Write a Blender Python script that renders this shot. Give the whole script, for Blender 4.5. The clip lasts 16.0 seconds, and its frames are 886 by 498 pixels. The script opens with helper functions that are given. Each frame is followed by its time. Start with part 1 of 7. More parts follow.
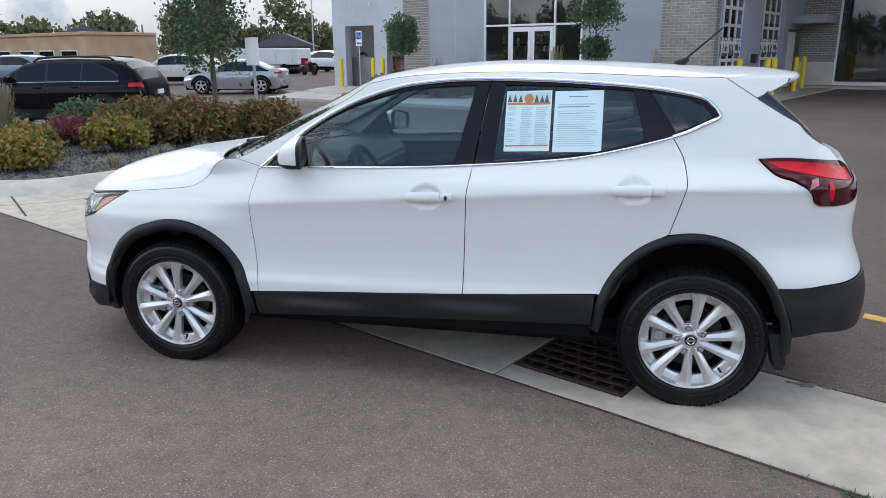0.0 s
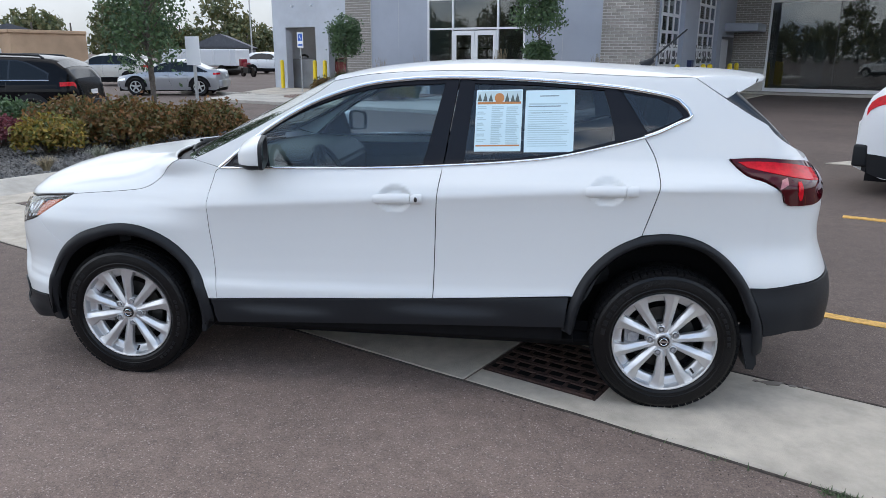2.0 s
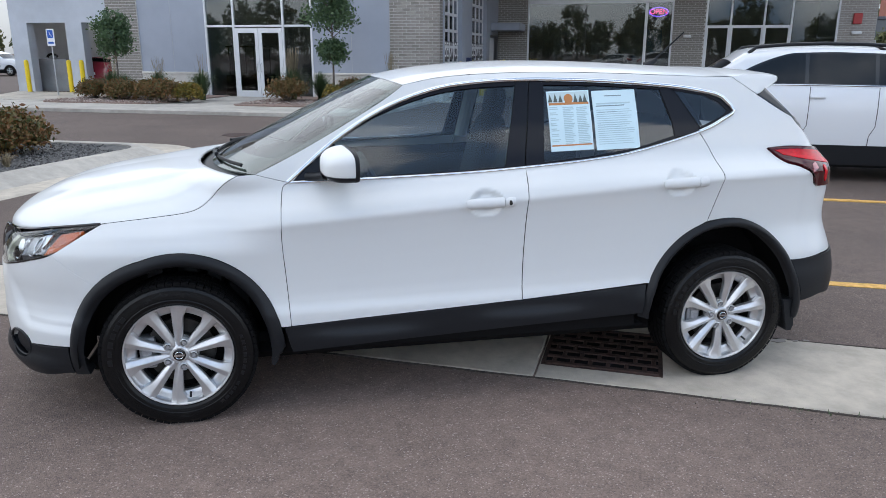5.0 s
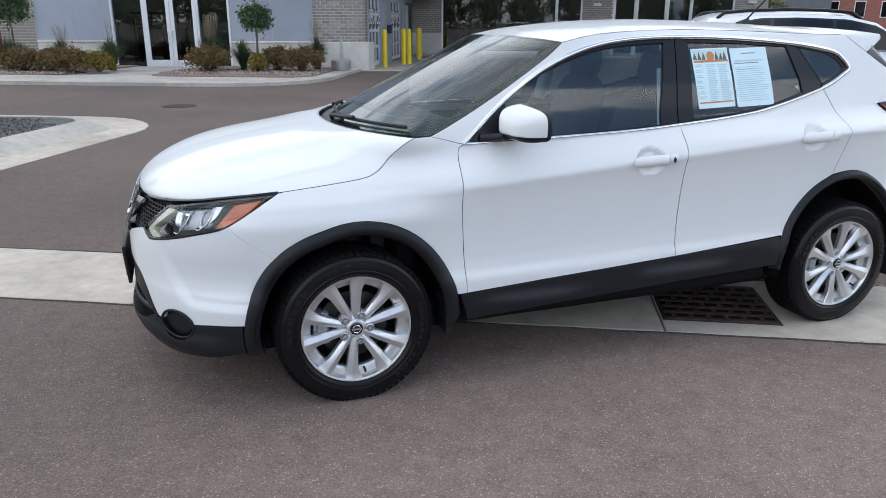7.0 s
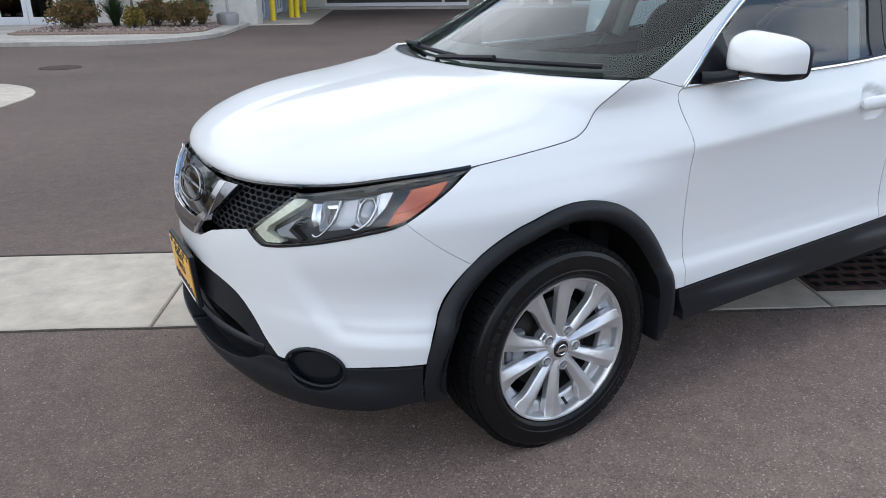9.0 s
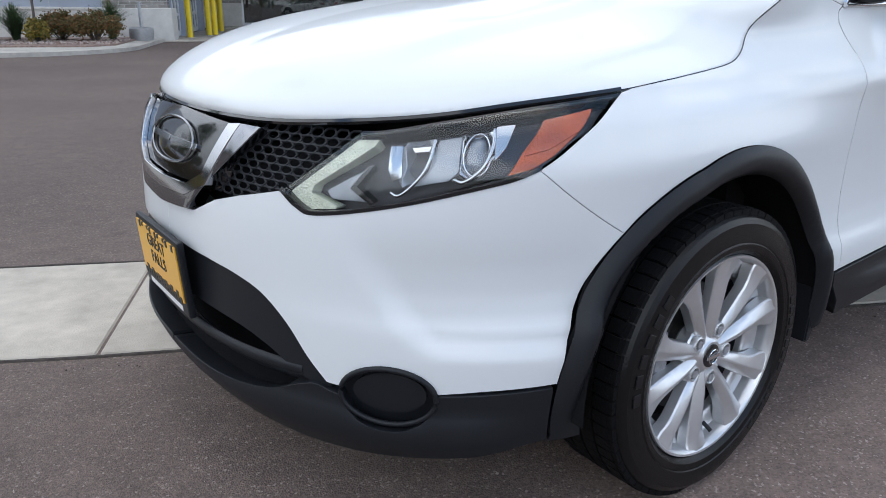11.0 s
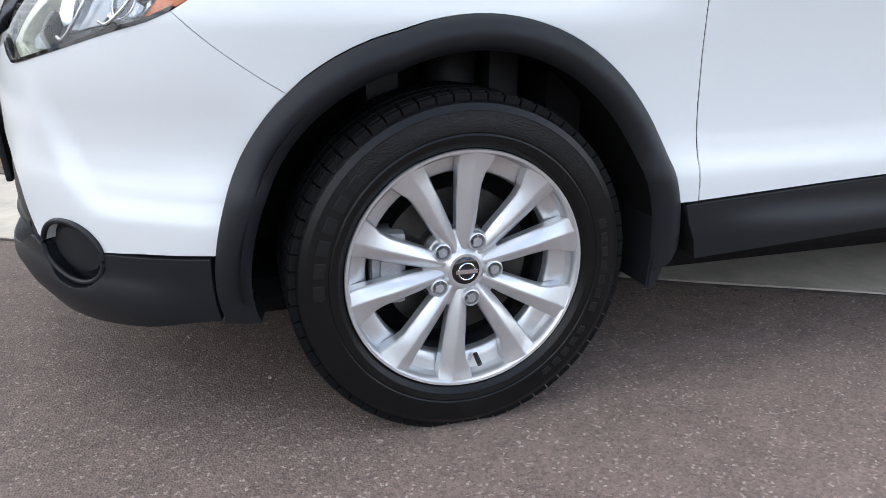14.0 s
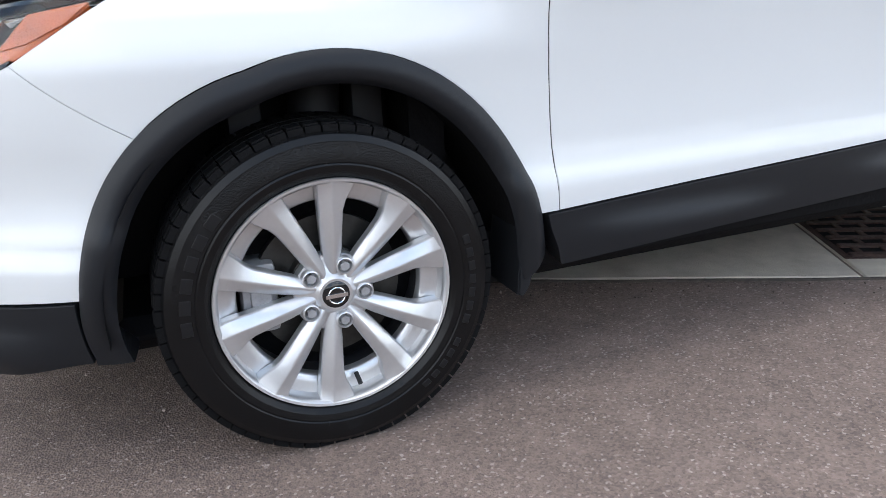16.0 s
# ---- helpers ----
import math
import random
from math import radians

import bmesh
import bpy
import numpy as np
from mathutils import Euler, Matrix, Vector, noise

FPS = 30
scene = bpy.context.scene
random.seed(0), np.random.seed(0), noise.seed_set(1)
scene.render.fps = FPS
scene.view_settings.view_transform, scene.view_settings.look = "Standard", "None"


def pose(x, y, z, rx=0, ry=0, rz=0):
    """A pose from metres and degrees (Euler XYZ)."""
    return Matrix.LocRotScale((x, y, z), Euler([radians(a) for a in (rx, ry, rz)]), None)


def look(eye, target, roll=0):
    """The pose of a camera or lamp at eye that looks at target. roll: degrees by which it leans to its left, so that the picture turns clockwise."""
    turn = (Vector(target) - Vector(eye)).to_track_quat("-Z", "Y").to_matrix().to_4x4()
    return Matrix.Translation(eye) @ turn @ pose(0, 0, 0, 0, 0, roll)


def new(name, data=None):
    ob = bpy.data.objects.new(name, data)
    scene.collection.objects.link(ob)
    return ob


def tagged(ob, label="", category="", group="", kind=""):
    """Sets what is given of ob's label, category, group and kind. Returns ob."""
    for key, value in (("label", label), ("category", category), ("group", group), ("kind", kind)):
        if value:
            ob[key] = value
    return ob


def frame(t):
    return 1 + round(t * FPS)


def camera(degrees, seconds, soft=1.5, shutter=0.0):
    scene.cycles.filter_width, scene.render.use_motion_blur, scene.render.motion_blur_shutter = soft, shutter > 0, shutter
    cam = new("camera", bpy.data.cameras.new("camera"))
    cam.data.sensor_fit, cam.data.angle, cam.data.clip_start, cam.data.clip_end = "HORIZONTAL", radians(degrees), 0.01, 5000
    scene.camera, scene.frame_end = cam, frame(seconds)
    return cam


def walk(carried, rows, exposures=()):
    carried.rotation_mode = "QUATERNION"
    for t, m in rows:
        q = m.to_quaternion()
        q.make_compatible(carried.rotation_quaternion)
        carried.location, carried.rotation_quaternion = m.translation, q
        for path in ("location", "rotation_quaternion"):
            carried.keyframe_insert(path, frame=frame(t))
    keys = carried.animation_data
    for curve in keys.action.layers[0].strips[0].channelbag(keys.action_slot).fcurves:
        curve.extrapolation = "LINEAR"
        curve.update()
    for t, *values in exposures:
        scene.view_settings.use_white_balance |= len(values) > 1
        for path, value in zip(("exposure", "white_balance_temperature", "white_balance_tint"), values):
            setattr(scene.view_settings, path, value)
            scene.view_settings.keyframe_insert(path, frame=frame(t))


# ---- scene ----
cam = camera(62.8, 16.0, soft=0.6)
PATH = [
    (0, (0.885, -4.181, 1.64), (0.466, -2.298, 1.113), -0.4),
    (0.5, (0.842, -4.176, 1.623), (0.461, -2.285, 1.097), -0.2),
    (1, (0.829, -4.163, 1.624), (0.477, -2.265, 1.1), -0.1),
    (1.5, (0.799, -4.148, 1.619), (0.484, -2.243, 1.099), 0.1),
    (2, (0.736, -4.109, 1.611), (0.474, -2.195, 1.093), 0.3),
    (2.5, (0.557, -4.115, 1.589), (0.369, -2.192, 1.07), 0.4),
    (3, (0.251, -4.163, 1.624), (0.16, -2.234, 1.104), 0.4),
    (5.5, (-1.052, -3.996, 1.628), (-0.583, -2.125, 1.101), 0.1),
    (6, (-1.376, -3.989, 1.628), (-0.841, -2.138, 1.091), 0.2),
    (6.5, (-1.668, -3.914, 1.625), (-1.072, -2.089, 1.065), 0.3),
    (7, (-1.937, -3.647, 1.57), (-1.29, -1.851, 0.973), 0.2),
    (7.5, (-2.227, -3.36, 1.539), (-1.515, -1.607, 0.892), -0.1),
    (8, (-2.418, -3.08, 1.516), (-1.624, -1.373, 0.839), -0.3),
    (8.5, (-2.484, -2.731, 1.457), (-1.623, -1.065, 0.763), -0.4),
    (9, (-2.618, -2.395, 1.405), (-1.682, -0.775, 0.7), -0.3),
    (9.5, (-2.697, -2.055, 1.344), (-1.686, -0.476, 0.646), -0.2),
    (12, (-2.573, -1.653, 0.958), (-1.42, -0.139, 0.342), 0.6),
    (12.5, (-2.366, -1.771, 0.95), (-1.286, -0.209, 0.323), 1.6),
    (13, (-2.169, -1.876, 0.906), (-1.22, -0.233, 0.274), 2.1),
    (13.5, (-1.961, -1.977, 0.856), (-1.207, -0.238, 0.217), 1.4),
    (14, (-1.768, -2.091, 0.816), (-1.179, -0.29, 0.176), 0.6),
    (14.5, (-1.66, -2.136, 0.756), (-1.158, -0.304, 0.129), -0.2),
    (15, (-1.624, -2.136, 0.743), (-1.13, -0.299, 0.124), -0.9),
    (15.5, (-1.617, -2.148, 0.763), (-1.056, -0.339, 0.122), -1.8),
    (16, (-1.611, -2.182, 0.874), (-0.916, -0.422, 0.226), -2.4),
]
walk(cam, [(t, look(eye, target, roll)) for t, eye, target, roll in PATH],
     [(0, 0.02, 6500, 10), (3, 0.02, 6450, 10), (7, 0.06, 6500, 10), (9, 0.06, 6500, 10), (12, 0.08, 6300, 10), (12.7, 0.22, 6300, 10), (14, 0.52, 6650, 10), (15, 0.66, 6750, 10), (16, 0.60, 6750, 10)])

# ---- light ----
SUN_EL, SUN_AZ = 78.0, 250.0      # degrees; azimuth counted from +x towards +y of where the light comes from


def nodes_of(owner):
    owner.use_nodes = True
    tree = owner.node_tree
    tree.nodes.clear()
    return tree, tree.nodes, tree.links


world = bpy.data.worlds.new("overcast_sky")
scene.world = world
wt, wn, wl = nodes_of(world)
sky = wn.new("ShaderNodeTexSky")
sky.sky_type, sky.sun_disc = "NISHITA", False
sky.sun_elevation, sky.sun_rotation = radians(SUN_EL), radians(90 - SUN_AZ)
sky.air_density, sky.dust_density, sky.ozone_density = 1.0, 1.5, 1.0


def wmath(op, a, b=None, c=None):
    n = wn.new("ShaderNodeMath")
    n.operation = op
    for k, v in enumerate((a, b, c)):
        if v is None:
            continue
        if isinstance(v, (int, float)):
            n.inputs[k].default_value = v
        else:
            wl.new(v, n.inputs[k])
    return n.outputs["Value"]


def wnoise(scale, detail, rough):
    n = wn.new("ShaderNodeTexNoise")
    n.inputs["Scale"].default_value, n.inputs["Detail"].default_value, n.inputs["Roughness"].default_value = scale, detail, rough
    wl.new(flat.outputs["Vector"], n.inputs["Vector"])
    return n.outputs["Fac"]


coord = wn.new("ShaderNodeTexCoord")
flat = wn.new("ShaderNodeMapping")
flat.inputs["Scale"].default_value = (1.7, 1.7, 3.0)
axis = wn.new("ShaderNodeSeparateXYZ")
wl.new(coord.outputs["Generated"], flat.inputs["Vector"])
wl.new(coord.outputs["Generated"], axis.inputs["Vector"])
up = wmath("MAXIMUM", axis.outputs["Z"], 0.0)
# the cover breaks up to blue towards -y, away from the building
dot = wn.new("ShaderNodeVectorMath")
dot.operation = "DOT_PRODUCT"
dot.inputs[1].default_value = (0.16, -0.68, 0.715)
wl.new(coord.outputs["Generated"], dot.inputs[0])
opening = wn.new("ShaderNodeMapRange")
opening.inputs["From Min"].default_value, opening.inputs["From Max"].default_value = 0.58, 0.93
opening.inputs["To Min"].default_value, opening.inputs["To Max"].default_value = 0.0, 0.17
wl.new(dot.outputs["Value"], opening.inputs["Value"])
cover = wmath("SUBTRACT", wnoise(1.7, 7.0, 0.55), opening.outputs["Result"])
ramp = wn.new("ShaderNodeValToRGB")
ramp.color_ramp.elements[0].position, ramp.color_ramp.elements[0].color = 0.36, (2.4, 3.8, 6.1, 1)
ramp.color_ramp.elements[1].position, ramp.color_ramp.elements[1].color = 0.44, (11.5, 12.15, 13.1, 1)
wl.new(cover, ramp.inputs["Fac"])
# clouds dimmer overhead than at mid height, and greyer over the building's side
low = wmath("SUBTRACT", 1.0, up)
shade = wmath("MULTIPLY_ADD", wmath("MULTIPLY", wmath("MAXIMUM", axis.outputs["Y"], -0.4), wmath("POWER", low, 2.5)), -0.42, 1.0)
high = wmath("MULTIPLY_ADD", up, -0.95, 1.42)
folds = wmath("MULTIPLY_ADD", wnoise(4.2, 6.0, 0.6), 0.55, 0.73)
horizon_dim = wn.new("ShaderNodeMapRange")          # sky dimmed along the horizon to cut low light under the car
horizon_dim.inputs["From Min"].default_value, horizon_dim.inputs["From Max"].default_value = 0.0, 0.45
horizon_dim.inputs["To Min"].default_value, horizon_dim.inputs["To Max"].default_value = 0.30, 1.12
wl.new(up, horizon_dim.inputs["Value"])
level = wmath("MULTIPLY", wmath("MULTIPLY", wmath("MULTIPLY", shade, high), folds), horizon_dim.outputs["Result"])
tint = wn.new("ShaderNodeVectorMath")
tint.operation = "SCALE"
wl.new(ramp.outputs["Color"], tint.inputs[0])
wl.new(level, tint.inputs["Scale"])
mixed = wn.new("ShaderNodeMixRGB")
mixed.inputs["Fac"].default_value = 0.85
back = wn.new("ShaderNodeBackground")
back.inputs["Strength"].default_value = 0.184
wout = wn.new("ShaderNodeOutputWorld")
wl.new(sky.outputs["Color"], mixed.inputs["Color1"])
wl.new(tint.outputs["Vector"], mixed.inputs["Color2"])
wl.new(mixed.outputs["Color"], back.inputs["Color"])
wl.new(back.outputs["Background"], wout.inputs["Surface"])

sun = new("sun", bpy.data.lights.new("sun", "SUN"))
sun.data.energy, sun.data.angle, sun.data.color = 0.3, radians(45), (1.0, 0.97, 0.93)
_el, _az = radians(SUN_EL), radians(SUN_AZ)
sun.matrix_world = look((0, 0, 30), (-math.cos(_el) * math.cos(_az) * 10, -math.cos(_el) * math.sin(_az) * 10, 30 - 10 * math.sin(_el)))

# ---- materials ----


def mat(name, color, rough=0.5, metal=0.0, coat=0.0, var=0.0, scale=4.0, bump=0.0, bscale=80.0, second=None, coat_rough=0.03, spec=0.5, trans=0.0, ior=1.45, emit=None, power=0.0, rvar=0.0, stain=0.0, sscale=0.6, each=0.0):
    """A surface with variation at two scales: stains (sscale), grain (scale), fine relief (bscale)."""
    m = bpy.data.materials.new(name)
    t, n, l = nodes_of(m)
    out = n.new("ShaderNodeOutputMaterial")
    b = n.new("ShaderNodeBsdfPrincipled")
    l.new(b.outputs["BSDF"], out.inputs["Surface"])
    b.inputs["Base Color"].default_value = (*color, 1)
    b.inputs["Roughness"].default_value, b.inputs["Metallic"].default_value = rough, metal
    b.inputs["Coat Weight"].default_value, b.inputs["Coat Roughness"].default_value = coat, coat_rough
    b.inputs["Specular IOR Level"].default_value, b.inputs["IOR"].default_value = spec, ior
    b.inputs["Transmission Weight"].default_value = trans
    if emit:
        b.inputs["Emission Color"].default_value, b.inputs["Emission Strength"].default_value = (*emit, 1), power
    pos = None
    if var or bump or stain or rvar or second:
        pos = n.new("ShaderNodeTexCoord").outputs["Object"]
    last = None
    if var or second:
        g = n.new("ShaderNodeTexNoise")
        g.inputs["Scale"].default_value, g.inputs["Detail"].default_value, g.inputs["Roughness"].default_value = scale, 8.0, 0.65
        l.new(pos, g.inputs["Vector"])
        r = n.new("ShaderNodeValToRGB")
        lo, hi = [c * (1 - var) for c in color], (second or [min(1, c * (1 + var)) for c in color])
        r.color_ramp.elements[0].position, r.color_ramp.elements[0].color = 0.32, (*lo, 1)
        r.color_ramp.elements[1].position, r.color_ramp.elements[1].color = 0.68, (*hi, 1)
        l.new(g.outputs["Fac"], r.inputs["Fac"])
        last = r.outputs["Color"]
    if stain:
        s = n.new("ShaderNodeTexNoise")
        s.inputs["Scale"].default_value, s.inputs["Detail"].default_value = sscale, 4.0
        l.new(pos, s.inputs["Vector"])
        k = n.new("ShaderNodeMapRange")
        k.inputs["From Min"].default_value, k.inputs["From Max"].default_value = 0.35, 0.65
        k.inputs["To Min"].default_value, k.inputs["To Max"].default_value = 1 - stain, 1 + stain * 0.4
        l.new(s.outputs["Fac"], k.inputs["Value"])
        x = n.new("ShaderNodeMixRGB")
        x.blend_type = "MULTIPLY"
        x.inputs["Fac"].default_value = 1
        x.inputs["Color1"].default_value = (*color, 1)
        if last:
            l.new(last, x.inputs["Color1"])
        l.new(k.outputs["Result"], x.inputs["Color2"])
        last = x.outputs["Color"]
    if each:
        o = n.new("ShaderNodeObjectInfo")
        k = n.new("ShaderNodeMapRange")
        k.inputs["To Min"].default_value, k.inputs["To Max"].default_value = 1 - each, 1 + each
        l.new(o.outputs["Random"], k.inputs["Value"])
        x = n.new("ShaderNodeMixRGB")
        x.blend_type = "MULTIPLY"
        x.inputs["Fac"].default_value = 1
        x.inputs["Color1"].default_value = (*color, 1)
        if last:
            l.new(last, x.inputs["Color1"])
        l.new(k.outputs["Result"], x.inputs["Color2"])
        last = x.outputs["Color"]
    if last:
        l.new(last, b.inputs["Base Color"])
    if rvar:
        s = n.new("ShaderNodeTexNoise")
        s.inputs["Scale"].default_value = sscale * 4
        l.new(pos, s.inputs["Vector"])
        k = n.new("ShaderNodeMapRange")
        k.inputs["To Min"].default_value, k.inputs["To Max"].default_value = max(0.02, rough - rvar), min(1, rough + rvar)
        l.new(s.outputs["Fac"], k.inputs["Value"])
        l.new(k.outputs["Result"], b.inputs["Roughness"])
    if bump:
        f = n.new("ShaderNodeTexNoise")
        f.inputs["Scale"].default_value, f.inputs["Detail"].default_value = bscale, 5.0
        l.new(pos, f.inputs["Vector"])
        p = n.new("ShaderNodeBump")
        p.inputs["Strength"].default_value, p.inputs["Distance"].default_value = min(1, bump), 0.01
        l.new(f.outputs["Fac"], p.inputs["Height"])
        l.new(p.outputs["Normal"], b.inputs["Normal"])
    return m


def asphalt_mat(name, dark, light, warm):
    """Worn asphalt: brown-grey binder with single pale and dark stones, stains and a pebbly relief."""
    m = mat(name, dark, rough=0.85, var=0.25, scale=9.0, stain=0.30, sscale=0.45)
    t = m.node_tree
    n, l = t.nodes, t.links
    b = next(x for x in n if x.type == "BSDF_PRINCIPLED")
    base = b.inputs["Base Color"].links[0].from_socket
    pos = n.new("ShaderNodeTexCoord").outputs["Object"]
    v = n.new("ShaderNodeTexVoronoi")
    v.inputs["Scale"].default_value = 185
    l.new(pos, v.inputs["Vector"])
    r = n.new("ShaderNodeValToRGB")
    r.color_ramp.interpolation = "LINEAR"
    e = r.color_ramp.elements
    e[0].position, e[0].color = 0.0, (*[c * 0.30 for c in dark], 1)
    e[1].position, e[1].color = 1.0, (*light, 1)
    k = e.new(0.40)
    k.color = (*[c * 0.85 for c in dark], 1)
    k = e.new(0.93)
    k.color = (*warm, 1)
    sep = n.new("ShaderNodeSeparateColor")
    l.new(v.outputs["Color"], sep.inputs["Color"])
    l.new(sep.outputs["Red"], r.inputs["Fac"])
    x = n.new("ShaderNodeMixRGB")
    x.inputs["Fac"].default_value = 0.42
    l.new(base, x.inputs["Color1"])
    l.new(r.outputs["Color"], x.inputs["Color2"])
    # light painted into the colour: paler pool beside the car, darker further out
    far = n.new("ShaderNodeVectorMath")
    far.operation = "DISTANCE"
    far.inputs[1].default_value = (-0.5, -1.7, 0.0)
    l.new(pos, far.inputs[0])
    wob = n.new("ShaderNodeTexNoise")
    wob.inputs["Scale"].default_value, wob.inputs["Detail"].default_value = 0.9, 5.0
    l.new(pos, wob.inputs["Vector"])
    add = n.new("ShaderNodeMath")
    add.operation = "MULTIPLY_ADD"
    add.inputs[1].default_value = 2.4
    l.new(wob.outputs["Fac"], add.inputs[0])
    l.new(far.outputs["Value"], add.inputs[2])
    light_level = n.new("ShaderNodeMapRange")
    light_level.inputs["From Min"].default_value, light_level.inputs["From Max"].default_value = 2.2, 4.6
    light_level.inputs["To Min"].default_value, light_level.inputs["To Max"].default_value = 1.18, 0.69
    l.new(add.outputs["Value"], light_level.inputs["Value"])
    # asphalt colour multiplied by the painted brightness
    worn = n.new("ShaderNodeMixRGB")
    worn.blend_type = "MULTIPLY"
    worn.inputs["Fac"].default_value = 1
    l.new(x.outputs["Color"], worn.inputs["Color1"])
    l.new(light_level.outputs["Result"], worn.inputs["Color2"])
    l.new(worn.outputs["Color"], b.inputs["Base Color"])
    v2 = n.new("ShaderNodeTexVoronoi")
    v2.inputs["Scale"].default_value = 200
    l.new(pos, v2.inputs["Vector"])
    p = n.new("ShaderNodeBump")
    p.inputs["Strength"].default_value, p.inputs["Distance"].default_value = 0.6, 0.004
    l.new(v2.outputs["Distance"], p.inputs["Height"])
    l.new(p.outputs["Normal"], b.inputs["Normal"])
    return m


PAINT = mat("white_paint", (0.692, 0.704, 0.704), rough=0.5, coat=0.65, coat_rough=0.012, spec=0.15)
PLASTIC = mat("black_plastic", (0.0125, 0.0138, 0.0165), rough=0.44, spec=0.29, bump=0.05, bscale=900)
GLOSSBLACK = mat("gloss_black", (0.008, 0.008, 0.009), rough=0.08, coat=0.5)
PILLAR = mat("satin_black_film", (0.008, 0.008, 0.011), rough=0.25, spec=0.28)
CHROME = mat("chrome", (0.75, 0.76, 0.78), rough=0.10, metal=1.0)
BARCHROME = mat("smoked_chrome", (0.46, 0.465, 0.48), rough=0.12, metal=1.0)
DARKCHROME = mat("dark_chrome", (0.26, 0.265, 0.28), rough=0.14, metal=1.0)
ALLOY = mat("painted_alloy", (0.62, 0.625, 0.635), rough=0.32, metal=0.72, coat=0.4, coat_rough=0.10, var=0.03, scale=60)
RUBBER = mat("tyre_rubber", (0.0055, 0.0055, 0.006), rough=0.26, spec=0.28, bump=0.15, bscale=300, var=0.2, scale=20)
TREAD = mat("tread_rubber", (0.005, 0.005, 0.0055), spec=0.15, rough=0.7, bump=0.3, bscale=200)
STEEL = mat("brake_steel", (0.055, 0.053, 0.05), rough=0.45, metal=0.8, var=0.25, scale=30)
DARK = mat("wheel_well_liner", (0.008, 0.008, 0.009), rough=0.85, spec=0.15, bump=0.2, bscale=60)
FABRIC = mat("dark_seat_cloth", (0.020, 0.021, 0.025), rough=0.9, var=0.25, scale=14, bump=0.15, bscale=60)
DASH = mat("dark_dash_plastic", (0.022, 0.023, 0.026), rough=0.6, bump=0.05, bscale=50)
HEADLINER = mat("grey_headliner", (0.45, 0.45, 0.44), rough=0.9)
RED = mat("red_lens", (0.52, 0.003, 0.012), rough=0.25, coat=0.25, spec=0.2, var=0.35, scale=22)
DARKRED = mat("dark_red_lens", (0.055, 0.001, 0.004), rough=0.06, coat=0.35, spec=0.3)
PINKPATCH = mat("reflection_pink", (0.42, 0.15, 0.16), rough=0.15, coat=1.0, var=0.2, scale=60)
PALEAMBER = mat("upper_amber_lens", (0.43, 0.085, 0.022), rough=0.25, coat=0.45, var=0.2, scale=30, bump=0.3, bscale=160)
AMBER = mat("amber_lens", (0.46, 0.085, 0.008), rough=0.2, coat=0.6, var=0.3, scale=30, bump=0.35, bscale=160)
LAMPDARK = mat("lamp_inner_dark", (0.05, 0.052, 0.058), rough=0.3)
LAMPGLASS = mat("projector_glass", (0.22, 0.24, 0.27), rough=0.05, coat=1.0, metal=0.3)
CALIPER = mat("cast_caliper", (0.34, 0.34, 0.35), rough=0.5, metal=0.4, var=0.2, scale=40)
BARREL = mat("wheel_barrel", (0.10, 0.10, 0.105), rough=0.5, metal=0.5, var=0.2, scale=20)
REFLECTOR = mat("lamp_reflector", (0.56, 0.58, 0.61), rough=0.20, metal=1.0)
FROSTED = mat("frosted_lamp_glass", (0.34, 0.36, 0.39), rough=0.28, metal=0.35, coat=0.6, var=0.15, scale=25)
DRL = mat("pale_light_guide", (0.62, 0.64, 0.50), rough=0.3, coat=0.6, var=0.2, scale=90, bump=0.5, bscale=220)


def glass_mat(name, tint, clear):
    """Thin car or shop glass: mirror-like coat over a tinted see-through sheet."""
    m = bpy.data.materials.new(name)
    t, n, l = nodes_of(m)
    out = n.new("ShaderNodeOutputMaterial")
    see = n.new("ShaderNodeBsdfTransparent")
    see.inputs["Color"].default_value = (*tint, 1)
    gloss = n.new("ShaderNodeBsdfGlossy")
    gloss.inputs["Roughness"].default_value = 0.01
    gloss.inputs["Color"].default_value = (1, 1, 1, 1)
    lw = n.new("ShaderNodeLayerWeight")
    lw.inputs["Blend"].default_value = 0.5
    p = n.new("ShaderNodeMath")
    p.operation = "POWER"
    p.inputs[1].default_value = 5.0
    f = n.new("ShaderNodeMath")
    f.operation = "MULTIPLY_ADD"
    f.inputs[1].default_value, f.inputs[2].default_value = 1 - clear, clear
    l.new(lw.outputs["Facing"], p.inputs[0])
    l.new(p.outputs["Value"], f.inputs[0])
    mix = n.new("ShaderNodeMixShader")
    l.new(f.outputs["Value"], mix.inputs["Fac"])
    l.new(see.outputs["BSDF"], mix.inputs[1])
    l.new(gloss.outputs["BSDF"], mix.inputs[2])
    l.new(mix.outputs["Shader"], out.inputs["Surface"])
    return m


GLASS = glass_mat("car_glass", (0.66, 0.78, 0.85), 0.060)
SCREEN = glass_mat("windscreen_glass", (0.55, 0.65, 0.60), 0.018)
PRIVACY = glass_mat("privacy_glass", (0.36, 0.42, 0.46), 0.065)
LENS = glass_mat("lamp_lens", (0.95, 0.96, 0.96), 0.045)
SHOPGLASS = glass_mat("shop_glass", (0.55, 0.60, 0.60), 0.09)

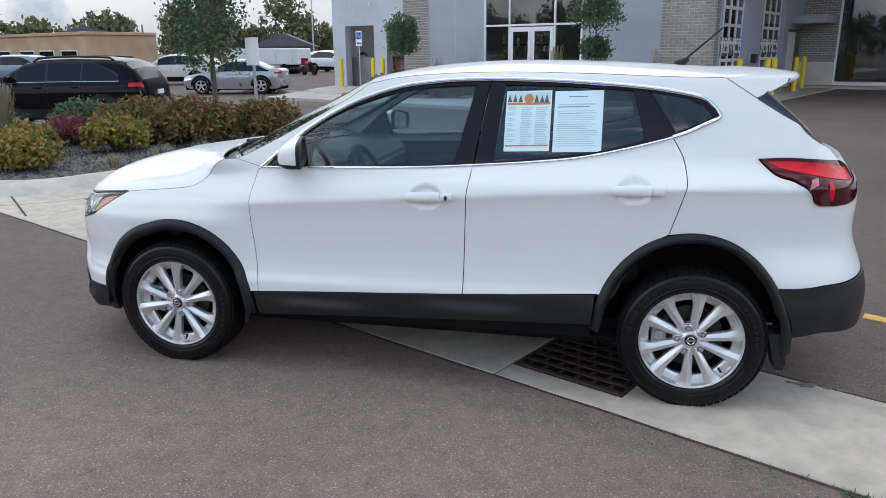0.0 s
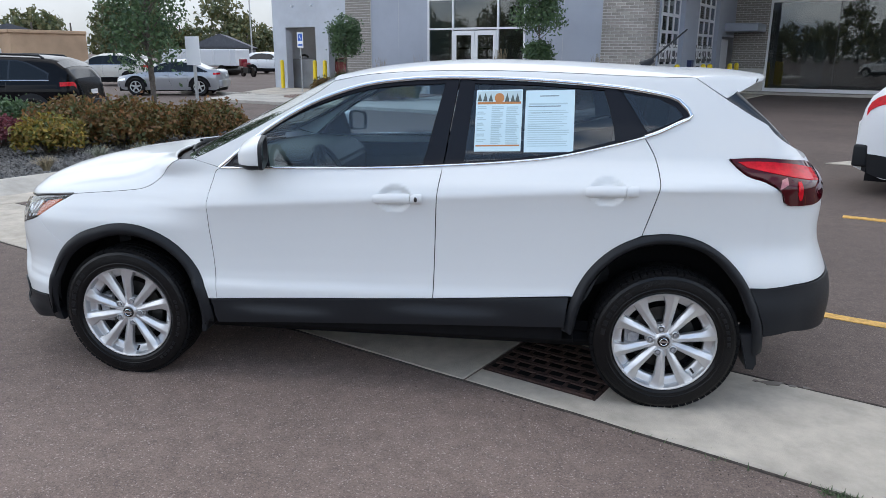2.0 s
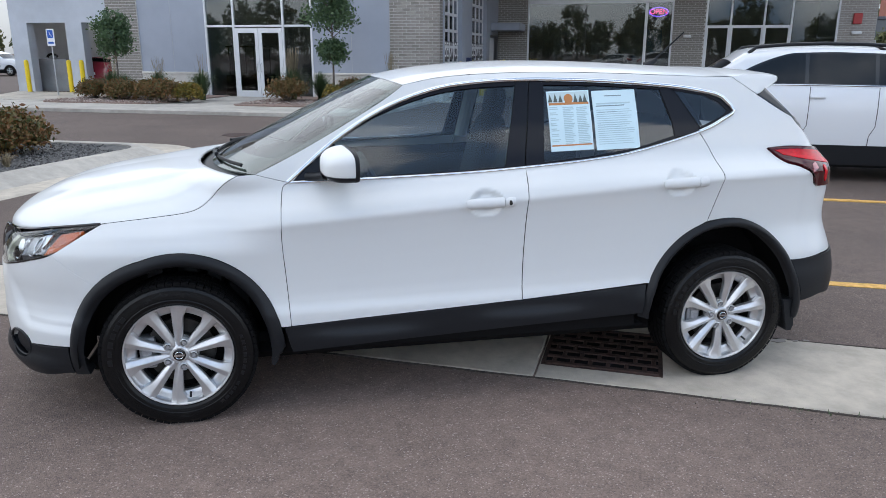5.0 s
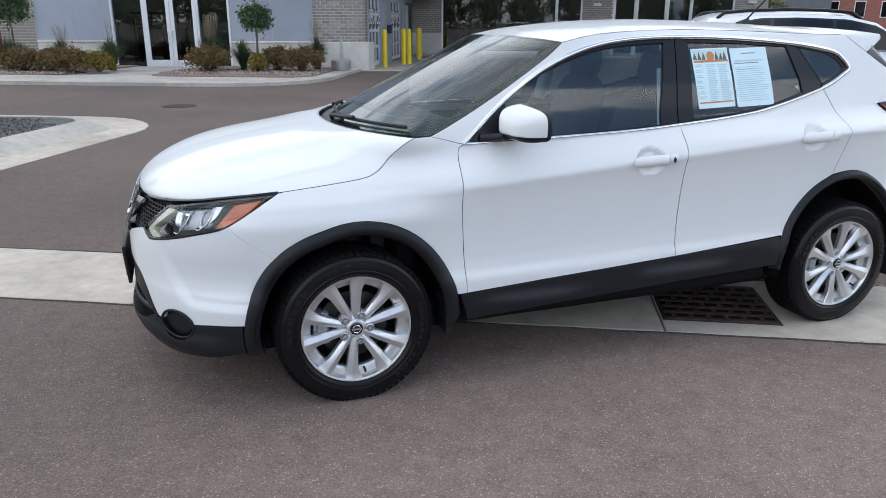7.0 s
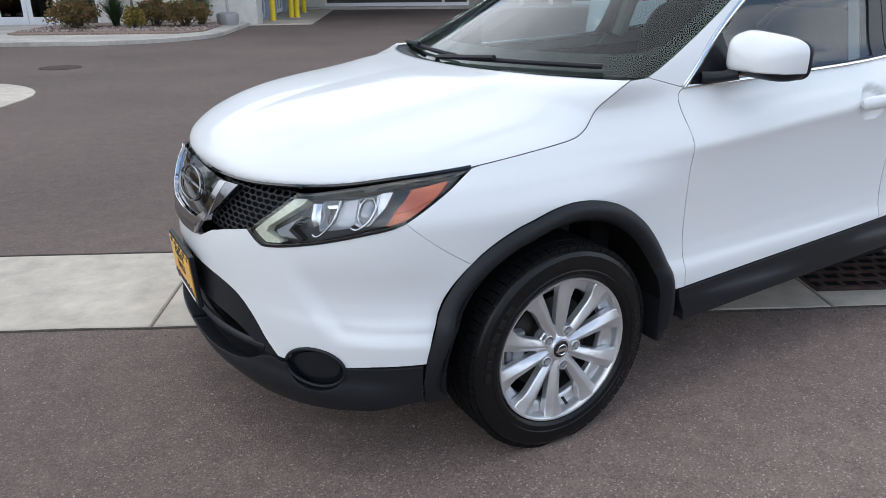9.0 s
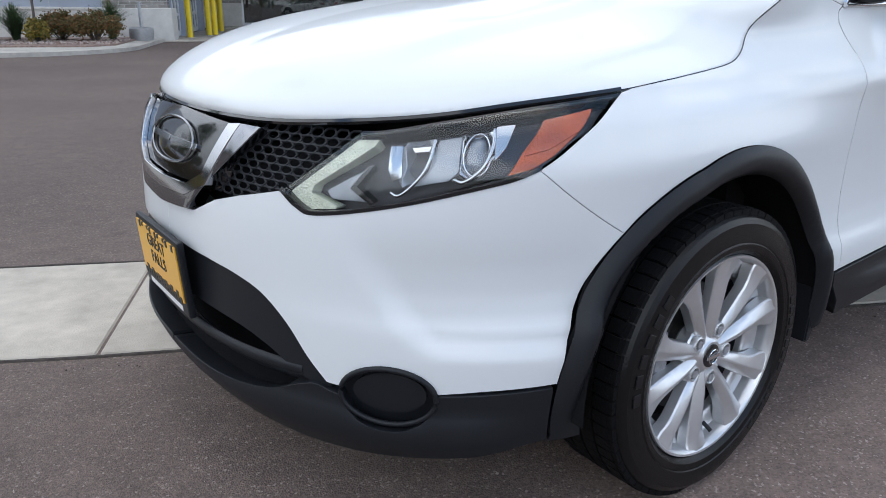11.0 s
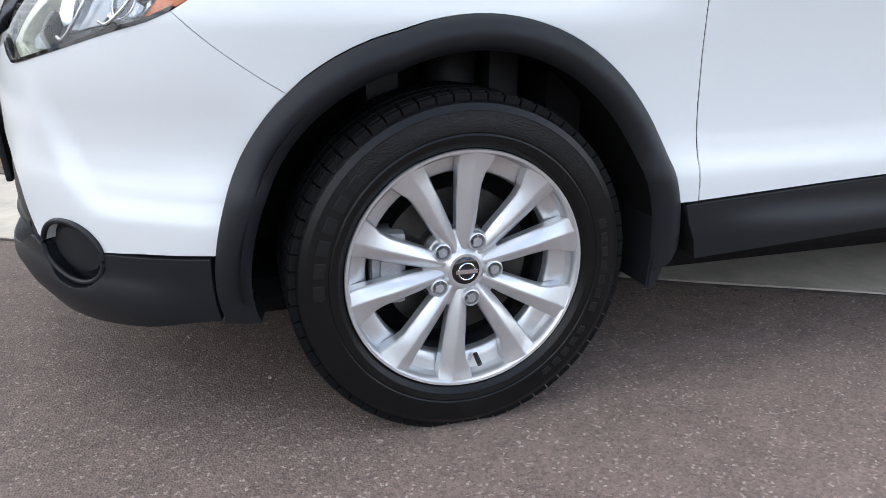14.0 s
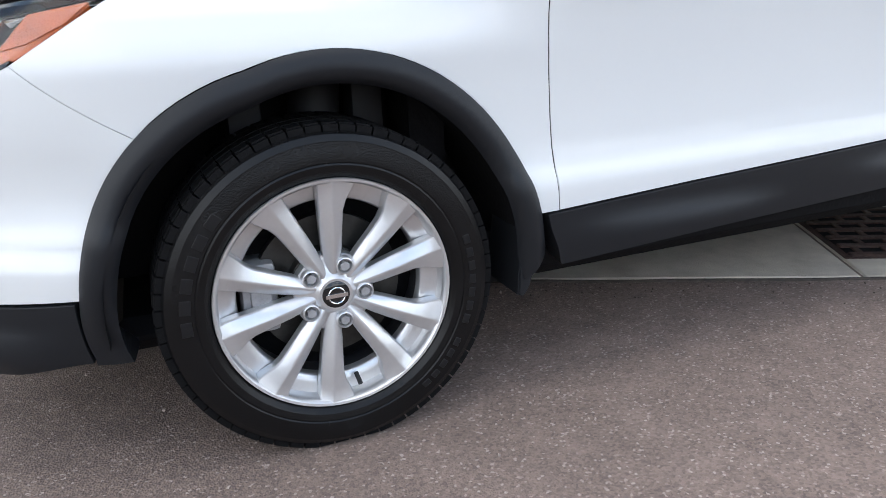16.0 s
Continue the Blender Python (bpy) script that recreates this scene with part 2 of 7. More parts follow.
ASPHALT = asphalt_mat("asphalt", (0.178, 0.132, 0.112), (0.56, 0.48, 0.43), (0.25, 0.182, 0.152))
CONCRETE = mat("concrete", (0.48, 0.428, 0.358), rough=0.85, var=0.16, scale=7, stain=0.2, sscale=1.1, bump=0.35, bscale=160)
KERB = mat("kerb_concrete", (0.44, 0.41, 0.365), rough=0.85, var=0.14, scale=6, stain=0.18, sscale=0.9, bump=0.3, bscale=140)
YELLOW_LINE = mat("worn_yellow_paint", (0.62, 0.36, 0.09), rough=0.75, var=0.3, scale=25, bump=0.3, bscale=200)
RUST = mat("rusty_iron", (0.045, 0.024, 0.019), rough=0.8, var=0.5, scale=30, bump=0.5, bscale=120)
GRAVEL = mat("dark_gravel", (0.10, 0.097, 0.094), rough=0.9, var=0.6, scale=28, bump=1.0, bscale=30)
REDGRAVEL = mat("red_brown_gravel", (0.24, 0.17, 0.14), rough=0.9, var=0.5, scale=22, bump=1.0, bscale=22)

# ---- building blocks ----


def part(name, bm, material, parent=None, label="", smooth=None):
    """Links a bmesh as one mesh object under a thing or a part."""
    if len(bm.faces) < 20000 and any(len(e.link_faces) == 2 for e in bm.edges):
        bmesh.ops.recalc_face_normals(bm, faces=bm.faces)
    me = bpy.data.meshes.new(name)
    bm.to_mesh(me)
    bm.free()
    me.materials.append(material)
    ob = new(name, me)
    if parent:
        ob.parent = parent
    if smooth is not None:
        me.polygons.foreach_set("use_smooth", [True] * len(me.polygons))
        me.set_sharp_from_angle(angle=radians(smooth))
    if label:
        tagged(ob, label)
    return ob


def thing(name, label, category, m=None, group="", kind=""):
    ob = new(name)
    ob.empty_display_size = 0.2
    if m is not None:
        ob.matrix_world = m
    return tagged(ob, label, category, group, kind)


def raw(name, verts, faces, material, parent=None, normals=None, label="", smooth=True):
    """A mesh from computed grids; normals: one for each vertex."""
    me = bpy.data.meshes.new(name)
    me.from_pydata([tuple(float(c) for c in v) for v in verts], [], [tuple(int(i) for i in f) for f in faces])
    me.materials.append(material)
    if smooth:
        me.polygons.foreach_set("use_smooth", [True] * len(me.polygons))
    if normals is not None:
        me.normals_split_custom_set_from_vertices([tuple(float(c) for c in v) for v in normals])
    ob = new(name, me)
    if parent:
        ob.parent = parent
    if label:
        tagged(ob, label)
    return ob


def add_box(bm, lo, hi, bevel=0.0, seg=1):
    c = [(a + b) / 2 for a, b in zip(lo, hi)]
    s = [abs(b - a) for a, b in zip(lo, hi)]
    r = bmesh.ops.create_cube(bm, size=1, matrix=Matrix.Translation(c) @ Matrix.Diagonal((*s, 1)))
    if bevel:
        es = {e for v in r["verts"] for e in v.link_edges}
        bmesh.ops.bevel(bm, geom=list(es), offset=bevel, segments=seg, affect="EDGES", profile=0.6)
    return bm


def box(lo, hi, bevel=0.0, seg=1):
    return add_box(bmesh.new(), lo, hi, bevel, seg)


def add_rod(bm, a, b, r, r2=None, seg=12):
    a, b = Vector(a), Vector(b)
    m = Matrix.Translation((a + b) / 2) @ (b - a).to_track_quat("Z", "Y").to_matrix().to_4x4()
    bmesh.ops.create_cone(bm, cap_ends=True, segments=seg, radius1=r, radius2=r if r2 is None else r2, depth=(b - a).length, matrix=m)
    return bm


def rod(a, b, r, r2=None, seg=12):
    return add_rod(bmesh.new(), a, b, r, r2, seg)


def add_lathe(bm, prof, seg=48, axis="Y", close=False):
    """Turns a profile of (radius, height along axis)."""
    rings = []
    for i in range(seg):
        a = 2 * math.pi * i / seg
        c, s = math.cos(a), math.sin(a)
        ring = []
        for r, h in prof:
            p = (r * c, h, r * s) if axis == "Y" else (r * c, r * s, h)
            ring.append(bm.verts.new(p))
        rings.append(ring)
    for i in range(seg):
        a, b = rings[i], rings[(i + 1) % seg]
        for j in range(len(prof) - 1):
            bm.faces.new((a[j], b[j], b[j + 1], a[j + 1]))
    bmesh.ops.remove_doubles(bm, verts=[v for r in rings for v in r], dist=1e-6)
    bmesh.ops.recalc_face_normals(bm, faces=bm.faces)
    return bm


def add_sweep(bm, pts, r, seg=8, r_end=None, flat=1.0):
    """A tube along points."""
    pts = [Vector(p) for p in pts]
    rings = []
    for i, p in enumerate(pts):
        d = (pts[min(i + 1, len(pts) - 1)] - pts[max(i - 1, 0)]).normalized()
        u = d.cross(Vector((0, 0, 1)) if abs(d.z) < 0.95 else Vector((1, 0, 0))).normalized()
        w = u.cross(d)
        k = r if r_end is None else r + (r_end - r) * i / (len(pts) - 1)
        rings.append([bm.verts.new(p + u * k * math.cos(2 * math.pi * j / seg) + w * k * flat * math.sin(2 * math.pi * j / seg)) for j in range(seg)])
    for a, b in zip(rings, rings[1:]):
        for j in range(seg):
            bm.faces.new((a[j], a[(j + 1) % seg], b[(j + 1) % seg], b[j]))
    bm.faces.new(rings[0][::-1])
    bm.faces.new(rings[-1])
    return bm


def spline(pts, n=6):
    """Catmull-Rom through points of any size."""
    p = [np.array(q, float) for q in pts]
    p = [2 * p[0] - p[1], *p, 2 * p[-1] - p[-2]]
    out = []
    for a, b, c, d in zip(p, p[1:], p[2:], p[3:]):
        for k in range(n):
            t = k / n
            out.append(0.5 * (2 * b + (c - a) * t + (2 * a - 5 * b + 4 * c - d) * t * t + (3 * b - a - 3 * c + d) * t ** 3))
    out.append(p[-2])
    return [tuple(q) for q in out]


def plate(poly, z0, z1, axis="z"):
    """A flat outline given thickness."""
    bm = bmesh.new()
    place = {"z": lambda a, b, h: (a, b, h), "y": lambda a, b, h: (a, h, b), "x": lambda a, b, h: (h, a, b)}[axis]
    lo = [bm.verts.new(place(a, b, z0)) for a, b in poly]
    hi = [bm.verts.new(place(a, b, z1)) for a, b in poly]
    bm.faces.new(lo[::-1])
    bm.faces.new(hi)
    for i in range(len(poly)):
        j = (i + 1) % len(poly)
        bm.faces.new((lo[i], lo[j], hi[j], hi[i]))
    bmesh.ops.recalc_face_normals(bm, faces=bm.faces)
    return bm


YARD = pose(0, 0, 0, 0, 0, -25.0)     # the yard and the building stand askew to the car


# ---- the car: its skin is one smooth surface over (s, z), s running along the flank and round nose and tail ----
FLANK_Z = [0.10, 0.20, 0.28, 0.36, 0.44, 0.49, 0.512, 0.545, 0.60, 0.68, 0.78, 0.88, 0.935, 0.958, 0.971, 1.01, 1.05, 1.10, 1.15, 1.20, 1.30, 1.45, 1.52, 1.60]
FLANK_W = [0.82, 0.85, 0.872, 0.886, 0.893, 0.893, 0.890, 0.877, 0.869, 0.867, 0.870, 0.879, 0.888, 0.8945, 0.893, 0.870, 0.832, 0.790, 0.760, 0.739, 0.704, 0.636, 0.60, 0.50]
NOSE_Z = [0.10, 0.20, 0.25, 0.33, 0.40, 0.50, 0.60, 0.70, 0.80, 0.86, 0.95]
NOSE_X = [2.04, 2.13, 2.195, 2.222, 2.218, 2.213, 2.213, 2.205, 2.175, 2.14, 2.04]
TAIL_Z = [0.15, 0.30, 0.45, 0.52, 0.60, 0.80, 1.0, 1.2, 1.35, 1.5]
TAIL_X = [2.06, 2.17, 2.19, 2.20, 2.18, 2.10, 2.11, 1.99, 1.80, 1.66]
XF, XR, NF, NR, LF, LR = -1.45, 1.72, 2.35, 2.4, 1.2, 0.88


def ease(t):
    t = np.clip(t, 0, 1)
    return t * t * (3 - 2 * t)


def soft(z, zs, ws, k=0.006):
    """The profile with its corners rounded."""
    z = np.asarray(z, float)
    return sum(np.interp(z + d * k, zs, ws) for d in (-2, -1, 0, 1, 2)) / 5


def half_width(x, z):
    zz = z - 0.068 * np.clip(x, -1.3, 1.5) * ease((z - 0.45) / 0.3) * (1 - ease((z - 1.02) / 0.15))
    w = soft(zz, FLANK_Z, FLANK_W)
    w = w - 0.05 * ease((x - 1.25) / 0.6) * ease((z - 0.62) / 0.2) * (1 - 0.6 * ease((z - 1.05) / 0.1))
    w = w - 0.065 * ease((-x - 0.75) / 0.5) * ease((z - 0.78) / 0.14) * (1 - ease((z - 1.0) / 0.1))
    return w


def skin(s, z, off=0.0):
    """Places on the driver's side of the skin, moved out by off."""
    s, z = np.asarray(s, float), np.asarray(z, float)
    x = np.clip(s, XF, XR)
    w = half_width(x, z)
    a = np.clip((XF - s) / LF, 0, 1) * math.pi / 2
    b = np.clip((s - XR) / LR, 0, 1) * math.pi / 2
    nose, tail = soft(z, NOSE_Z, NOSE_X, 0.02), soft(z, TAIL_Z, TAIL_X, 0.03)
    X = np.where(s < XF, XF - (nose + XF) * np.sin(a) ** (2 / NF), np.where(s > XR, XR + (tail - XR) * np.sin(b) ** (2 / NR), x))
    Y = -np.where(s < XF, w * np.clip(np.cos(a), 1e-9, 1) ** (2 / NF), np.where(s > XR, w * np.clip(np.cos(b), 1e-9, 1) ** (2 / NR), w))
    return np.stack([X, Y, z + 0 * s], -1)


def skin_normal(s, z, h=0.006):
    ds = skin(s + h, z) - skin(s - h, z)
    dz = skin(s, z + h) - skin(s, z - h)
    n = np.cross(ds, dz)
    return n / np.maximum(np.linalg.norm(n, axis=-1, keepdims=True), 1e-9)


def panel(name, poly, material, parent, off=0.0, depth=0.02, step=0.04, sides=(1, -1), label="", gap=0.0024, rim=True):
    """A sheet cut from the skin along an outline of (s, z), with turned-in edges. off: how far proud it lies, a number or a function of (s, z). One object a side."""
    pts = [np.array(p, float) for p in poly]
    area = sum(a[0] * b[1] - b[0] * a[1] for a, b in zip(pts, pts[1:] + pts[:1]))
    if area < 0:
        pts = pts[::-1]
    if gap:
        moved = []
        for i, p in enumerate(pts):
            a, b = pts[i - 1], pts[(i + 1) % len(pts)]
            d1, d2 = (p - a), (b - p)
            d1, d2 = d1 / (np.linalg.norm(d1) + 1e-9), d2 / (np.linalg.norm(d2) + 1e-9)
            n = np.array((-(d1 + d2)[1], (d1 + d2)[0]))
            moved.append(p + gap * n / (np.linalg.norm(n) + 1e-9))
        pts = moved
    bm = bmesh.new()
    bm.faces.new([bm.verts.new((p[0], p[1], 0)) for p in pts])
    lo, hi = np.min(pts, 0), np.max(pts, 0)
    for ax in (0, 1):
        for k in np.arange(math.ceil(lo[ax] / step) * step, hi[ax], step):
            co, no = [0, 0, 0], [0, 0, 0]
            co[ax], no[ax] = k + 1e-5, 1
            bmesh.ops.bisect_plane(bm, geom=bm.verts[:] + bm.edges[:] + bm.faces[:], plane_co=co, plane_no=no, dist=1e-7)
    bmesh.ops.triangulate(bm, faces=bm.faces[:])
    bm.verts.index_update()
    S, Z = np.array([v.co.x for v in bm.verts]), np.array([v.co.y for v in bm.verts])
    faces = [[v.index for v in f.verts] for f in bm.faces]
    edge = [(e.verts[0].index, e.verts[1].index, e.link_faces[0]) for e in bm.edges if len(e.link_faces) == 1]
    loops = []
    for a, b, f in edge:
        order = [v.index for v in f.verts]
        loops.append((a, b) if order[(order.index(a) + 1) % 3] == b else (b, a))
    bm.free()

    def lift(s, z):
        return off(s, z) if callable(off) else off

    def full(s, z):
        return skin(s, z) + skin_normal(s, z) * np.asarray(lift(s, z) + 0 * s)[..., None]
    P = full(S, Z)
    if callable(off):
        h = 0.004
        N = np.cross(full(S + h, Z) - full(S - h, Z), full(S, Z + h) - full(S, Z - h))
        N /= np.maximum(np.linalg.norm(N, axis=-1, keepdims=True), 1e-9)
    else:
        N = skin_normal(S, Z)
    V, M, Fc = list(P), list(N), list(faces)
    if rim:
        ids, out2 = {}, {}
        for a, b in loops:
            d = np.array((S[b] - S[a], Z[b] - Z[a]))
            o = np.array((d[1], -d[0])) / (np.linalg.norm(d) + 1e-9)
            out2[a], out2[b] = out2.get(a, 0) + o, out2.get(b, 0) + o
        for i, o in out2.items():
            h = 0.004
            t = full(S[i] + h * o[0], Z[i] + h * o[1]) - P[i]
            t = t / (np.linalg.norm(t) + 1e-9)
            ids[i] = len(V)
            V += [P[i], P[i] - N[i] * 0.003 + t * 0.0008, P[i] - N[i] * depth]
            M += [N[i] * 0.6 + t * 0.6, t, t]
        for a, b in loops:
            p, q = ids[a], ids[b]
            Fc += [(p, p + 1, q + 1, q), (p + 1, p + 2, q + 2, q + 1)]
    made = []
    for side in sides:
        k = np.array((1, side, 1))
        fc = Fc if side > 0 else [f[::-1] for f in Fc]
        made.append(raw(name, [v * k for v in V], fc, material, parent[side] if isinstance(parent, dict) else parent, [n * k / np.linalg.norm(n) for n in M], label))
    return made


def trim(name, pts, r, material, parent, off=0.0, sides=(1, -1), flat=1.0, seg=8, label=""):
    """A moulding laid along a line on the skin."""
    s, z = np.array([p[0] for p in pts]), np.array([p[1] for p in pts])
    line = skin(s, z) + skin_normal(s, z) * off
    for side in sides:
        bm = add_sweep(bmesh.new(), [(p[0], p[1] * side, p[2]) for p in line], r, seg, flat=flat)
        bmesh.ops.recalc_face_normals(bm, faces=bm.faces)
        part(name, bm, material, parent[side] if isinstance(parent, dict) else parent, label, smooth=50)


def arc(cx, cz, rx, rz, a0, a1, n=22):
    return [(cx + rx * math.cos(radians(a0 + (a1 - a0) * i / n)), cz + rz * math.sin(radians(a0 + (a1 - a0) * i / n))) for i in range(n + 1)]


def sheet(name, rows, material, parent, label="", flip=False, smooth=True):
    """A surface through a grid of places."""
    n, m = len(rows), len(rows[0])
    faces = [(i * m + j, i * m + j + 1, (i + 1) * m + j + 1, (i + 1) * m + j) for i in range(n - 1) for j in range(m - 1)]
    return raw(name, [p for r in rows for p in r], [f[::-1] for f in faces] if flip else faces, material, parent, None, label, smooth)


car = thing("car", "white compact crossover with black plastic cladding parked on asphalt", "car")

# outlines on the skin
CHROME_TOP = spline([(-0.815, 1.074), (-0.60, 1.248), (-0.38, 1.378), (-0.15, 1.460), (0.07, 1.494), (0.336, 1.505), (0.70, 1.496), (1.06, 1.469), (1.27, 1.437), (1.335, 1.415)], 5)
KINK = [(1.375, 1.375), (1.392, 1.350), (1.380, 1.332)]
BELT = spline([(-0.815, 1.074), (-0.40, 1.083), (0.0, 1.095), (0.275, 1.111), (0.60, 1.135), (0.85, 1.168), (1.19, 1.252), (1.345, 1.318)], 5)
BELT_F = [p for p in BELT if p[0] <= 0.277]
BELT_R = [p for p in BELT if 0.27 <= p[0] <= 1.195]
BELT_Q = [p for p in BELT if p[0] >= 1.185]
DOOR_A = spline([(-0.815, 1.074), (-0.843, 1.037), (-0.853, 0.845), (-0.843, 0.661), (-0.831, 0.441)], 5)
DOOR_B = spline([(0.278, 1.111), (0.263, 0.972), (0.254, 0.753), (0.247, 0.497)], 4)
DOOR_C = spline([(1.19, 1.252), (1.238, 1.165), (1.252, 1.08), (1.235, 0.99), (1.190, 0.832)], 5)
FA_OUT = arc(-1.30, 0.335, 0.436, 0.466, 13, 187, 48)     # front arch, outer edge, tail to nose
FA_IN = arc(-1.30, 0.335, 0.374, 0.405, 2, 190, 48)


def bead(cx, cz, ro, ri, so, si):
    """A convex roll between an outer and an inner ellipse."""
    def f(s, z):
        r = np.sqrt(((s - cx) / ((ro + ri) / 2)) ** 2 + ((z - cz) / ((so + si) / 2)) ** 2)
        t = np.clip((r - 1) / ((ro - ri) / (ro + ri)), -1.2, 1.2)
        return 0.022 - 0.019 * np.clip(t, 0, 2) ** 1.7 - 0.026 * np.clip(-t, 0, 2) ** 2.4
    return f


RA_OUT = arc(1.30, 0.335, 0.438, 0.508, 31, 157, 26)
RA_FULL = arc(1.30, 0.335, 0.440, 0.508, 2, 170, 48)
RA_IN = arc(1.31, 0.335, 0.396, 0.462, 0, 172, 48)
SILL_TOP = [(-0.866, 0.439), (-0.5, 0.459), (-0.1, 0.478), (0.247, 0.496), (0.58, 0.516), (0.884, 0.536)]
SEAM = spline([(-1.60, 0.672), (-1.645, 0.700), (-1.725, 0.752), (-1.797, 0.801)], 4)
HOOD_SIDE = spline([(-1.597, 0.924), (-1.45, 0.937), (-1.27, 0.953), (-1.20, 0.972), (-1.15, 1.008), (-1.112, 1.050), (-1.072, 1.085), (-1.03, 1.108)], 5)
LAMP_TOP = spline([(-1.597, 0.921), (-1.72, 0.911), (-1.846, 0.899), (-1.99, 0.880), (-2.105, 0.861), (-2.152, 0.857)], 5)
LAMP_FRONT = [(-2.152, 0.857), (-2.297, 0.738)]
LAMP_LOW = spline([(-2.297, 0.738), (-2.250, 0.711), (-2.206, 0.704), (-2.060, 0.731), (-1.915, 0.766), (-1.842, 0.784), (-1.797, 0.801)], 4)
LAMP_BACK = spline([(-1.797, 0.801), (-1.735, 0.838), (-1.665, 0.882), (-1.597, 0.921)], 4)
LAMP = LAMP_TOP[:-1] + LAMP_FRONT[:-1] + LAMP_LOW[:-1] + LAMP_BACK[:-1]
HOOD_FRONT = spline([(-1.597, 0.926), (-1.72, 0.917), (-1.857, 0.905), (-2.02, 0.886), (-2.20, 0.870), (-2.36, 0.858), (-2.50, 0.853), (-2.65, 0.851)], 5)
FOG_C, FOG_R = (-2.062, 0.369), (0.098, 0.062)
ROOF_EDGE = spline([(-0.275, 1.486), (-0.10, 1.518), (0.15, 1.535), (0.45, 1.540), (0.80, 1.533), (1.15, 1.520), (1.41, 1.515)], 5)
WS_EDGE = spline([(-0.955, 1.112), (-0.735, 1.218), (-0.515, 1.338), (-0.365, 1.424), (-0.275, 1.486)], 5)
D_EDGE = spline([(1.41, 1.515), (1.55, 1.422), (1.69, 1.336), (1.835, 1.267), (2.04, 1.205)], 5)
TAIL_TOP = spline([(1.557, 1.165), (1.64, 1.172), (1.74, 1.172), (1.92, 1.162), (2.09, 1.145), (2.22, 1.09)], 4)
TAIL_LOW = spline([(2.22, 1.075), (2.12, 1.0), (2.02, 0.979), (1.90, 0.978), (1.81, 0.981)], 3) + spline([(1.785, 0.995), (1.765, 1.04), (1.70, 1.082), (1.625, 1.105), (1.557, 1.165)], 4)

doors_f = {1: None, -1: None}
doors_r = {1: None, -1: None}


def cup(cx, cz):
    def f(s, z):
        q = 1 - ((s - cx + 0.018) / 0.086) ** 2 - ((z - cz) / 0.064) ** 2
        return -0.027 * ease(q * 1.9)
    return f


for o, k in zip(panel("front_door", BELT_F[:-1] + DOOR_B + SILL_TOP[3:0:-1] + DOOR_A[:0:-1], PAINT, car, off=cup(0.085, 0.968), step=0.0098, label="white front door with body-coloured handle"), (1, -1)):
    doors_f[k] = o
_ra = [p for p in RA_OUT if p[0] < 1.187][:]
for o, k in zip(panel("rear_door", BELT_R + DOOR_C[1:] + _ra + SILL_TOP[5:2:-1] + DOOR_B[:0:-1], PAINT, car, off=cup(1.045, 1.028), step=0.0098, label="white rear door with body-coloured handle"), (1, -1)):
    doors_r[k] = o
_fa_rear = [p for p in FA_OUT if p[0] > -1.595]
_fa_front = [p for p in FA_OUT if p[0] < -1.602 and p[1] > 0.395]
panel("front_fender", DOOR_A + _fa_rear + SEAM + LAMP_BACK[1:] + HOOD_SIDE[1:] + [(-0.955, 1.112)], PAINT, car, step=0.022, gap=0.0013)


INTAKE_EDGE = spline([(-2.50, 0.556), (-2.42, 0.549), (-2.345, 0.528), (-2.285, 0.480), (-2.235, 0.420), (-2.180, 0.366)], 5)


def cheek(s, z):
    """The hollow pressed into each corner of the bumper, with a crisp lower lip."""
    left = ((s + 2.03) * 0.845 + (z - 0.45) * 0.533)
    return -0.015 * ease(left / 0.075) * ease((z - 0.448 + 0.02 * (s + 2.0)) / 0.050) * ease((0.715 - z) / 0.16) * ease((-1.585 - s) / 0.13)


panel("front_bumper", [_fa_front[-1], *_fa_front[::-1], *SEAM, *LAMP_LOW[-2::-1], (-2.40, 0.712), (-2.47, 0.690), (-2.545, 0.650), (-2.65, 0.635),
                       (-2.65, 0.558), *INTAKE_EDGE[:-1],
                       *arc(*FOG_C, *FOG_R, 175, 12, 12), (-1.88, 0.390), (-1.735, 0.396)], PAINT, car,
      off=cheek, step=0.012, gap=0.0007, label="white painted bumper cover")
panel("quarter_panel", CHROME_TOP + KINK + BELT_Q[::-1] + DOOR_C[1:] + RA_OUT[::-1][next(i for i, p in enumerate(RA_OUT[::-1]) if p[0] > 1.20):]
      + [(1.735, 0.612), (1.87, 0.630), (2.19, 0.634), (2.6, 0.634), (2.6, 0.93), (2.16, 0.96), (2.135, 1.0), *TAIL_LOW[1:], *TAIL_TOP[1:-1], (2.11, 1.16), *D_EDGE[::-1], *ROOF_EDGE[:-1][::-1], *WS_EDGE[:-1][::-1]], PAINT, car, step=0.024, label="white roof side, pillar and rear quarter in one pressing")
_d = [q for q in D_EDGE if q[0] > 1.545]
_dp = skin(np.array([q[0] for q in _d]), np.array([q[1] for q in _d]))
rows = []
for i, (x, y, z) in enumerate(_dp):
    k = i / (len(_dp) - 1)
    xu = 1.590 + 0.285 * k
    zu, yu = 1.458 - 0.262 * k, (y + 0.012) * (1 - 0.02 * k)
    side_strip = [(x - 0.004, y + 0.004, z), ((x + xu) / 2, (y + yu) / 2 - 0.002, (z + zu) / 2)]
    across = [(xu + 0.012 * (1 - b * b), yu * -b, zu + 0.004 * (1 - b * b)) for b in np.linspace(-1, 1, 21)]
    rows.append(side_strip + across + [(px, -py, pz) for px, py, pz in side_strip[::-1]])
sheet("tailgate_glass", rows, GLOSSBLACK, car, "black tinted tailgate glass", smooth=True)
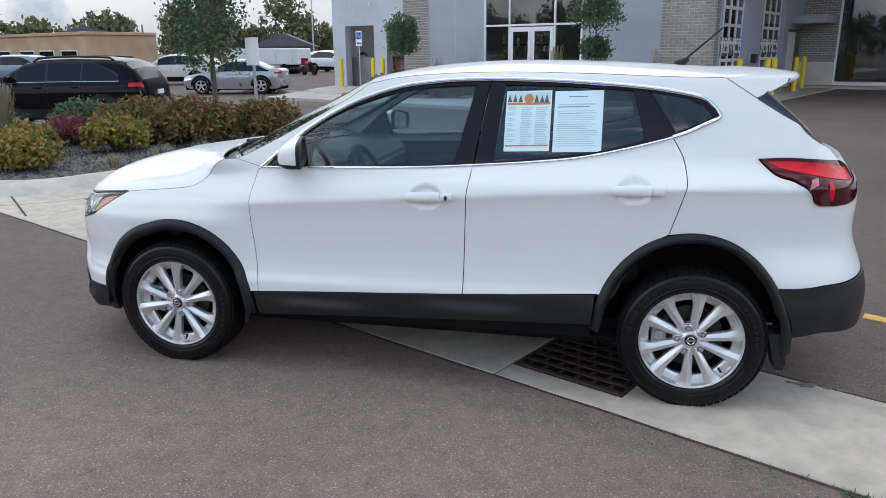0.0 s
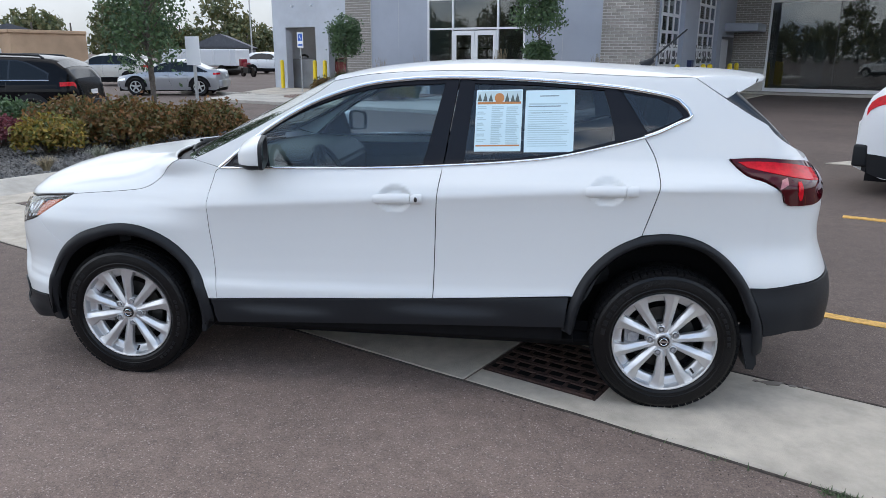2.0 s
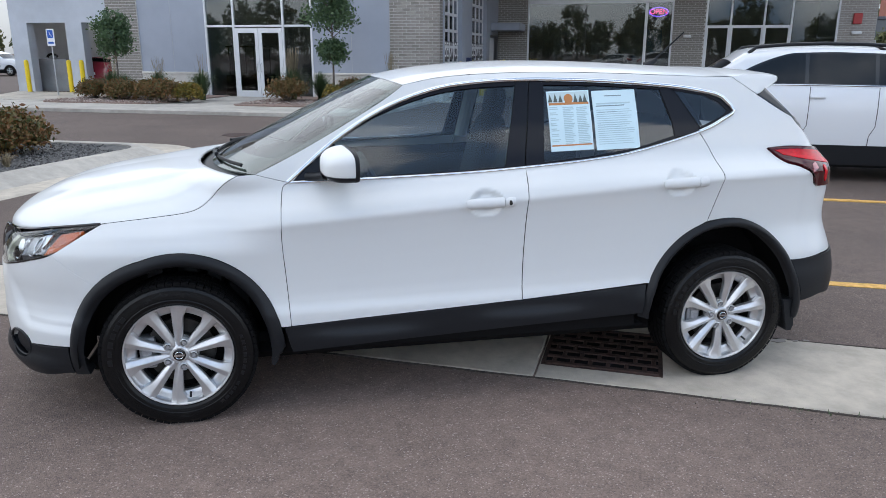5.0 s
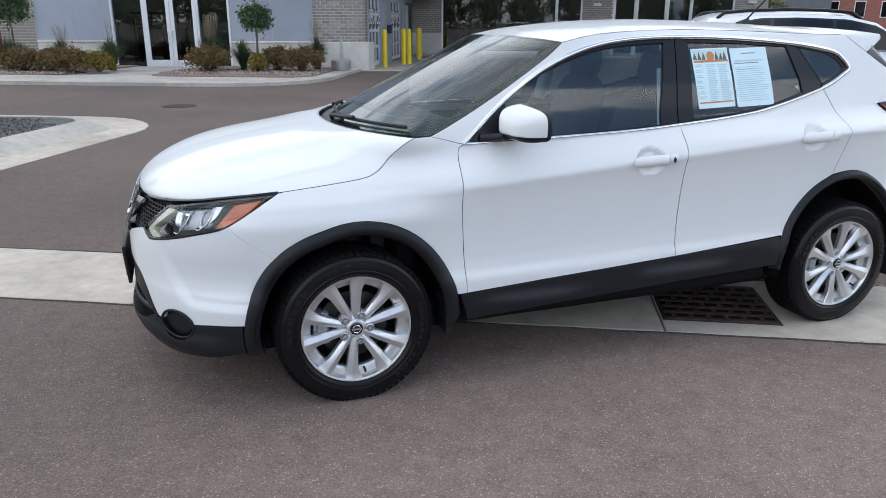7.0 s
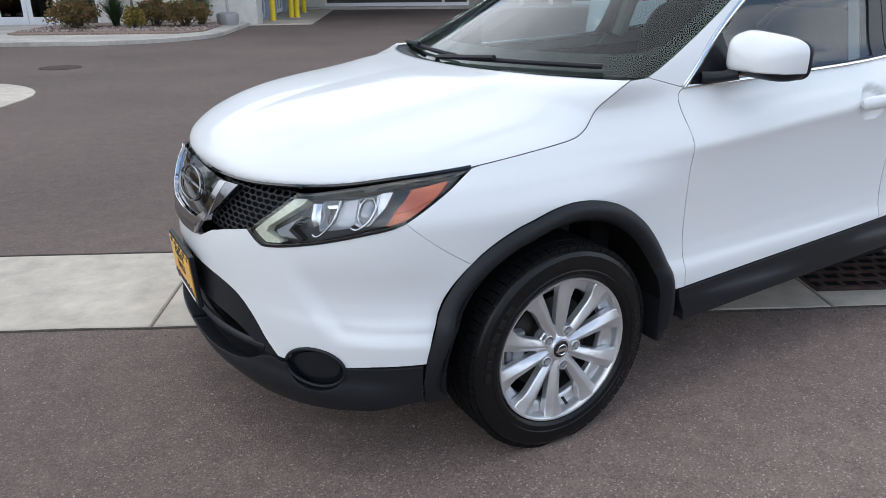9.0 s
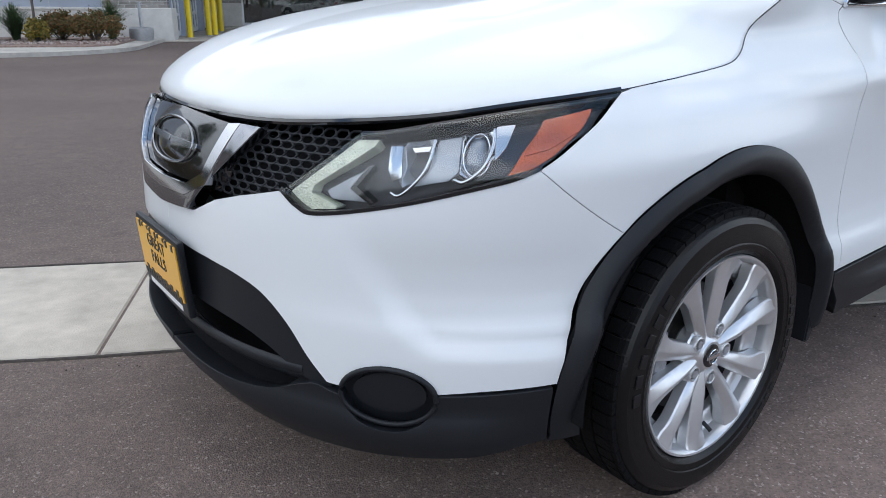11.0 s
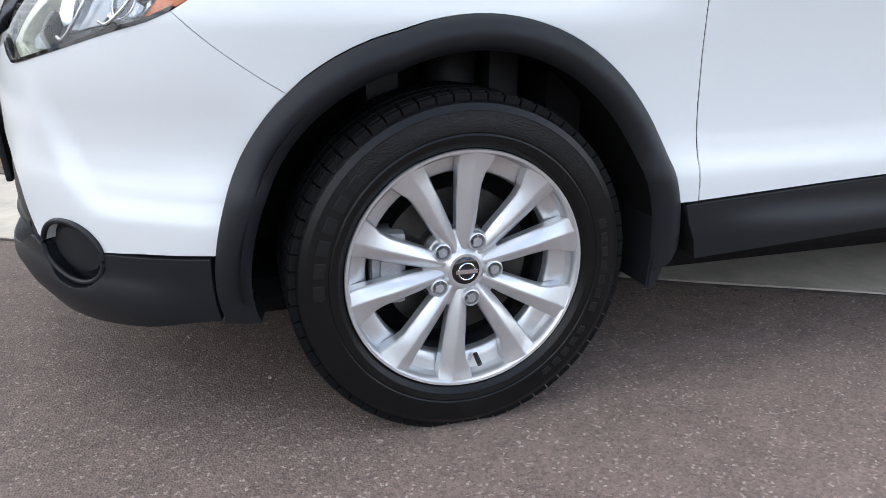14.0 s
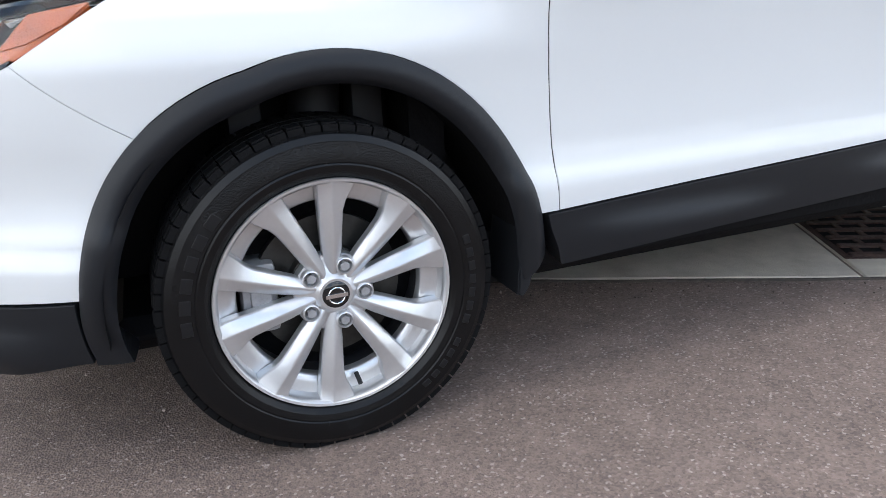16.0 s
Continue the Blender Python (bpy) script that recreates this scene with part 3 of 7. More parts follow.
panel("spoiler_side", [(1.412, 1.515), (1.48, 1.468), (1.545, 1.426), (1.616, 1.459), (1.674, 1.492), (1.682, 1.517), (1.60, 1.527), (1.50, 1.527)], PAINT, car, step=0.03)
panel("tailgate", [(2.165, 0.962), (2.6, 0.932), (2.6, 1.160), (2.115, 1.160), (2.225, 1.09), (2.225, 1.07), (2.14, 1.0)], PAINT, car)
tails = {}
for o, k in zip(panel("tail_light", TAIL_TOP + TAIL_LOW, DARKRED, car, off=0.012, step=0.025, label="dark red tail light cluster with a bright red light bar"), (1, -1)):
    tails[k] = o
panel("light_bar", spline([(1.592, 1.150), (1.68, 1.153), (1.80, 1.148), (1.95, 1.136), (2.09, 1.116)], 3) + spline([(2.09, 1.070), (1.95, 1.082), (1.80, 1.098), (1.70, 1.113), (1.63, 1.128)], 3), RED, tails, off=0.0145, depth=0.004, step=0.02, gap=0)
# pink patch painted on the lens for a reflection of the surroundings
panel("reflection_patch", [(1.752, 1.052), (1.80, 1.066), (1.806, 1.090), (1.768, 1.082)], PINKPATCH, tails, off=0.0145, depth=0.004, step=0.02, gap=0)
panel("bulb_lens", spline([(1.868, 1.076), (1.860, 1.040), (1.872, 1.004), (1.888, 1.016), (1.894, 1.050), (1.892, 1.076)], 3), RED, tails, off=0.0145, depth=0.004, step=0.02, gap=0)
# black cladding
_roll = bead(-1.30, 0.335, 0.436, 0.374, 0.466, 0.405)


def front_roll(s, z):
    """The arch trim's roll, dying out into the bumper at the foot of its front leg."""
    k = ease((z - 0.27) / 0.16)
    return np.where(np.asarray(s) < -1.3, _roll(s, z) * k + 0.005 * (1 - k), _roll(s, z))


panel("front_arch_trim", FA_OUT + [(-1.738, 0.262), (-1.70, 0.262)] + FA_IN[::-1] + [(-0.915, 0.30), (-0.86, 0.345)], PLASTIC, car, off=front_roll, depth=0.055, step=0.014, gap=0, label="matt black plastic arch trim")
panel("rear_arch_trim", RA_FULL + [(0.868, 0.375), (0.90, 0.355)] + RA_IN[::-1] + [(1.715, 0.30), (1.742, 0.32)], PLASTIC, car, off=bead(1.305, 0.335, 0.440, 0.396, 0.508, 0.462), depth=0.055, step=0.014, gap=0, label="matt black plastic arch trim")
panel("sill_trim", [(-0.862, 0.437), *SILL_TOP[1:-1], (0.88, 0.533), (0.862, 0.392), (0.247, 0.370), (-0.40, 0.344), (-0.83, 0.322)], PLASTIC, car, off=lambda s, z: 0.006 + 0.014 * ease((0.44 - z + 0.05 * s) / 0.03), depth=0.06, step=0.04, label="matt black plastic sill trim")
panel("rear_bumper_trim", [(1.670, 0.613), (1.76, 0.616), (1.87, 0.628), (2.19, 0.632), (2.6, 0.632), (2.6, 0.36), (2.1, 0.40), (1.86, 0.418), (1.738, 0.392), (1.730, 0.45), (1.708, 0.53)], PLASTIC, car, off=0.008, depth=0.05, label="matt black rear bumper")
panel("lower_bumper_trim", [(-1.740, 0.392), (-1.88, 0.386), *arc(*FOG_C, *FOG_R, 12, -172, 12), *spline([(-2.182, 0.364), (-2.215, 0.372), (-2.255, 0.360), (-2.33, 0.330), (-2.48, 0.312), (-2.65, 0.310)], 4),
                            (-2.65, 0.233), (-2.35, 0.224), (-2.15, 0.231), (-1.95, 0.248), (-1.740, 0.266)], PLASTIC, car, off=lambda s, z: 0.005 + 0.019 * ease((0.345 - z) / 0.05) * ease((-1.745 - s) / 0.16), depth=0.05, step=0.03, label="matt black lower bumper")
panel("intake_surround", [(q[0] - 0.001, q[1] - 0.001) for q in INTAKE_EDGE[::-1]] + [(-2.65, 0.555)] + spline([(-2.65, 0.440), (-2.45, 0.436), (-2.35, 0.416), (-2.28, 0.384), (-2.225, 0.360)], 4), PLASTIC, car, off=-0.006, depth=0.05, step=0.03)
for side in (1, -1):
    rows = []
    for s in np.linspace(-2.20, -2.65, 16):
        row = []
        for z, o in ((0.545, -0.02), (0.53, -0.11), (0.30, -0.11), (0.285, -0.02), (0.30, 0.0)):
            v = skin(s, z) + skin_normal(np.array(s), np.array(z)) * o
            row.append((v[0], v[1] * side, v[2]))
        rows.append(row)
    sheet("intake_well", rows, DARK, car)
for z0, o in ((0.385, -0.012), (0.345, -0.045)):
    trim("intake_slat", [(-2.25 - 0.4 * i / 19, z0 - 0.012 * math.sin(math.pi * i / 38)) for i in range(20)], 0.0085, PLASTIC, car, off=o, flat=1.6)
panel("fog_cap", arc(FOG_C[0], FOG_C[1], 0.078, 0.046, 0, 345, 23), PLASTIC, car, off=-0.010, depth=0.02, step=0.05)
panel("fog_recess", arc(FOG_C[0], FOG_C[1], 0.130, 0.095, 0, 345, 23), PLASTIC, car, off=-0.020, step=0.05)
trim("fog_ring", arc(FOG_C[0], FOG_C[1], 0.096, 0.060, 0, 360, 36), 0.0055, PLASTIC, car, off=0.004)

# black beads laid in the panel gaps, standing in for their shade
trim("gap_shade", HOOD_SIDE, 0.0018, GLOSSBLACK, car, off=-0.0012, seg=6)
trim("gap_filler", [q for q in HOOD_SIDE if q[1] > 1.005], 0.0050, PAINT, car, off=-0.0052, seg=6)
trim("gap_shade", SEAM, 0.0016, GLOSSBLACK, car, off=-0.004, seg=6)
for line in (DOOR_A, DOOR_B, DOOR_C, [(-0.955, 1.112), (-0.815, 1.074)]):
    trim("gap_shade", line, 0.0036, GLOSSBLACK, car, off=-0.0044, seg=6)
trim("gap_shade", HOOD_FRONT, 0.0065, GLOSSBLACK, car, off=-0.004, seg=6)

# lamps
lamps = {}
for o, k in zip(panel("headlight", LAMP, LENS, car, off=0.003, depth=0.03, step=0.03, gap=0.006, label="clear headlight with amber side marker"), (1, -1)):
    lamps[k] = o
panel("lamp_housing", LAMP, LAMPDARK, lamps, off=-0.050, depth=0.001, step=0.05, gap=0.004)
panel("lamp_edge", LAMP_LOW + [(p[0] + 0.004, p[1] + 0.008) for p in LAMP_LOW[::-1]], GLOSSBLACK, lamps, off=0.002, gap=0, step=0.05)
panel("lamp_edge", LAMP_TOP + [(p[0] - 0.002, p[1] - 0.006) for p in LAMP_TOP[::-1]], GLOSSBLACK, lamps, off=-0.004, gap=0, step=0.05)
panel("daytime_light", [(-2.118, 0.850), (-2.124, 0.838), (-2.183, 0.795), (-2.233, 0.757), (-2.236, 0.742), (-2.173, 0.723), (-2.177, 0.717), (-2.245, 0.709), (-2.288, 0.736), (-2.225, 0.793), (-2.162, 0.848)], DRL, lamps, off=-0.016, depth=0.03, step=0.03, gap=0.001)
panel("turn_reflector", [(-2.135, 0.799), (-2.214, 0.750), (-2.199, 0.732), (-2.112, 0.734), (-2.157, 0.759)], FROSTED, lamps, off=-0.030, depth=0.02, step=0.02)
panel("lamp_chevron", [(-2.133, 0.801), (-2.121, 0.806), (-2.146, 0.763), (-2.106, 0.736), (-2.110, 0.731), (-2.158, 0.758)], GLOSSBLACK, lamps, off=-0.020, depth=0.03, step=0.03, gap=0)
panel("side_marker", [(-1.787, 0.884), (-1.672, 0.900), (-1.715, 0.860), (-1.762, 0.828), (-1.808, 0.803), (-1.856, 0.792), (-1.831, 0.834)], AMBER, lamps, off=-0.012, depth=0.03, step=0.02)
panel("side_marker_top", [(-1.787, 0.885), (-1.674, 0.901), (-1.712, 0.866), (-1.775, 0.838), (-1.826, 0.828)], PALEAMBER, lamps, off=-0.009, depth=0.006, step=0.02, gap=0)
panel("lamp_crescent", [(-2.094, 0.842), (-2.070, 0.848), (-2.066, 0.815), (-2.062, 0.785), (-2.078, 0.774), (-2.092, 0.80)], REFLECTOR, lamps, off=lambda s, z: -0.018 - 0.012 * ease((s + 2.094) / 0.03), depth=0.02, step=0.01)
panel("reflector_bowl", [(-2.064, 0.850), (-2.004, 0.858), (-2.010, 0.82), (-2.030, 0.78), (-2.055, 0.764), (-2.062, 0.785)], FROSTED, lamps,
      off=lambda s, z: -0.020 - 0.040 * ease((1 - ((s + 2.034) / 0.036) ** 2 - ((z - 0.812) / 0.050) ** 2) * 1.2), depth=0.01, step=0.008)
panel("bulb_shade", [(-2.052, 0.843), (-2.010, 0.848), (-2.013, 0.836), (-2.044, 0.832)], CHROME, lamps, off=-0.024, depth=0.02, step=0.02)
panel("lamp_bridge", [(-2.000, 0.858), (-1.952, 0.866), (-1.950, 0.80), (-1.968, 0.778), (-2.034, 0.768), (-2.014, 0.80)], FROSTED, lamps, off=-0.026, depth=0.01, step=0.02)
panel("reflector_bowl", [(-1.950, 0.865), (-1.888, 0.874), (-1.886, 0.845), (-1.900, 0.812), (-1.930, 0.784), (-1.950, 0.795)], REFLECTOR, lamps,
      off=lambda s, z: -0.020 - 0.030 * ease((1 - ((s + 1.918) / 0.040) ** 2 - ((z - 0.832) / 0.048) ** 2) * 1.3), depth=0.01, step=0.008)
panel("projector_lens", arc(-1.918, 0.830, 0.024, 0.034, 0, 345, 23), LAMPGLASS, lamps, off=lambda s, z: -0.034 + 0.016 * np.sqrt(np.clip(1 - ((s + 1.918) / 0.026) ** 2 - ((z - 0.830) / 0.037) ** 2, 0, 1)), depth=0.02, step=0.006)
trim("projector_ring", arc(-1.918, 0.830, 0.027, 0.038, 0, 360, 32), 0.0016, CHROME, lamps, off=-0.022)
trim("lamp_rib", spline([(-2.003, 0.852), (-2.008, 0.82), (-2.020, 0.79), (-2.038, 0.765), (-2.056, 0.752), (-2.072, 0.757)], 4), 0.0030, REFLECTOR, lamps, off=-0.012)
trim("lamp_rib", spline([(-1.889, 0.872), (-1.888, 0.845), (-1.900, 0.815), (-1.917, 0.795), (-1.938, 0.780), (-1.958, 0.785)], 4), 0.0034, REFLECTOR, lamps, off=-0.012)
panel("lamp_panel", [(-1.884, 0.877), (-1.846, 0.881), (-1.862, 0.842), (-1.882, 0.822)], REFLECTOR, lamps, off=-0.014, depth=0.02, step=0.02, gap=0)
# grille
panel("grille_backing", [(-2.150, 0.858), *[q for q in HOOD_FRONT if q[0] < -2.16], (-2.65, 0.69), (-2.545, 0.655), (-2.47, 0.692), (-2.40, 0.714), (-2.295, 0.739)], DARK, car, off=-0.06, rim=False, step=0.06)
for side in (1, -1):
    bm = bmesh.new()
    for r in range(10):
        for c in range(13):
            s0, z0 = -2.16 - c * 0.030 - (r % 2) * 0.015, 0.715 + r * 0.0155
            if s0 < -2.49 or z0 > 0.856 or z0 < 0.735 - (s0 + 2.30) * -0.28 - 0.01 or (s0 > -2.30 and z0 < 0.740 + (s0 + 2.295) * 0.83):
                continue
            hexa = [(s0 + 0.0165 * math.cos(radians(60 * k)), z0 + 0.0095 * math.sin(radians(60 * k))) for k in range(7)]
            a = np.array(hexa)
            line = skin(a[:, 0], a[:, 1]) + skin_normal(a[:, 0], a[:, 1]) * -0.02
            add_sweep(bm, [(p[0], p[1] * side, p[2]) for p in line], 0.0026, 4)
    part("grille_mesh", bm, PLASTIC, car)
panel("v_grille_bar", [(-2.428, 0.838), (-2.462, 0.834), (-2.503, 0.735), (-2.553, 0.705), (-2.65, 0.700), (-2.65, 0.674), (-2.556, 0.681), (-2.488, 0.716)], BARCHROME, car, off=0.016, depth=0.05, step=0.03, gap=0, label="chrome V-shaped grille bar")
# outer face of the same bar; its dark reflection is put into the colour
panel("v_grille_bar", [(-2.385, 0.841), (-2.427, 0.8378), (-2.487, 0.716), (-2.556, 0.680), (-2.65, 0.673), (-2.65, 0.642), (-2.548, 0.654)], DARKCHROME, car, off=lambda s, z: 0.004 + 0.011 * ease((-2.385 - s - 0.7 * (0.842 - z)) / 0.04), depth=0.05, step=0.02, gap=0, label="outer face of the grille bar, dark reflection put into its colour")
panel("emblem_plate", [(-2.466, 0.838), (-2.506, 0.738), (-2.555, 0.710), (-2.65, 0.705), (-2.65, 0.846)], GLOSSBLACK, car, off=0.003, step=0.05, gap=0)
trim("emblem_ring", arc(-2.65, 0.778, 0.085, 0.045, -90, 90, 24), 0.0032, DARKCHROME, car, off=0.008)
panel("emblem_bar", [(-2.55, 0.770), (-2.65, 0.770), (-2.65, 0.786), (-2.55, 0.786)], DARKCHROME, car, off=0.009, depth=0.01)

# windows
FG = spline([(-0.600, 1.236), (-0.424, 1.340), (-0.196, 1.424), (0.003, 1.463), (0.264, 1.478)], 5) + [(0.181, 1.118), (0.0, 1.105), (-0.38, 1.092), (-0.568, 1.086)]
RG = [(0.407, 1.480), (0.69, 1.475), (1.007, 1.456), (1.055, 1.30), (1.063, 1.238), (0.85, 1.182), (0.60, 1.150), (0.372, 1.132)]
QG = [(1.088, 1.452), (1.25, 1.428), (1.32, 1.395), (1.362, 1.352), (1.325, 1.325), (1.203, 1.275)]
panel("front_window", FG, GLASS, doors_f, off=-0.010, depth=0.004, gap=0, label="clear glass")
panel("rear_window", RG, PRIVACY, doors_r, off=-0.010, depth=0.004, gap=0, label="dark tinted glass")
panel("quarter_window", QG, PRIVACY, car, off=-0.008, depth=0.004, gap=0, label="dark tinted glass")
panel("front_pillar_trim", [(0.264, 1.480), (0.181, 1.112), (0.277, 1.113), (0.334, 1.503), (0.27, 1.5)], PILLAR, doors_f, off=-0.004)
panel("rear_pillar_trim", [(0.337, 1.503), (0.281, 1.113), (0.374, 1.126), (0.409, 1.490), (0.38, 1.502)], PILLAR, doors_r, off=-0.004)
panel("rear_pillar_trim", [(1.005, 1.462), (1.053, 1.30), (1.061, 1.232), (1.188, 1.250), (1.062, 1.467)], PILLAR, doors_r, off=-0.004, gap=0)
panel("quarter_trim", [(1.0645, 1.467), (1.27, 1.434), (1.34, 1.408), (1.385, 1.352), (1.345, 1.320), (1.1905, 1.2525), (1.200, 1.277), (1.325, 1.327), (1.36, 1.352), (1.32, 1.393), (1.25, 1.426), (1.09, 1.450)], PILLAR, car, off=-0.004, gap=0)
panel("pillar_backing", [(1.02, 1.466), (1.12, 1.458), (1.225, 1.272), (1.15, 1.232)], PILLAR, car, off=-0.011, gap=0)
panel("mirror_sail", [(-0.806, 1.080), (-0.602, 1.240), (-0.566, 1.084)], PILLAR, doors_f, off=-0.003)
_top = spline([(-0.60, 1.240), (-0.424, 1.344), (-0.196, 1.427), (0.003, 1.466), (0.264, 1.481)], 4)
panel("window_seal", [p for p in CHROME_TOP if -0.60 < p[0] < 0.33] + _top[::-1], PILLAR, doors_f, off=-0.005, gap=0)
panel("window_seal", [p for p in CHROME_TOP if 0.345 < p[0] < 1.05] + [(1.006, 1.459), (0.69, 1.478), (0.407, 1.483)], PILLAR, doors_r, off=-0.005, gap=0)
trim("chrome_strip", CHROME_TOP + KINK + BELT_Q[::-1], 0.0085, CHROME, car, off=0.002, flat=1.3)
trim("chrome_strip", BELT_F, 0.0075, CHROME, doors_f, off=0.001)
trim("chrome_strip", BELT_R, 0.0075, CHROME, doors_r, off=0.001)
panel("belt_seal", [(p[0], p[1] + 0.004) for p in BELT_F[2:]] + [(0.181, 1.120), (0.0, 1.107), (-0.38, 1.094), (-0.568, 1.088)], PILLAR, doors_f, off=-0.006, gap=0)
panel("belt_seal", [(p[0], p[1] + 0.004) for p in BELT_R[:-2]] + [(1.063, 1.240), (0.85, 1.184), (0.60, 1.152), (0.372, 1.134)], PILLAR, doors_r, off=-0.006, gap=0)

# bonnet: a patch between its front edge, its two sides and the cowl, raised to its middle line
def along(pts, n):
    """n places evenly spaced along a line."""
    a = np.array(pts, float)
    d = np.concatenate([[0], np.cumsum(np.linalg.norm(np.diff(a, axis=0), axis=1))])
    return np.stack([np.interp(np.linspace(0, d[-1], n), d, a[:, k]) for k in range(a.shape[1])], 1)


NU, NB = 61, 91
_f = along(skin(np.array([p[0] for p in HOOD_FRONT]), np.array([p[1] for p in HOOD_FRONT]))[::-1], NB)      # middle to corner
_s = along(skin(np.array([p[0] for p in HOOD_SIDE]), np.array([p[1] for p in HOOD_SIDE])), NU)
_r = along([(-1.26 + (_s[-1][0] + 1.26) * (abs(b) ** 2.2), _s[-1][1] * b, 1.106 + (_s[-1][2] - 1.106) * abs(b) ** 2) for b in np.linspace(0, 1, 40)], NB)
_c = along([(x, 0, z) for x, z in spline([(-2.145, 0.851), (-2.128, 0.888), (-2.06, 0.940), (-1.94, 0.990), (-1.75, 1.038), (-1.50, 1.077), (-1.26, 1.106)], 10)], NU)
_c[0], _c[-1] = _f[0], _r[0]
rows = []
for i in range(NU):
    u = i / (NU - 1)
    half = []
    for j in range(NB):
        b = j / (NB - 1)
        k = b ** 2.4
        q = _f[j] * (1 - u) + _r[j] * u + _c[i] * (1 - k) + _s[i] * k - ((_f[0] * (1 - k) + _f[-1] * k) * (1 - u) + (_r[0] * (1 - k) + _r[-1] * k) * u)
        crown = 0.004 * math.sin(math.pi * min(1, u * 1.02)) * (1 - (2 * b - 1) ** 2)
        fade = float(ease((u - 0.03) / 0.35)) * float(ease((1.02 - u) / 0.25))
        mid = 0.50 + 0.16 * u          # the crease between the raised middle and the sides
        rise = 0.013 * float(ease((mid + 0.015 - b) / 0.10)) * fade
        out = 0.80 + 0.05 * u          # a second, softer crease over the wing
        ridge = 0.006 * math.exp(-((b - out) / (0.025 if b > out else 0.10)) ** 2) * fade
        half.append((q[0], q[1], q[2] + crown + rise + ridge - 0.006 * fade * (1 - b)))
    rows.append(half[::-1] + [(x, -y, z) for x, y, z in half[1:]])
hood = sheet("bonnet", rows, PAINT, car, "white bonnet with two soft creases", flip=True)
_m = hood.modifiers.new("thickness", "SOLIDIFY")
_m.thickness, _m.offset = 0.012, -1

# roof
_re = np.array(ROOF_EDGE)
_rc = np.array(spline([(-0.355, 1.508), (-0.15, 1.548), (0.15, 1.578), (0.45, 1.588), (0.80, 1.582), (1.15, 1.566), (1.44, 1.550)], 5))
_rc = np.stack([np.interp(np.linspace(0, 1, len(_re)), np.linspace(0, 1, len(_rc)), _rc[:, k]) for k in (0, 1)], 1)
_rp = skin(_re[:, 0], _re[:, 1])
rows = []
for (x, y, z), (cx, cz) in zip(_rp, _rc):
    rows.append([(x + (cx - x) * (1 - abs(b) ** 2.0), y * -b, z + (cz - z) * (1 - abs(b) ** 2.4)) for b in np.linspace(-1, 1, 33)])
sheet("roof", rows, PAINT, car, "white roof panel", flip=True)
# windscreen between cowl, pillars and roof
_we = np.array(WS_EDGE)
_wp = skin(_we[:, 0], _we[:, 1])
_wc = np.array([(-1.20 + (-0.355 + 1.20) * t, 1.095 + (1.508 - 1.095) * (t + 0.10 * t * (1 - t))) for t in np.linspace(0, 1, len(_we))])
rows = []
for (x, y, z), (cx, cz) in zip(_wp, _wc):
    rows.append([(x + (cx - x) * (1 - abs(b) ** 2.2), y * -b, z + (cz - z) * (1 - abs(b) ** 2.2)) for b in np.linspace(-1, 1, 25)])
ws = sheet("windscreen", rows, SCREEN, car, "clear windscreen", flip=True)
band = []
for (x, y, z), (cx, cz), t in list(zip(_wp, _wc, np.linspace(0, 1, len(_we)))):
    band.append([((x + (cx - x) * (1 - abs(b) ** 2.2)) + 0.004, y * -b, z + (cz - z) * (1 - abs(b) ** 2.2) - 0.006) for b in np.linspace(-1, 1, 25)])
sheet("windscreen_band", band[:4], PILLAR, car, flip=True)
sheet("windscreen_band", band[-3:], PILLAR, car, flip=True)
sheet("windscreen_side_band", [r[:2] for r in band], PILLAR, car, flip=True)
sheet("windscreen_side_band", [r[-2:] for r in band], PILLAR, car, flip=True)
# cowl
rows = []
for b in np.linspace(-1, 1, 25):
    x0, z0 = -1.255 + 0.225 * abs(b) ** 2.2, 1.088 + 0.008 * abs(b)
    x1, z1 = -1.195 + 0.245 * abs(b) ** 2.2, 1.093 + 0.016 * abs(b)
    rows.append([(x0, 0.735 * b, z0 - 0.03), (x0 + 0.005, 0.735 * b, z0 - 0.008), ((x0 + x1) / 2, 0.735 * b, z0 - 0.004), (x1 + 0.02, 0.735 * b, z1 - 0.004)])
sheet("cowl_panel", rows, PLASTIC, car)
def on_screen(t, b, lift):
    """A place on the windscreen: t from cowl to roof, b from side to side."""
    k = t * (len(_we) - 1)
    x, z = np.interp(k, range(len(_we)), _wp[:, 0]), np.interp(k, range(len(_we)), _wp[:, 2])
    y = np.interp(k, range(len(_we)), _wp[:, 1])
    cx, cz = np.interp(k, range(len(_we)), _wc[:, 0]), np.interp(k, range(len(_we)), _wc[:, 1])
    g = 1 - abs(b) ** 2.2
    return (x + (cx - x) * g - 0.5 * lift, -y * b, z + (cz - z) * g + lift)


for b0, b1 in ((0.10, -0.82), (0.84, 0.0)):
    line = [on_screen(0.015 + 0.06 * k * (1 - k) + 0.02 * k, b0 + (b1 - b0) * k, 0.014) for k in np.linspace(0, 1, 14)]
    bm = add_sweep(bmesh.new(), line, 0.006, 6, flat=1.5)
    add_sweep(bm, [on_screen(-0.02, b0 + 0.03, 0.0), on_screen(0.0, b0, 0.02), on_screen(0.035, b0 + (b1 - b0) * 0.45, 0.026)], 0.010, 6)
    bmesh.ops.recalc_face_normals(bm, faces=bm.faces)
    part("wiper", bm, PLASTIC, car, "black windscreen wiper", smooth=40)
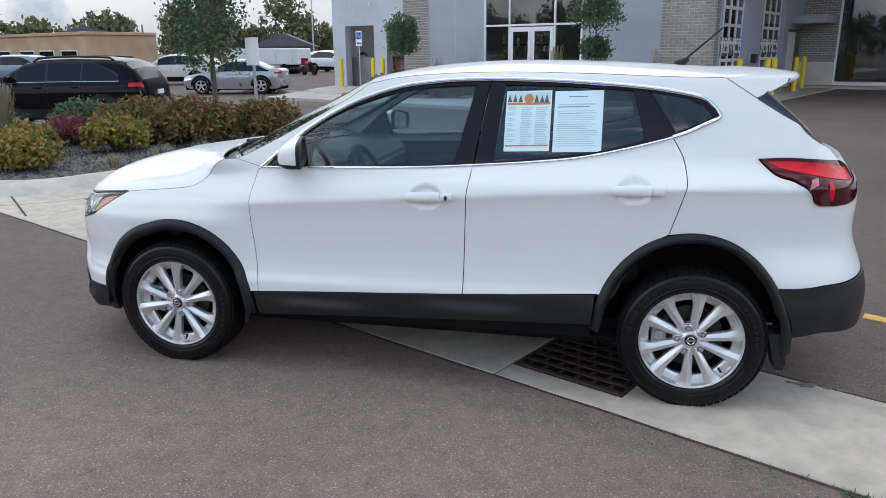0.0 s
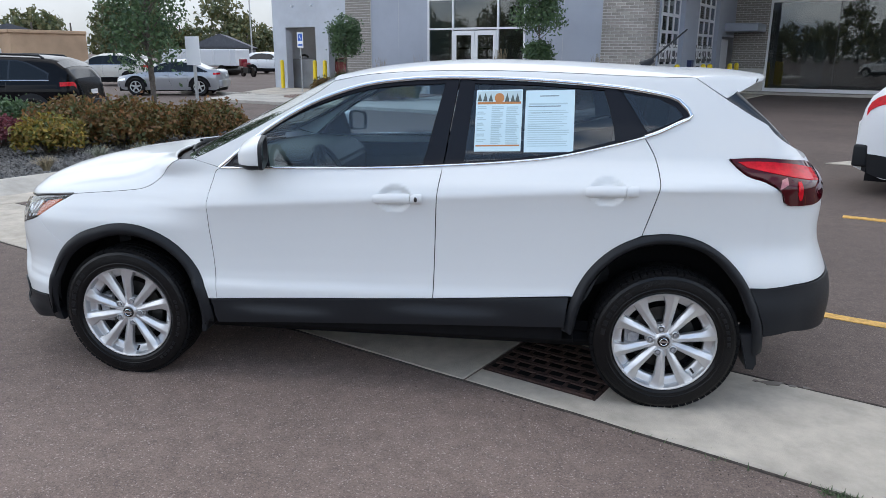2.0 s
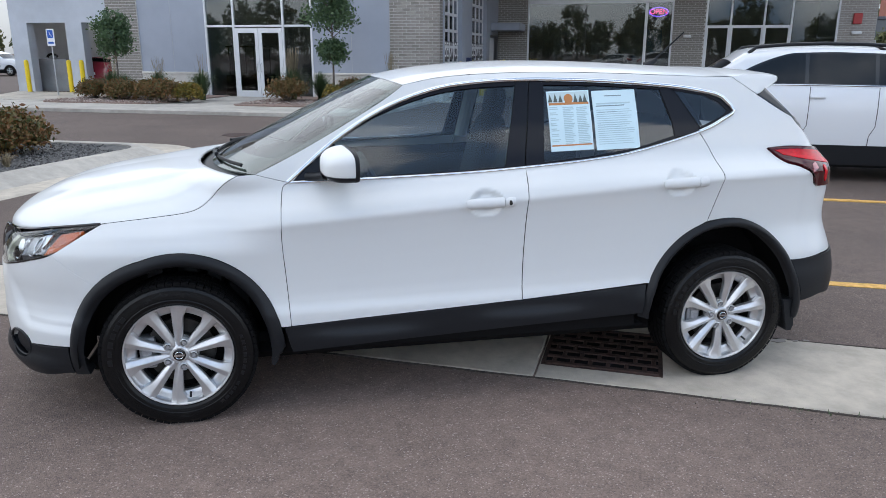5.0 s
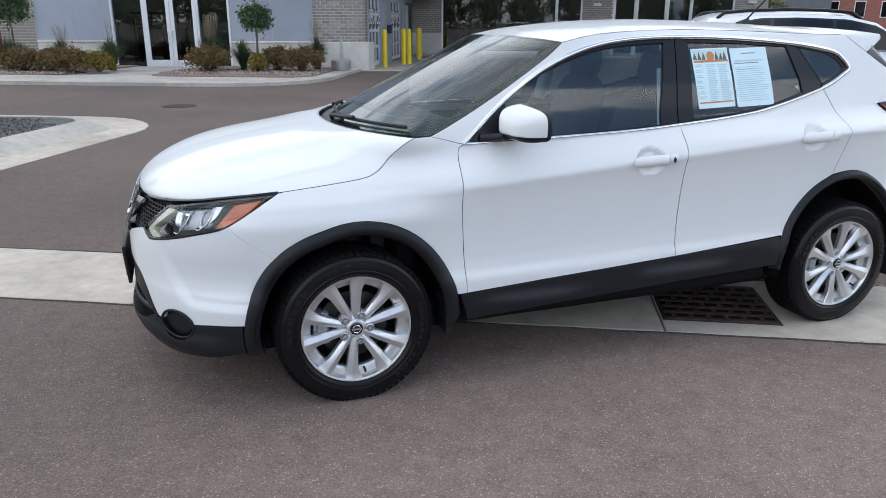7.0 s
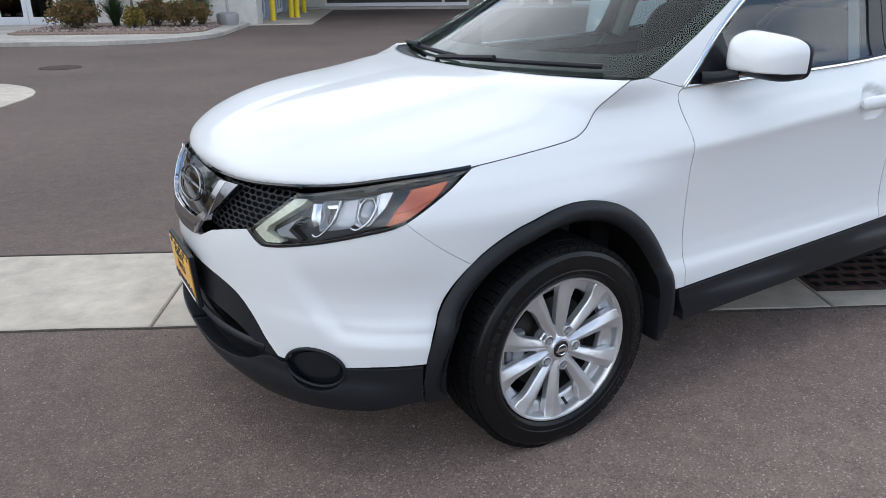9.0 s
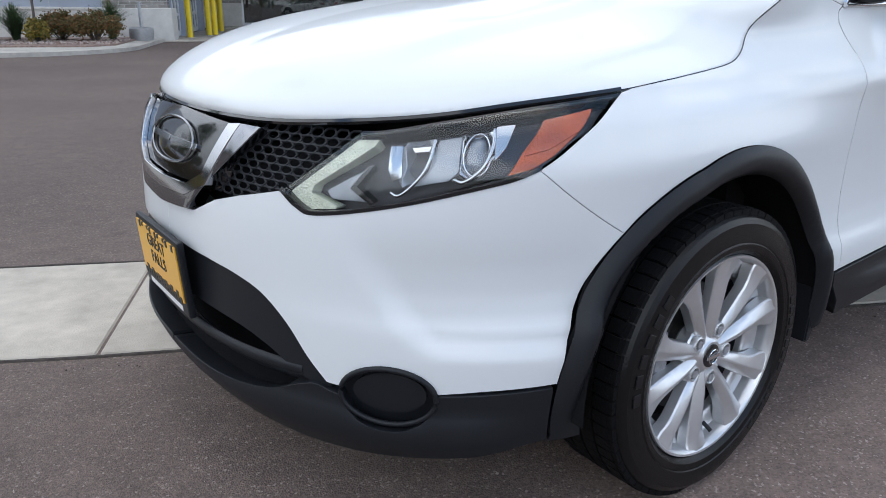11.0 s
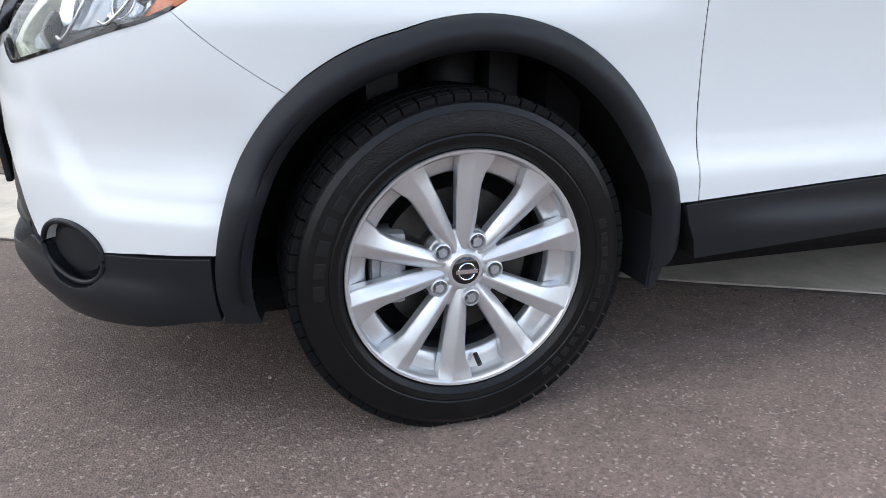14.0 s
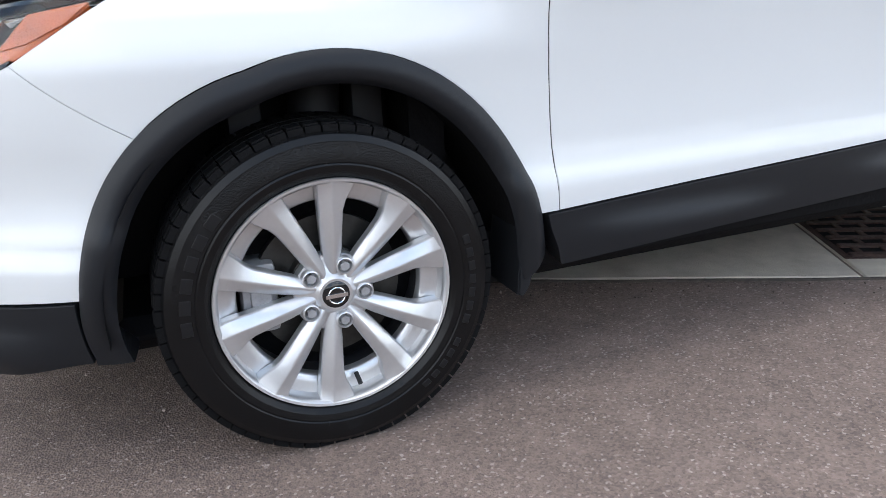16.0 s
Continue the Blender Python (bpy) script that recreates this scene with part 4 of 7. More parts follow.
# spoiler, aerial
SPOIL = ((1.40, 1.512, 1.44, 1.550), (1.50, 1.524, 1.55, 1.552), (1.62, 1.521, 1.70, 1.543), (1.676, 1.516, 1.80, 1.528), (1.684, 1.508, 1.812, 1.516), (1.674, 1.492, 1.80, 1.500), (1.616, 1.459, 1.70, 1.470), (1.545, 1.426, 1.62, 1.450))
rows = []
for b in np.linspace(-1, 1, 33):
    e, row = abs(b) ** 2.6, []
    for xe, ze, xc, zc in SPOIL:
        y = float(skin(xe, ze)[1])
        row.append((xc + (xe - xc) * e, y * -b, zc + (ze - zc) * e))
    rows.append(row)
sheet("roof_spoiler", rows, PAINT, car, "white roof spoiler")
bm = add_sweep(bmesh.new(), [(1.85, -0.10, 1.262), (1.862, -0.03, 1.254), (1.866, 0.25, 1.246)], 0.010, 8)
add_rod(bm, (1.79, -0.10, 1.312), (1.885, -0.10, 1.232), 0.022, 0.014)
part("rear_wiper", bm, PLASTIC, car, smooth=40)
bm = add_rod(bmesh.new(), (1.24, 0.0, 1.552), (1.30, 0.0, 1.590), 0.03, 0.012)
add_rod(bm, (1.27, 0, 1.575), (1.46, 0.0, 1.745), 0.006, 0.004, 8)
part("roof_aerial", bm, PLASTIC, car)
# door handles
def grip(cx, cz):
    def f(s, z):
        t = np.clip(1 - ((s - cx) / 0.135) ** 2, 0, 1)
        q = np.clip(1 - ((z - cz - 0.03 * (s - cx)) / 0.021) ** 2, 0, 1)
        return 0.004 + 0.026 * np.sqrt(t) * np.sqrt(q * 0.9 + 0.1)
    return f


def bar_outline(s0, s1, cz, cx, h):
    mid = lambda s: cz + 0.03 * (s - cx)
    return [(s0, mid(s0) - h * 0.55), (s0 + 0.02, mid(s0) - h), (s1 - 0.006, mid(s1) - h), (s1, mid(s1) - h * 0.8), (s1, mid(s1) + h * 0.8), (s1 - 0.006, mid(s1) + h), (s0 + 0.02, mid(s0) + h), (s0, mid(s0) + h * 0.55)]


for cx, cz, dr, key in ((0.085, 0.970, doors_f, True), (1.045, 1.030, doors_r, False)):
    panel("door_handle", bar_outline(cx - 0.118, cx + 0.058, cz, cx, 0.0175), PAINT, dr, off=grip(cx, cz), depth=0.022, step=0.008, gap=0.0, label="body-coloured pull handle")
    panel("handle_cap", bar_outline(cx + 0.062, cx + 0.112, cz, cx, 0.0175), PAINT, dr, off=grip(cx, cz), depth=0.03, step=0.008, gap=0.0)
    if key:
        panel("lock_cylinder", arc(cx + 0.086, cz + 0.002, 0.007, 0.007, 0, 330, 11), STEEL, dr, off=0.0275, depth=0.01, gap=0)
# mirrors
def mirror_ring(x, k, lift=0.0, n=44):
    """A boxy rounded section of the mirror shell; its outer end trails."""
    ring = []
    for i in range(n):
        a = 2 * math.pi * i / n
        c, s = math.cos(a), math.sin(a)
        y, z = math.copysign(abs(c) ** 0.48, c), math.copysign(abs(s) ** 0.50, s)
        zz = (0.074 + 0.010 * y) * z if z > 0 else (0.060 - 0.004 * y) * z
        ring.append((x - 0.25 * 0.112 * y * k, -0.892 + 0.112 * y * k, 1.160 + lift + zz * k + 0.006 * y))
    return ring


for side in (1, -1):
    def shell_mesh(stations, cap_first=True, cap_last=False):
        bm = bmesh.new()
        rings = [[bm.verts.new((a, b * side, c)) for a, b, c in mirror_ring(*q)] for q in stations]
        for p, q in zip(rings, rings[1:]):
            for k in range(len(p)):
                m2 = (k + 1) % len(p)
                bm.faces.new((p[k], p[m2], q[m2], q[k]))
        if cap_first:
            bm.faces.new(rings[0])
        if cap_last:
            bm.faces.new(rings[-1])
        bmesh.ops.recalc_face_normals(bm, faces=bm.faces)
        return bm
    prof = [(-0.668 + 0.108 * t, (1 - (1 - t) ** 2.5) ** (1 / 2.5) * 0.985 if t > 0 else 0.12, -0.012 * (1 - t)) for t in (0, 0.015, 0.04, 0.08, 0.14, 0.22, 0.34, 0.5, 0.7, 0.9, 1.0)]
    bm = shell_mesh(prof)
    for v in bm.verts:
        v.co.z = max(v.co.z, 1.121)
    shell = part("door_mirror", bm, PAINT, doors_f[side], "white door mirror shell with black base", smooth=55)
    bm = shell_mesh(prof)
    for v in bm.verts:
        v.co.z = min(v.co.z, 1.1205)
    part("mirror_underside", bm, PLASTIC, shell, smooth=55)
    part("mirror_bezel", shell_mesh([(-0.559, 0.985, 0), (-0.556, 1.0, 0), (-0.546, 1.0, 0), (-0.540, 0.975, 0), (-0.541, 0.88, 0), (-0.552, 0.80, 0)], False), PLASTIC, shell, smooth=40)
    part("mirror_glass", shell_mesh([(-0.552, 0.81, 0), (-0.5515, 0.81, 0)], True, True), CHROME, shell)
    bm = add_sweep(bmesh.new(), [(-0.73, -0.77 * side, 1.098), (-0.70, -0.79 * side, 1.098), (-0.675, -0.815 * side, 1.102), (-0.65, -0.85 * side, 1.112)], 0.023, 12, flat=0.8)
    bmesh.ops.recalc_face_normals(bm, faces=bm.faces)
    part("mirror_arm", bm, PLASTIC, shell, smooth=60)
# floor pan, inner structure
bm = add_box(bmesh.new(), (-1.75, -0.74, 0.228), (1.55, 0.74, 0.30), 0.03)
part("underbody", bm, DARK, car)
for side in (1, -1):
    part("inner_sill", add_box(bmesh.new(), (-0.86, -0.83 * side, 0.30), (0.86, -0.70 * side, 0.40)), DARK, car)
panel("door_lining", [(-0.80, 0.42), (0.95, 0.50), (1.15, 0.86), (1.18, 1.20), (0.6, 1.11), (0.0, 1.085), (-0.80, 1.06)], DASH, car, off=-0.07, depth=0.002, gap=0)
part("firewall", box((-1.10, -0.72, 0.3), (-1.02, 0.72, 1.06)), DARK, car)
part("engine_cover", box((-1.95, -0.45, 0.3), (-1.1, 0.45, 0.80)), DARK, car)
part("cabin_floor", box((-1.02, -0.72, 0.31), (1.5, 0.72, 0.36)), DARK, car)
part("boot_floor", box((1.0, -0.60, 0.7), (1.95, 0.60, 0.74)), DARK, car)
rows = [[(x, y * (1 if k == 0 else 1), z) for y in np.linspace(-0.55, 0.55, 9)] for k, (x, z) in enumerate(((-0.28, 1.488), (0.1, 1.535), (0.5, 1.545), (1.0, 1.525), (1.45, 1.48)))]
sheet("headliner", rows, HEADLINER, car)

# wheels: axle along y, outer face towards -y
TYRE = [(0.222, 0.17), (0.245, 0.182), (0.29, 0.192), (0.318, 0.186), (0.328, 0.170), (0.331, 0.15), (0.331, 0.02), (0.328, 0.0), (0.318, -0.016), (0.306, -0.0225), (0.303, -0.0225), (0.290, -0.0260), (0.268, -0.0265), (0.2655, -0.0245), (0.262, -0.0262), (0.250, -0.0240), (0.241, -0.0170), (0.236, -0.010), (0.228, 0.0)]


MARK = mat("raised_rubber_marks", (0.009, 0.009, 0.010), rough=0.4, spec=0.3)


def sector(bm, r0, r1, a0, a1, h0, h1, n=1):
    """A block on the tread: radii, angles, places along the axle."""
    vs = []
    for a in (a0, a1):
        for r in (r0, r1):
            for h in (h0, h1):
                vs.append(bm.verts.new((r * math.cos(a), h, r * math.sin(a))))
    for f in ((0, 1, 3, 2), (4, 6, 7, 5), (0, 2, 6, 4), (1, 5, 7, 3), (2, 3, 7, 6), (0, 4, 5, 1)):
        bm.faces.new([vs[i] for i in f])


def make_wheel(parent, m, turn, stand):
    """stand: how far below the axle the loaded tyre meets the ground."""
    rim = part("wheel", add_lathe(bmesh.new(), [(0.229, -0.006), (0.2365, -0.013), (0.2350, -0.0175), (0.2300, -0.0165), (0.2265, -0.0125), (0.2240, 0.004), (0.2225, 0.022), (0.205, 0.027), (0.191, 0.030), (0.188, 0.033), (0.1865, 0.038), (0.1855, 0.050)], 96), ALLOY, parent, "silver ten-spoke alloy wheel", smooth=35)
    rim.matrix_local = m
    part("barrel", add_lathe(bmesh.new(), [(0.1855, 0.050), (0.200, 0.056), (0.200, 0.15), (0.215, 0.17), (0.222, 0.175)], 64), BARREL, rim, smooth=35)
    bm = add_lathe(bmesh.new(), TYRE, 160)
    for v in bm.verts:
        squash = max(0.0, -v.co.z - stand)
        near = math.exp(-(v.co.x / 0.10) ** 2) if v.co.z < 0 else 0.0
        bulge = 0.005 * near * math.exp(-((math.hypot(v.co.x, v.co.z) - 0.295) / 0.02) ** 2)
        v.co.y += bulge if v.co.y > 0.08 else -bulge
        v.co.z += squash
    part("tyre", bm, RUBBER, rim, "black road tyre with raised sidewall lettering", smooth=25)
    bm = bmesh.new()
    n = 64
    for i in range(n):
        a = 2 * math.pi * i / n
        w = 2 * math.pi / n
        sector(bm, 0.31, 0.3375, a + 0.06 * w, a + 0.90 * w, 0.004, 0.040)
        sector(bm, 0.31, 0.3345, a + 0.04 * w, a + 0.92 * w, -0.008, 0.004)
        sector(bm, 0.31, 0.3375, a + 0.36 * w, a + 1.20 * w, 0.130, 0.166)
        sector(bm, 0.31, 0.338, a + 0.02 * w, a + 0.97 * w, 0.046, 0.080)
        sector(bm, 0.31, 0.338, a + 0.02 * w, a + 0.97 * w, 0.088, 0.124)
    bmesh.ops.recalc_face_normals(bm, faces=bm.faces)
    for v in bm.verts:
        v.co.z = max(v.co.z, -stand)
    part("tread", bm, TREAD, rim)
    # ten spokes in five pairs, each flaring towards the rim on the side away from its partner
    stations = ((0.034, 0.012, 0.012, 0.007, 0.006), (0.058, 0.0145, 0.0155, 0.001, 0.009), (0.095, 0.0185, 0.0205, -0.005, 0.012), (0.135, 0.0205, 0.0235, -0.009, 0.013),
                (0.168, 0.0215, 0.0265, -0.0110, 0.012), (0.186, 0.0220, 0.0320, -0.0115, 0.011), (0.202, 0.0225, 0.0415, -0.0120, 0.010), (0.216, 0.0230, 0.0480, -0.0130, 0.008), (0.2315, 0.0230, 0.0500, -0.0165, 0.003))
    for k in range(5):
        for sgn in (-1, 1):
            a = radians(turn + 31.5 + 72 * k + 14.4 * sgn)
            ca, sa = math.cos(a), math.sin(a)
            bm = bmesh.new()
            rings = []
            for r, wi, wo, y, dip in stations:
                ring = []
                ridge = 0.10 * wo
                for t, h in ((-wi, 0.036), (-wi, dip + 0.004), (-wi + 0.0025, dip), (ridge - 0.0030, 0.0006), (ridge, 0.0), (ridge + 0.0030, 0.0006), (wo - 0.0025, dip * 0.75), (wo, dip * 0.75 + 0.004), (wo, 0.036)):
                    t *= sgn
                    ring.append(bm.verts.new((r * ca - t * sa, y + h, r * sa + t * ca)))
                rings.append(ring)
            for p, q in zip(rings, rings[1:]):
                for j in range(len(p) - 1):
                    bm.faces.new((p[j], p[j + 1], q[j + 1], q[j]))
            bm.faces.new(rings[-1])
            bmesh.ops.recalc_face_normals(bm, faces=bm.faces)
            part("spoke", bm, ALLOY, rim, smooth=24)
        la = radians(turn - 4.5 + 72 * k)
        lx, lz = 0.0600 * math.cos(la), 0.0600 * math.sin(la)
        part("lug_well", add_lathe(bmesh.new(), [(0.0130, 0.0), (0.0150, -0.003), (0.0172, -0.002), (0.0185, 0.002), (0.0185, 0.02), (0.0125, 0.020), (0.0125, 0.003), (0.0130, 0.0)], 20), ALLOY, rim, smooth=40).location = (lx, 0.002, lz)
        bm = bmesh.new()
        bmesh.ops.create_cone(bm, cap_ends=True, segments=6, radius1=0.0105, radius2=0.0095, depth=0.024, matrix=Matrix.Translation((lx, 0.010, lz)) @ Matrix.Rotation(radians(90), 4, "X"))
        part("lug_nut", bm, CALIPER, rim)
    part("hub", add_lathe(bmesh.new(), [(0.0, -0.001), (0.033, -0.001), (0.037, 0.003), (0.044, 0.009), (0.066, 0.012), (0.078, 0.014), (0.081, 0.018), (0.081, 0.045)], 48), ALLOY, rim, smooth=35)
    part("centre_cap", add_lathe(bmesh.new(), [(0.0, -0.0065), (0.020, -0.006), (0.027, -0.003), (0.029, 0.002)], 40), GLOSSBLACK, rim, smooth=40)
    bm = bmesh.new()
    ringpts = [(0.0165 * math.cos(t), -0.0075, 0.0165 * math.sin(t)) for t in np.linspace(0, 2 * math.pi, 29)]
    add_sweep(bm, ringpts, 0.0017, 6)
    add_box(bm, (-0.022, -0.009, -0.004), (0.022, -0.006, 0.004))
    part("cap_emblem", bm, CHROME, rim)
    part("valve", rod((0.204 * math.cos(radians(turn - 81)), -0.008, 0.204 * math.sin(radians(turn - 81))), (0.190 * math.cos(radians(turn - 81)), 0.015, 0.190 * math.sin(radians(turn - 81))), 0.005), PLASTIC, rim)
    part("brake_disc", add_lathe(bmesh.new(), [(0.06, 0.045), (0.085, 0.045), (0.088, 0.062), (0.150, 0.062), (0.150, 0.085), (0.06, 0.085)], 48), STEEL, rim, smooth=30)
    bm = add_box(bmesh.new(), (-0.176, 0.036, -0.070), (-0.105, 0.115, 0.075), 0.014, 2)
    add_box(bm, (-0.160, 0.026, -0.022), (-0.118, 0.05, 0.026), 0.008, 2)
    add_box(bm, (-0.135, 0.028, 0.018), (-0.10, 0.05, 0.045), 0.006)
    add_box(bm, (-0.135, 0.028, -0.045), (-0.10, 0.05, -0.018), 0.006)
    part("brake_caliper", bm, CALIPER, rim, smooth=40)
    part("dust_shield", add_lathe(bmesh.new(), [(0.0, 0.11), (0.195, 0.11), (0.198, 0.13)], 40), DARK, rim)
    return rim


wheels = [make_wheel(car, pose(-1.323, -0.87, 0.335), 0, 0.327), make_wheel(car, pose(1.323, -0.87, 0.335), 36, 0.329)]
for x in (-1.323, 1.323):
    w = make_wheel(car, pose(x, 0.87, 0.335, 0, 0, 180), 12, 0.327)
for rim, a0, n, gap in ((wheels[0], 160, 6, 8.5), (wheels[0], -2, 7, 6.0), (wheels[0], -42, 5, 5.5), (wheels[1], 150, 6, 8.5), (wheels[1], 20, 7, 6.0)):      # sidewall marks, kept as plain blocks
    for i in range(n):
        a = radians(a0 + (i - (n - 1) / 2) * gap)
        mark = part("sidewall_mark", box((-0.00165 * gap, -0.0012, -0.0012 * gap), (0.00165 * gap, 0.0012, 0.0012 * gap), 0.0008), MARK, rim)
        mark.matrix_local = Matrix.Translation((0.283 * math.cos(a), -0.0266, 0.283 * math.sin(a))) @ Matrix.Rotation(-(a - math.pi / 2), 4, "Y")
# wheel wells and mud flaps
for x, rz in ((-1.323, 0.425), (1.323, 0.47)):
    for side in (1, -1):
        rows = []
        for t in np.linspace(-4, 184, 30):
            c, s = math.cos(radians(t)), math.sin(radians(t))
            rows.append([(x + 0.415 * c, -side * w, 0.335 + rz * s) for w in (0.878, 0.80, 0.70, 0.56)])
        sheet("wheel_well", rows, DARK, car)
        part("well_wall", plate(arc(x, 0.335, 0.43, rz, 0, 180, 20), -side * 0.56, -side * 0.55, "y"), DARK, car)
for side in (1, -1):
    part("suspension_strut", add_rod(add_rod(bmesh.new(), (-1.30, -0.66 * side, 0.42), (-1.27, -0.60 * side, 0.70), 0.028), (-1.29, -0.635 * side, 0.56), (-1.27, -0.60 * side, 0.745), 0.052, 0.058, 16), DASH, car, smooth=40)
    for x in (-1.43, -1.17):
        part("liner_rib", add_box(bmesh.new(), (x - 0.035, -0.66 * side, 0.58), (x + 0.035, -0.575 * side, 0.742), 0.012, 2), DASH, car, smooth=40)
for outline, depth in ((spline([(-0.915, 0.405), (-0.872, 0.404), (-0.866, 0.380), (-0.868, 0.345), (-0.886, 0.318), (-0.900, 0.275), (-0.914, 0.256)], 3) + [(-0.928, 0.262), (-0.924, 0.33)], 0.155),
                       ([(1.650, 0.40), (1.715, 0.40), (1.737, 0.255), (1.725, 0.225), (1.693, 0.229), (1.679, 0.285)], 0.125)):
    for side in (1, -1):
        bm = plate(outline, -0.886 * side, (-0.886 + depth) * side, "y")
        bmesh.ops.bevel(bm, geom=[e for e in bm.edges if abs(e.verts[0].co.y - e.verts[1].co.y) < 1e-6], offset=0.004, segments=2, affect="EDGES")
        part("mud_flap", bm, PLASTIC, car, "black plastic mud flap", smooth=40)

# cabin
DASHTOP = [(-1.02, 1.055), (-0.80, 1.085), (-0.60, 1.08), (-0.50, 1.05), (-0.45, 0.99), (-0.46, 0.80), (-0.50, 0.62), (-1.0, 0.6)]
bm = plate(DASHTOP, -0.72, 0.72, "y")
bmesh.ops.bevel(bm, geom=bm.edges[:], offset=0.02, segments=2, affect="EDGES")
part("dashboard", bm, DASH, car, "dark grey dashboard", smooth=40)
part("instrument_hood", plate(arc(-0.37, 1.075, 0.19, 0.055, 0, 180, 14), -0.62, -0.44, "x"), DASH, car)
bm = bmesh.new()
sw = pose(-0.37, -0.36, 0.97, 0, 62, 0)
add_sweep(bm, [sw @ Vector((0.185 * math.cos(t), 0.185 * math.sin(t), 0)) for t in np.linspace(0, 2 * math.pi, 41)], 0.016, 8)
for t in (0, 180, 270):
    add_rod(bm, sw @ Vector((0, 0, -0.02)), sw @ Vector((0.18 * math.sin(radians(t)), 0.18 * math.cos(radians(t)), 0)), 0.018)
add_rod(bm, sw @ Vector((0, 0, 0.02)), sw @ Vector((0, 0, -0.10)), 0.06, 0.05, 16)
part("steering_wheel", bm, DASH, car, "dark steering wheel", smooth=40)


def add_cushion(bm, m, size, e=0.55):
    """A padded block with rounded sides."""
    r = bmesh.ops.create_uvsphere(bm, u_segments=24, v_segments=16, radius=1)
    for v in r["verts"]:
        v.co = m @ Vector([math.copysign(abs(c) ** e, c) * s for c, s in zip(v.co, size)])
    return bm


def seat_mesh(x, y, w):
    bm = add_cushion(bmesh.new(), pose(x + 0.24, y, 0.56), (0.27, w / 2, 0.10))
    return add_cushion(bm, pose(x + 0.56, y, 0.93, 0, 14, 0), (0.085, w * 0.48, 0.36), 0.62)


def headrest(x, y):
    bm = add_cushion(bmesh.new(), pose(x, y, 1.335, 0, 10, 0), (0.052, 0.135, 0.10), 0.65)
    for d in (-0.06, 0.06):
        add_rod(bm, (x - 0.01, y + d, 1.20), (x, y + d, 1.28), 0.007)
    return bm


for y in (-0.36, 0.36):
    st = part("front_seat", seat_mesh(-0.22, y, 0.50), FABRIC, car, "dark grey cloth seat", smooth=50)
    part("headrest", headrest(0.43, y), FABRIC, st, smooth=50)
st = part("rear_bench", seat_mesh(0.66, 0.0, 1.22), FABRIC, car, "dark grey cloth bench", smooth=50)
for y in (-0.38, 0.38):
    part("headrest", headrest(1.28, y), FABRIC, st, smooth=50)
part("seat_belt", add_sweep(bmesh.new(), [(0.27, -0.60, 1.36), (0.26, -0.66, 1.1), (0.25, -0.71, 0.8)], 0.022, 6, flat=0.15), HEADLINER, car)
part("rear_view_mirror", add_box(bmesh.new(), (-0.50, -0.12, 1.37), (-0.46, 0.12, 1.44), 0.015, 2), PILLAR, car)
part("inner_pillar", add_rod(bmesh.new(), (0.30, 0.72, 1.1), (0.37, 0.61, 1.5), 0.04), HEADLINER, car)

# number plate frame with its dealer card
YELLOWCARD = mat("yellow_card", (0.72, 0.42, 0.05), rough=0.4, second=(0.75, 0.36, 0.06), scale=3)
INK = mat("dark_print", (0.02, 0.02, 0.02), rough=0.5)
PLATE_M = pose(-2.236, 0.0, 0.492, 0, 0, -90) @ pose(0, 0, 0, 4, 0, 0)
fr = part("plate_frame", add_box(bmesh.new(), (-0.162, -0.006, -0.090), (0.162, 0.010, 0.090), 0.006, 2), PLASTIC, car, "black plate frame with a yellow dealer card")
fr.matrix_local = PLATE_M
part("dealer_card", add_box(bmesh.new(), (-0.148, -0.0095, -0.055), (0.148, -0.004, 0.078), 0.001), YELLOWCARD, fr, "yellow and orange card")
bm = bmesh.new()
for i in range(14):
    x = -0.14 + i * 0.0205
    add_box(bm, (x, -0.0108, -0.058), (x + 0.014, -0.007, -0.045 + 0.012 * abs(math.sin(i * 1.7))))
    if i % 3:
        add_box(bm, (x, -0.0108, 0.070 - 0.006 * (i % 2)), (x + 0.010, -0.007, 0.079))
tagged(part("card_border", bm, INK, fr), kind="stuff")


def letters(text, size, m, material, parent=None, extrude=0.0006, name="lettering", squeeze=1.0):
    cu = bpy.data.curves.new(name, "FONT")
    cu.body, cu.size, cu.align_x, cu.align_y, cu.extrude = text, size, "CENTER", "CENTER", extrude
    tmp = bpy.data.objects.new(name, cu)
    me = bpy.data.meshes.new_from_object(tmp)
    bpy.data.objects.remove(tmp)
    me.materials.append(material)
    ob = new(name, me)
    if parent:
        ob.parent = parent
    ob.matrix_local = m @ Matrix.Diagonal((squeeze, 1, 1, 1))
    return ob


letters("GREAT", 0.043, pose(0, -0.0102, 0.045, 90, 0, 0), INK, fr)
letters("FALLS", 0.043, pose(0, -0.0102, 0.005, 90, 0, 0), INK, fr)
part("frame_caption", add_box(bmesh.new(), (-0.12, -0.0072, -0.083), (0.12, -0.0062, -0.070)), mat("white_print", (0.75, 0.75, 0.75)), fr)

# sheets taped to the rear window
# white sheets; the window glass's blue cast is put into their colour
PAPER = mat("tinted_white_paper", (0.60, 0.76, 0.82), rough=0.55, var=0.03, scale=3)
TEAL = mat("pine_print", (0.09, 0.11, 0.10), rough=0.6)
ORANGE = mat("orange_print", (0.50, 0.21, 0.07), rough=0.6)
GREENTXT = mat("grey_print", (0.42, 0.56, 0.60), rough=0.6)
DARKTXT = mat("dark_grey_print", (0.20, 0.26, 0.29), rough=0.6)
sheet_a = thing("notice_sheet", "paper sheet with pine and orange header taped to rear window", "paper")
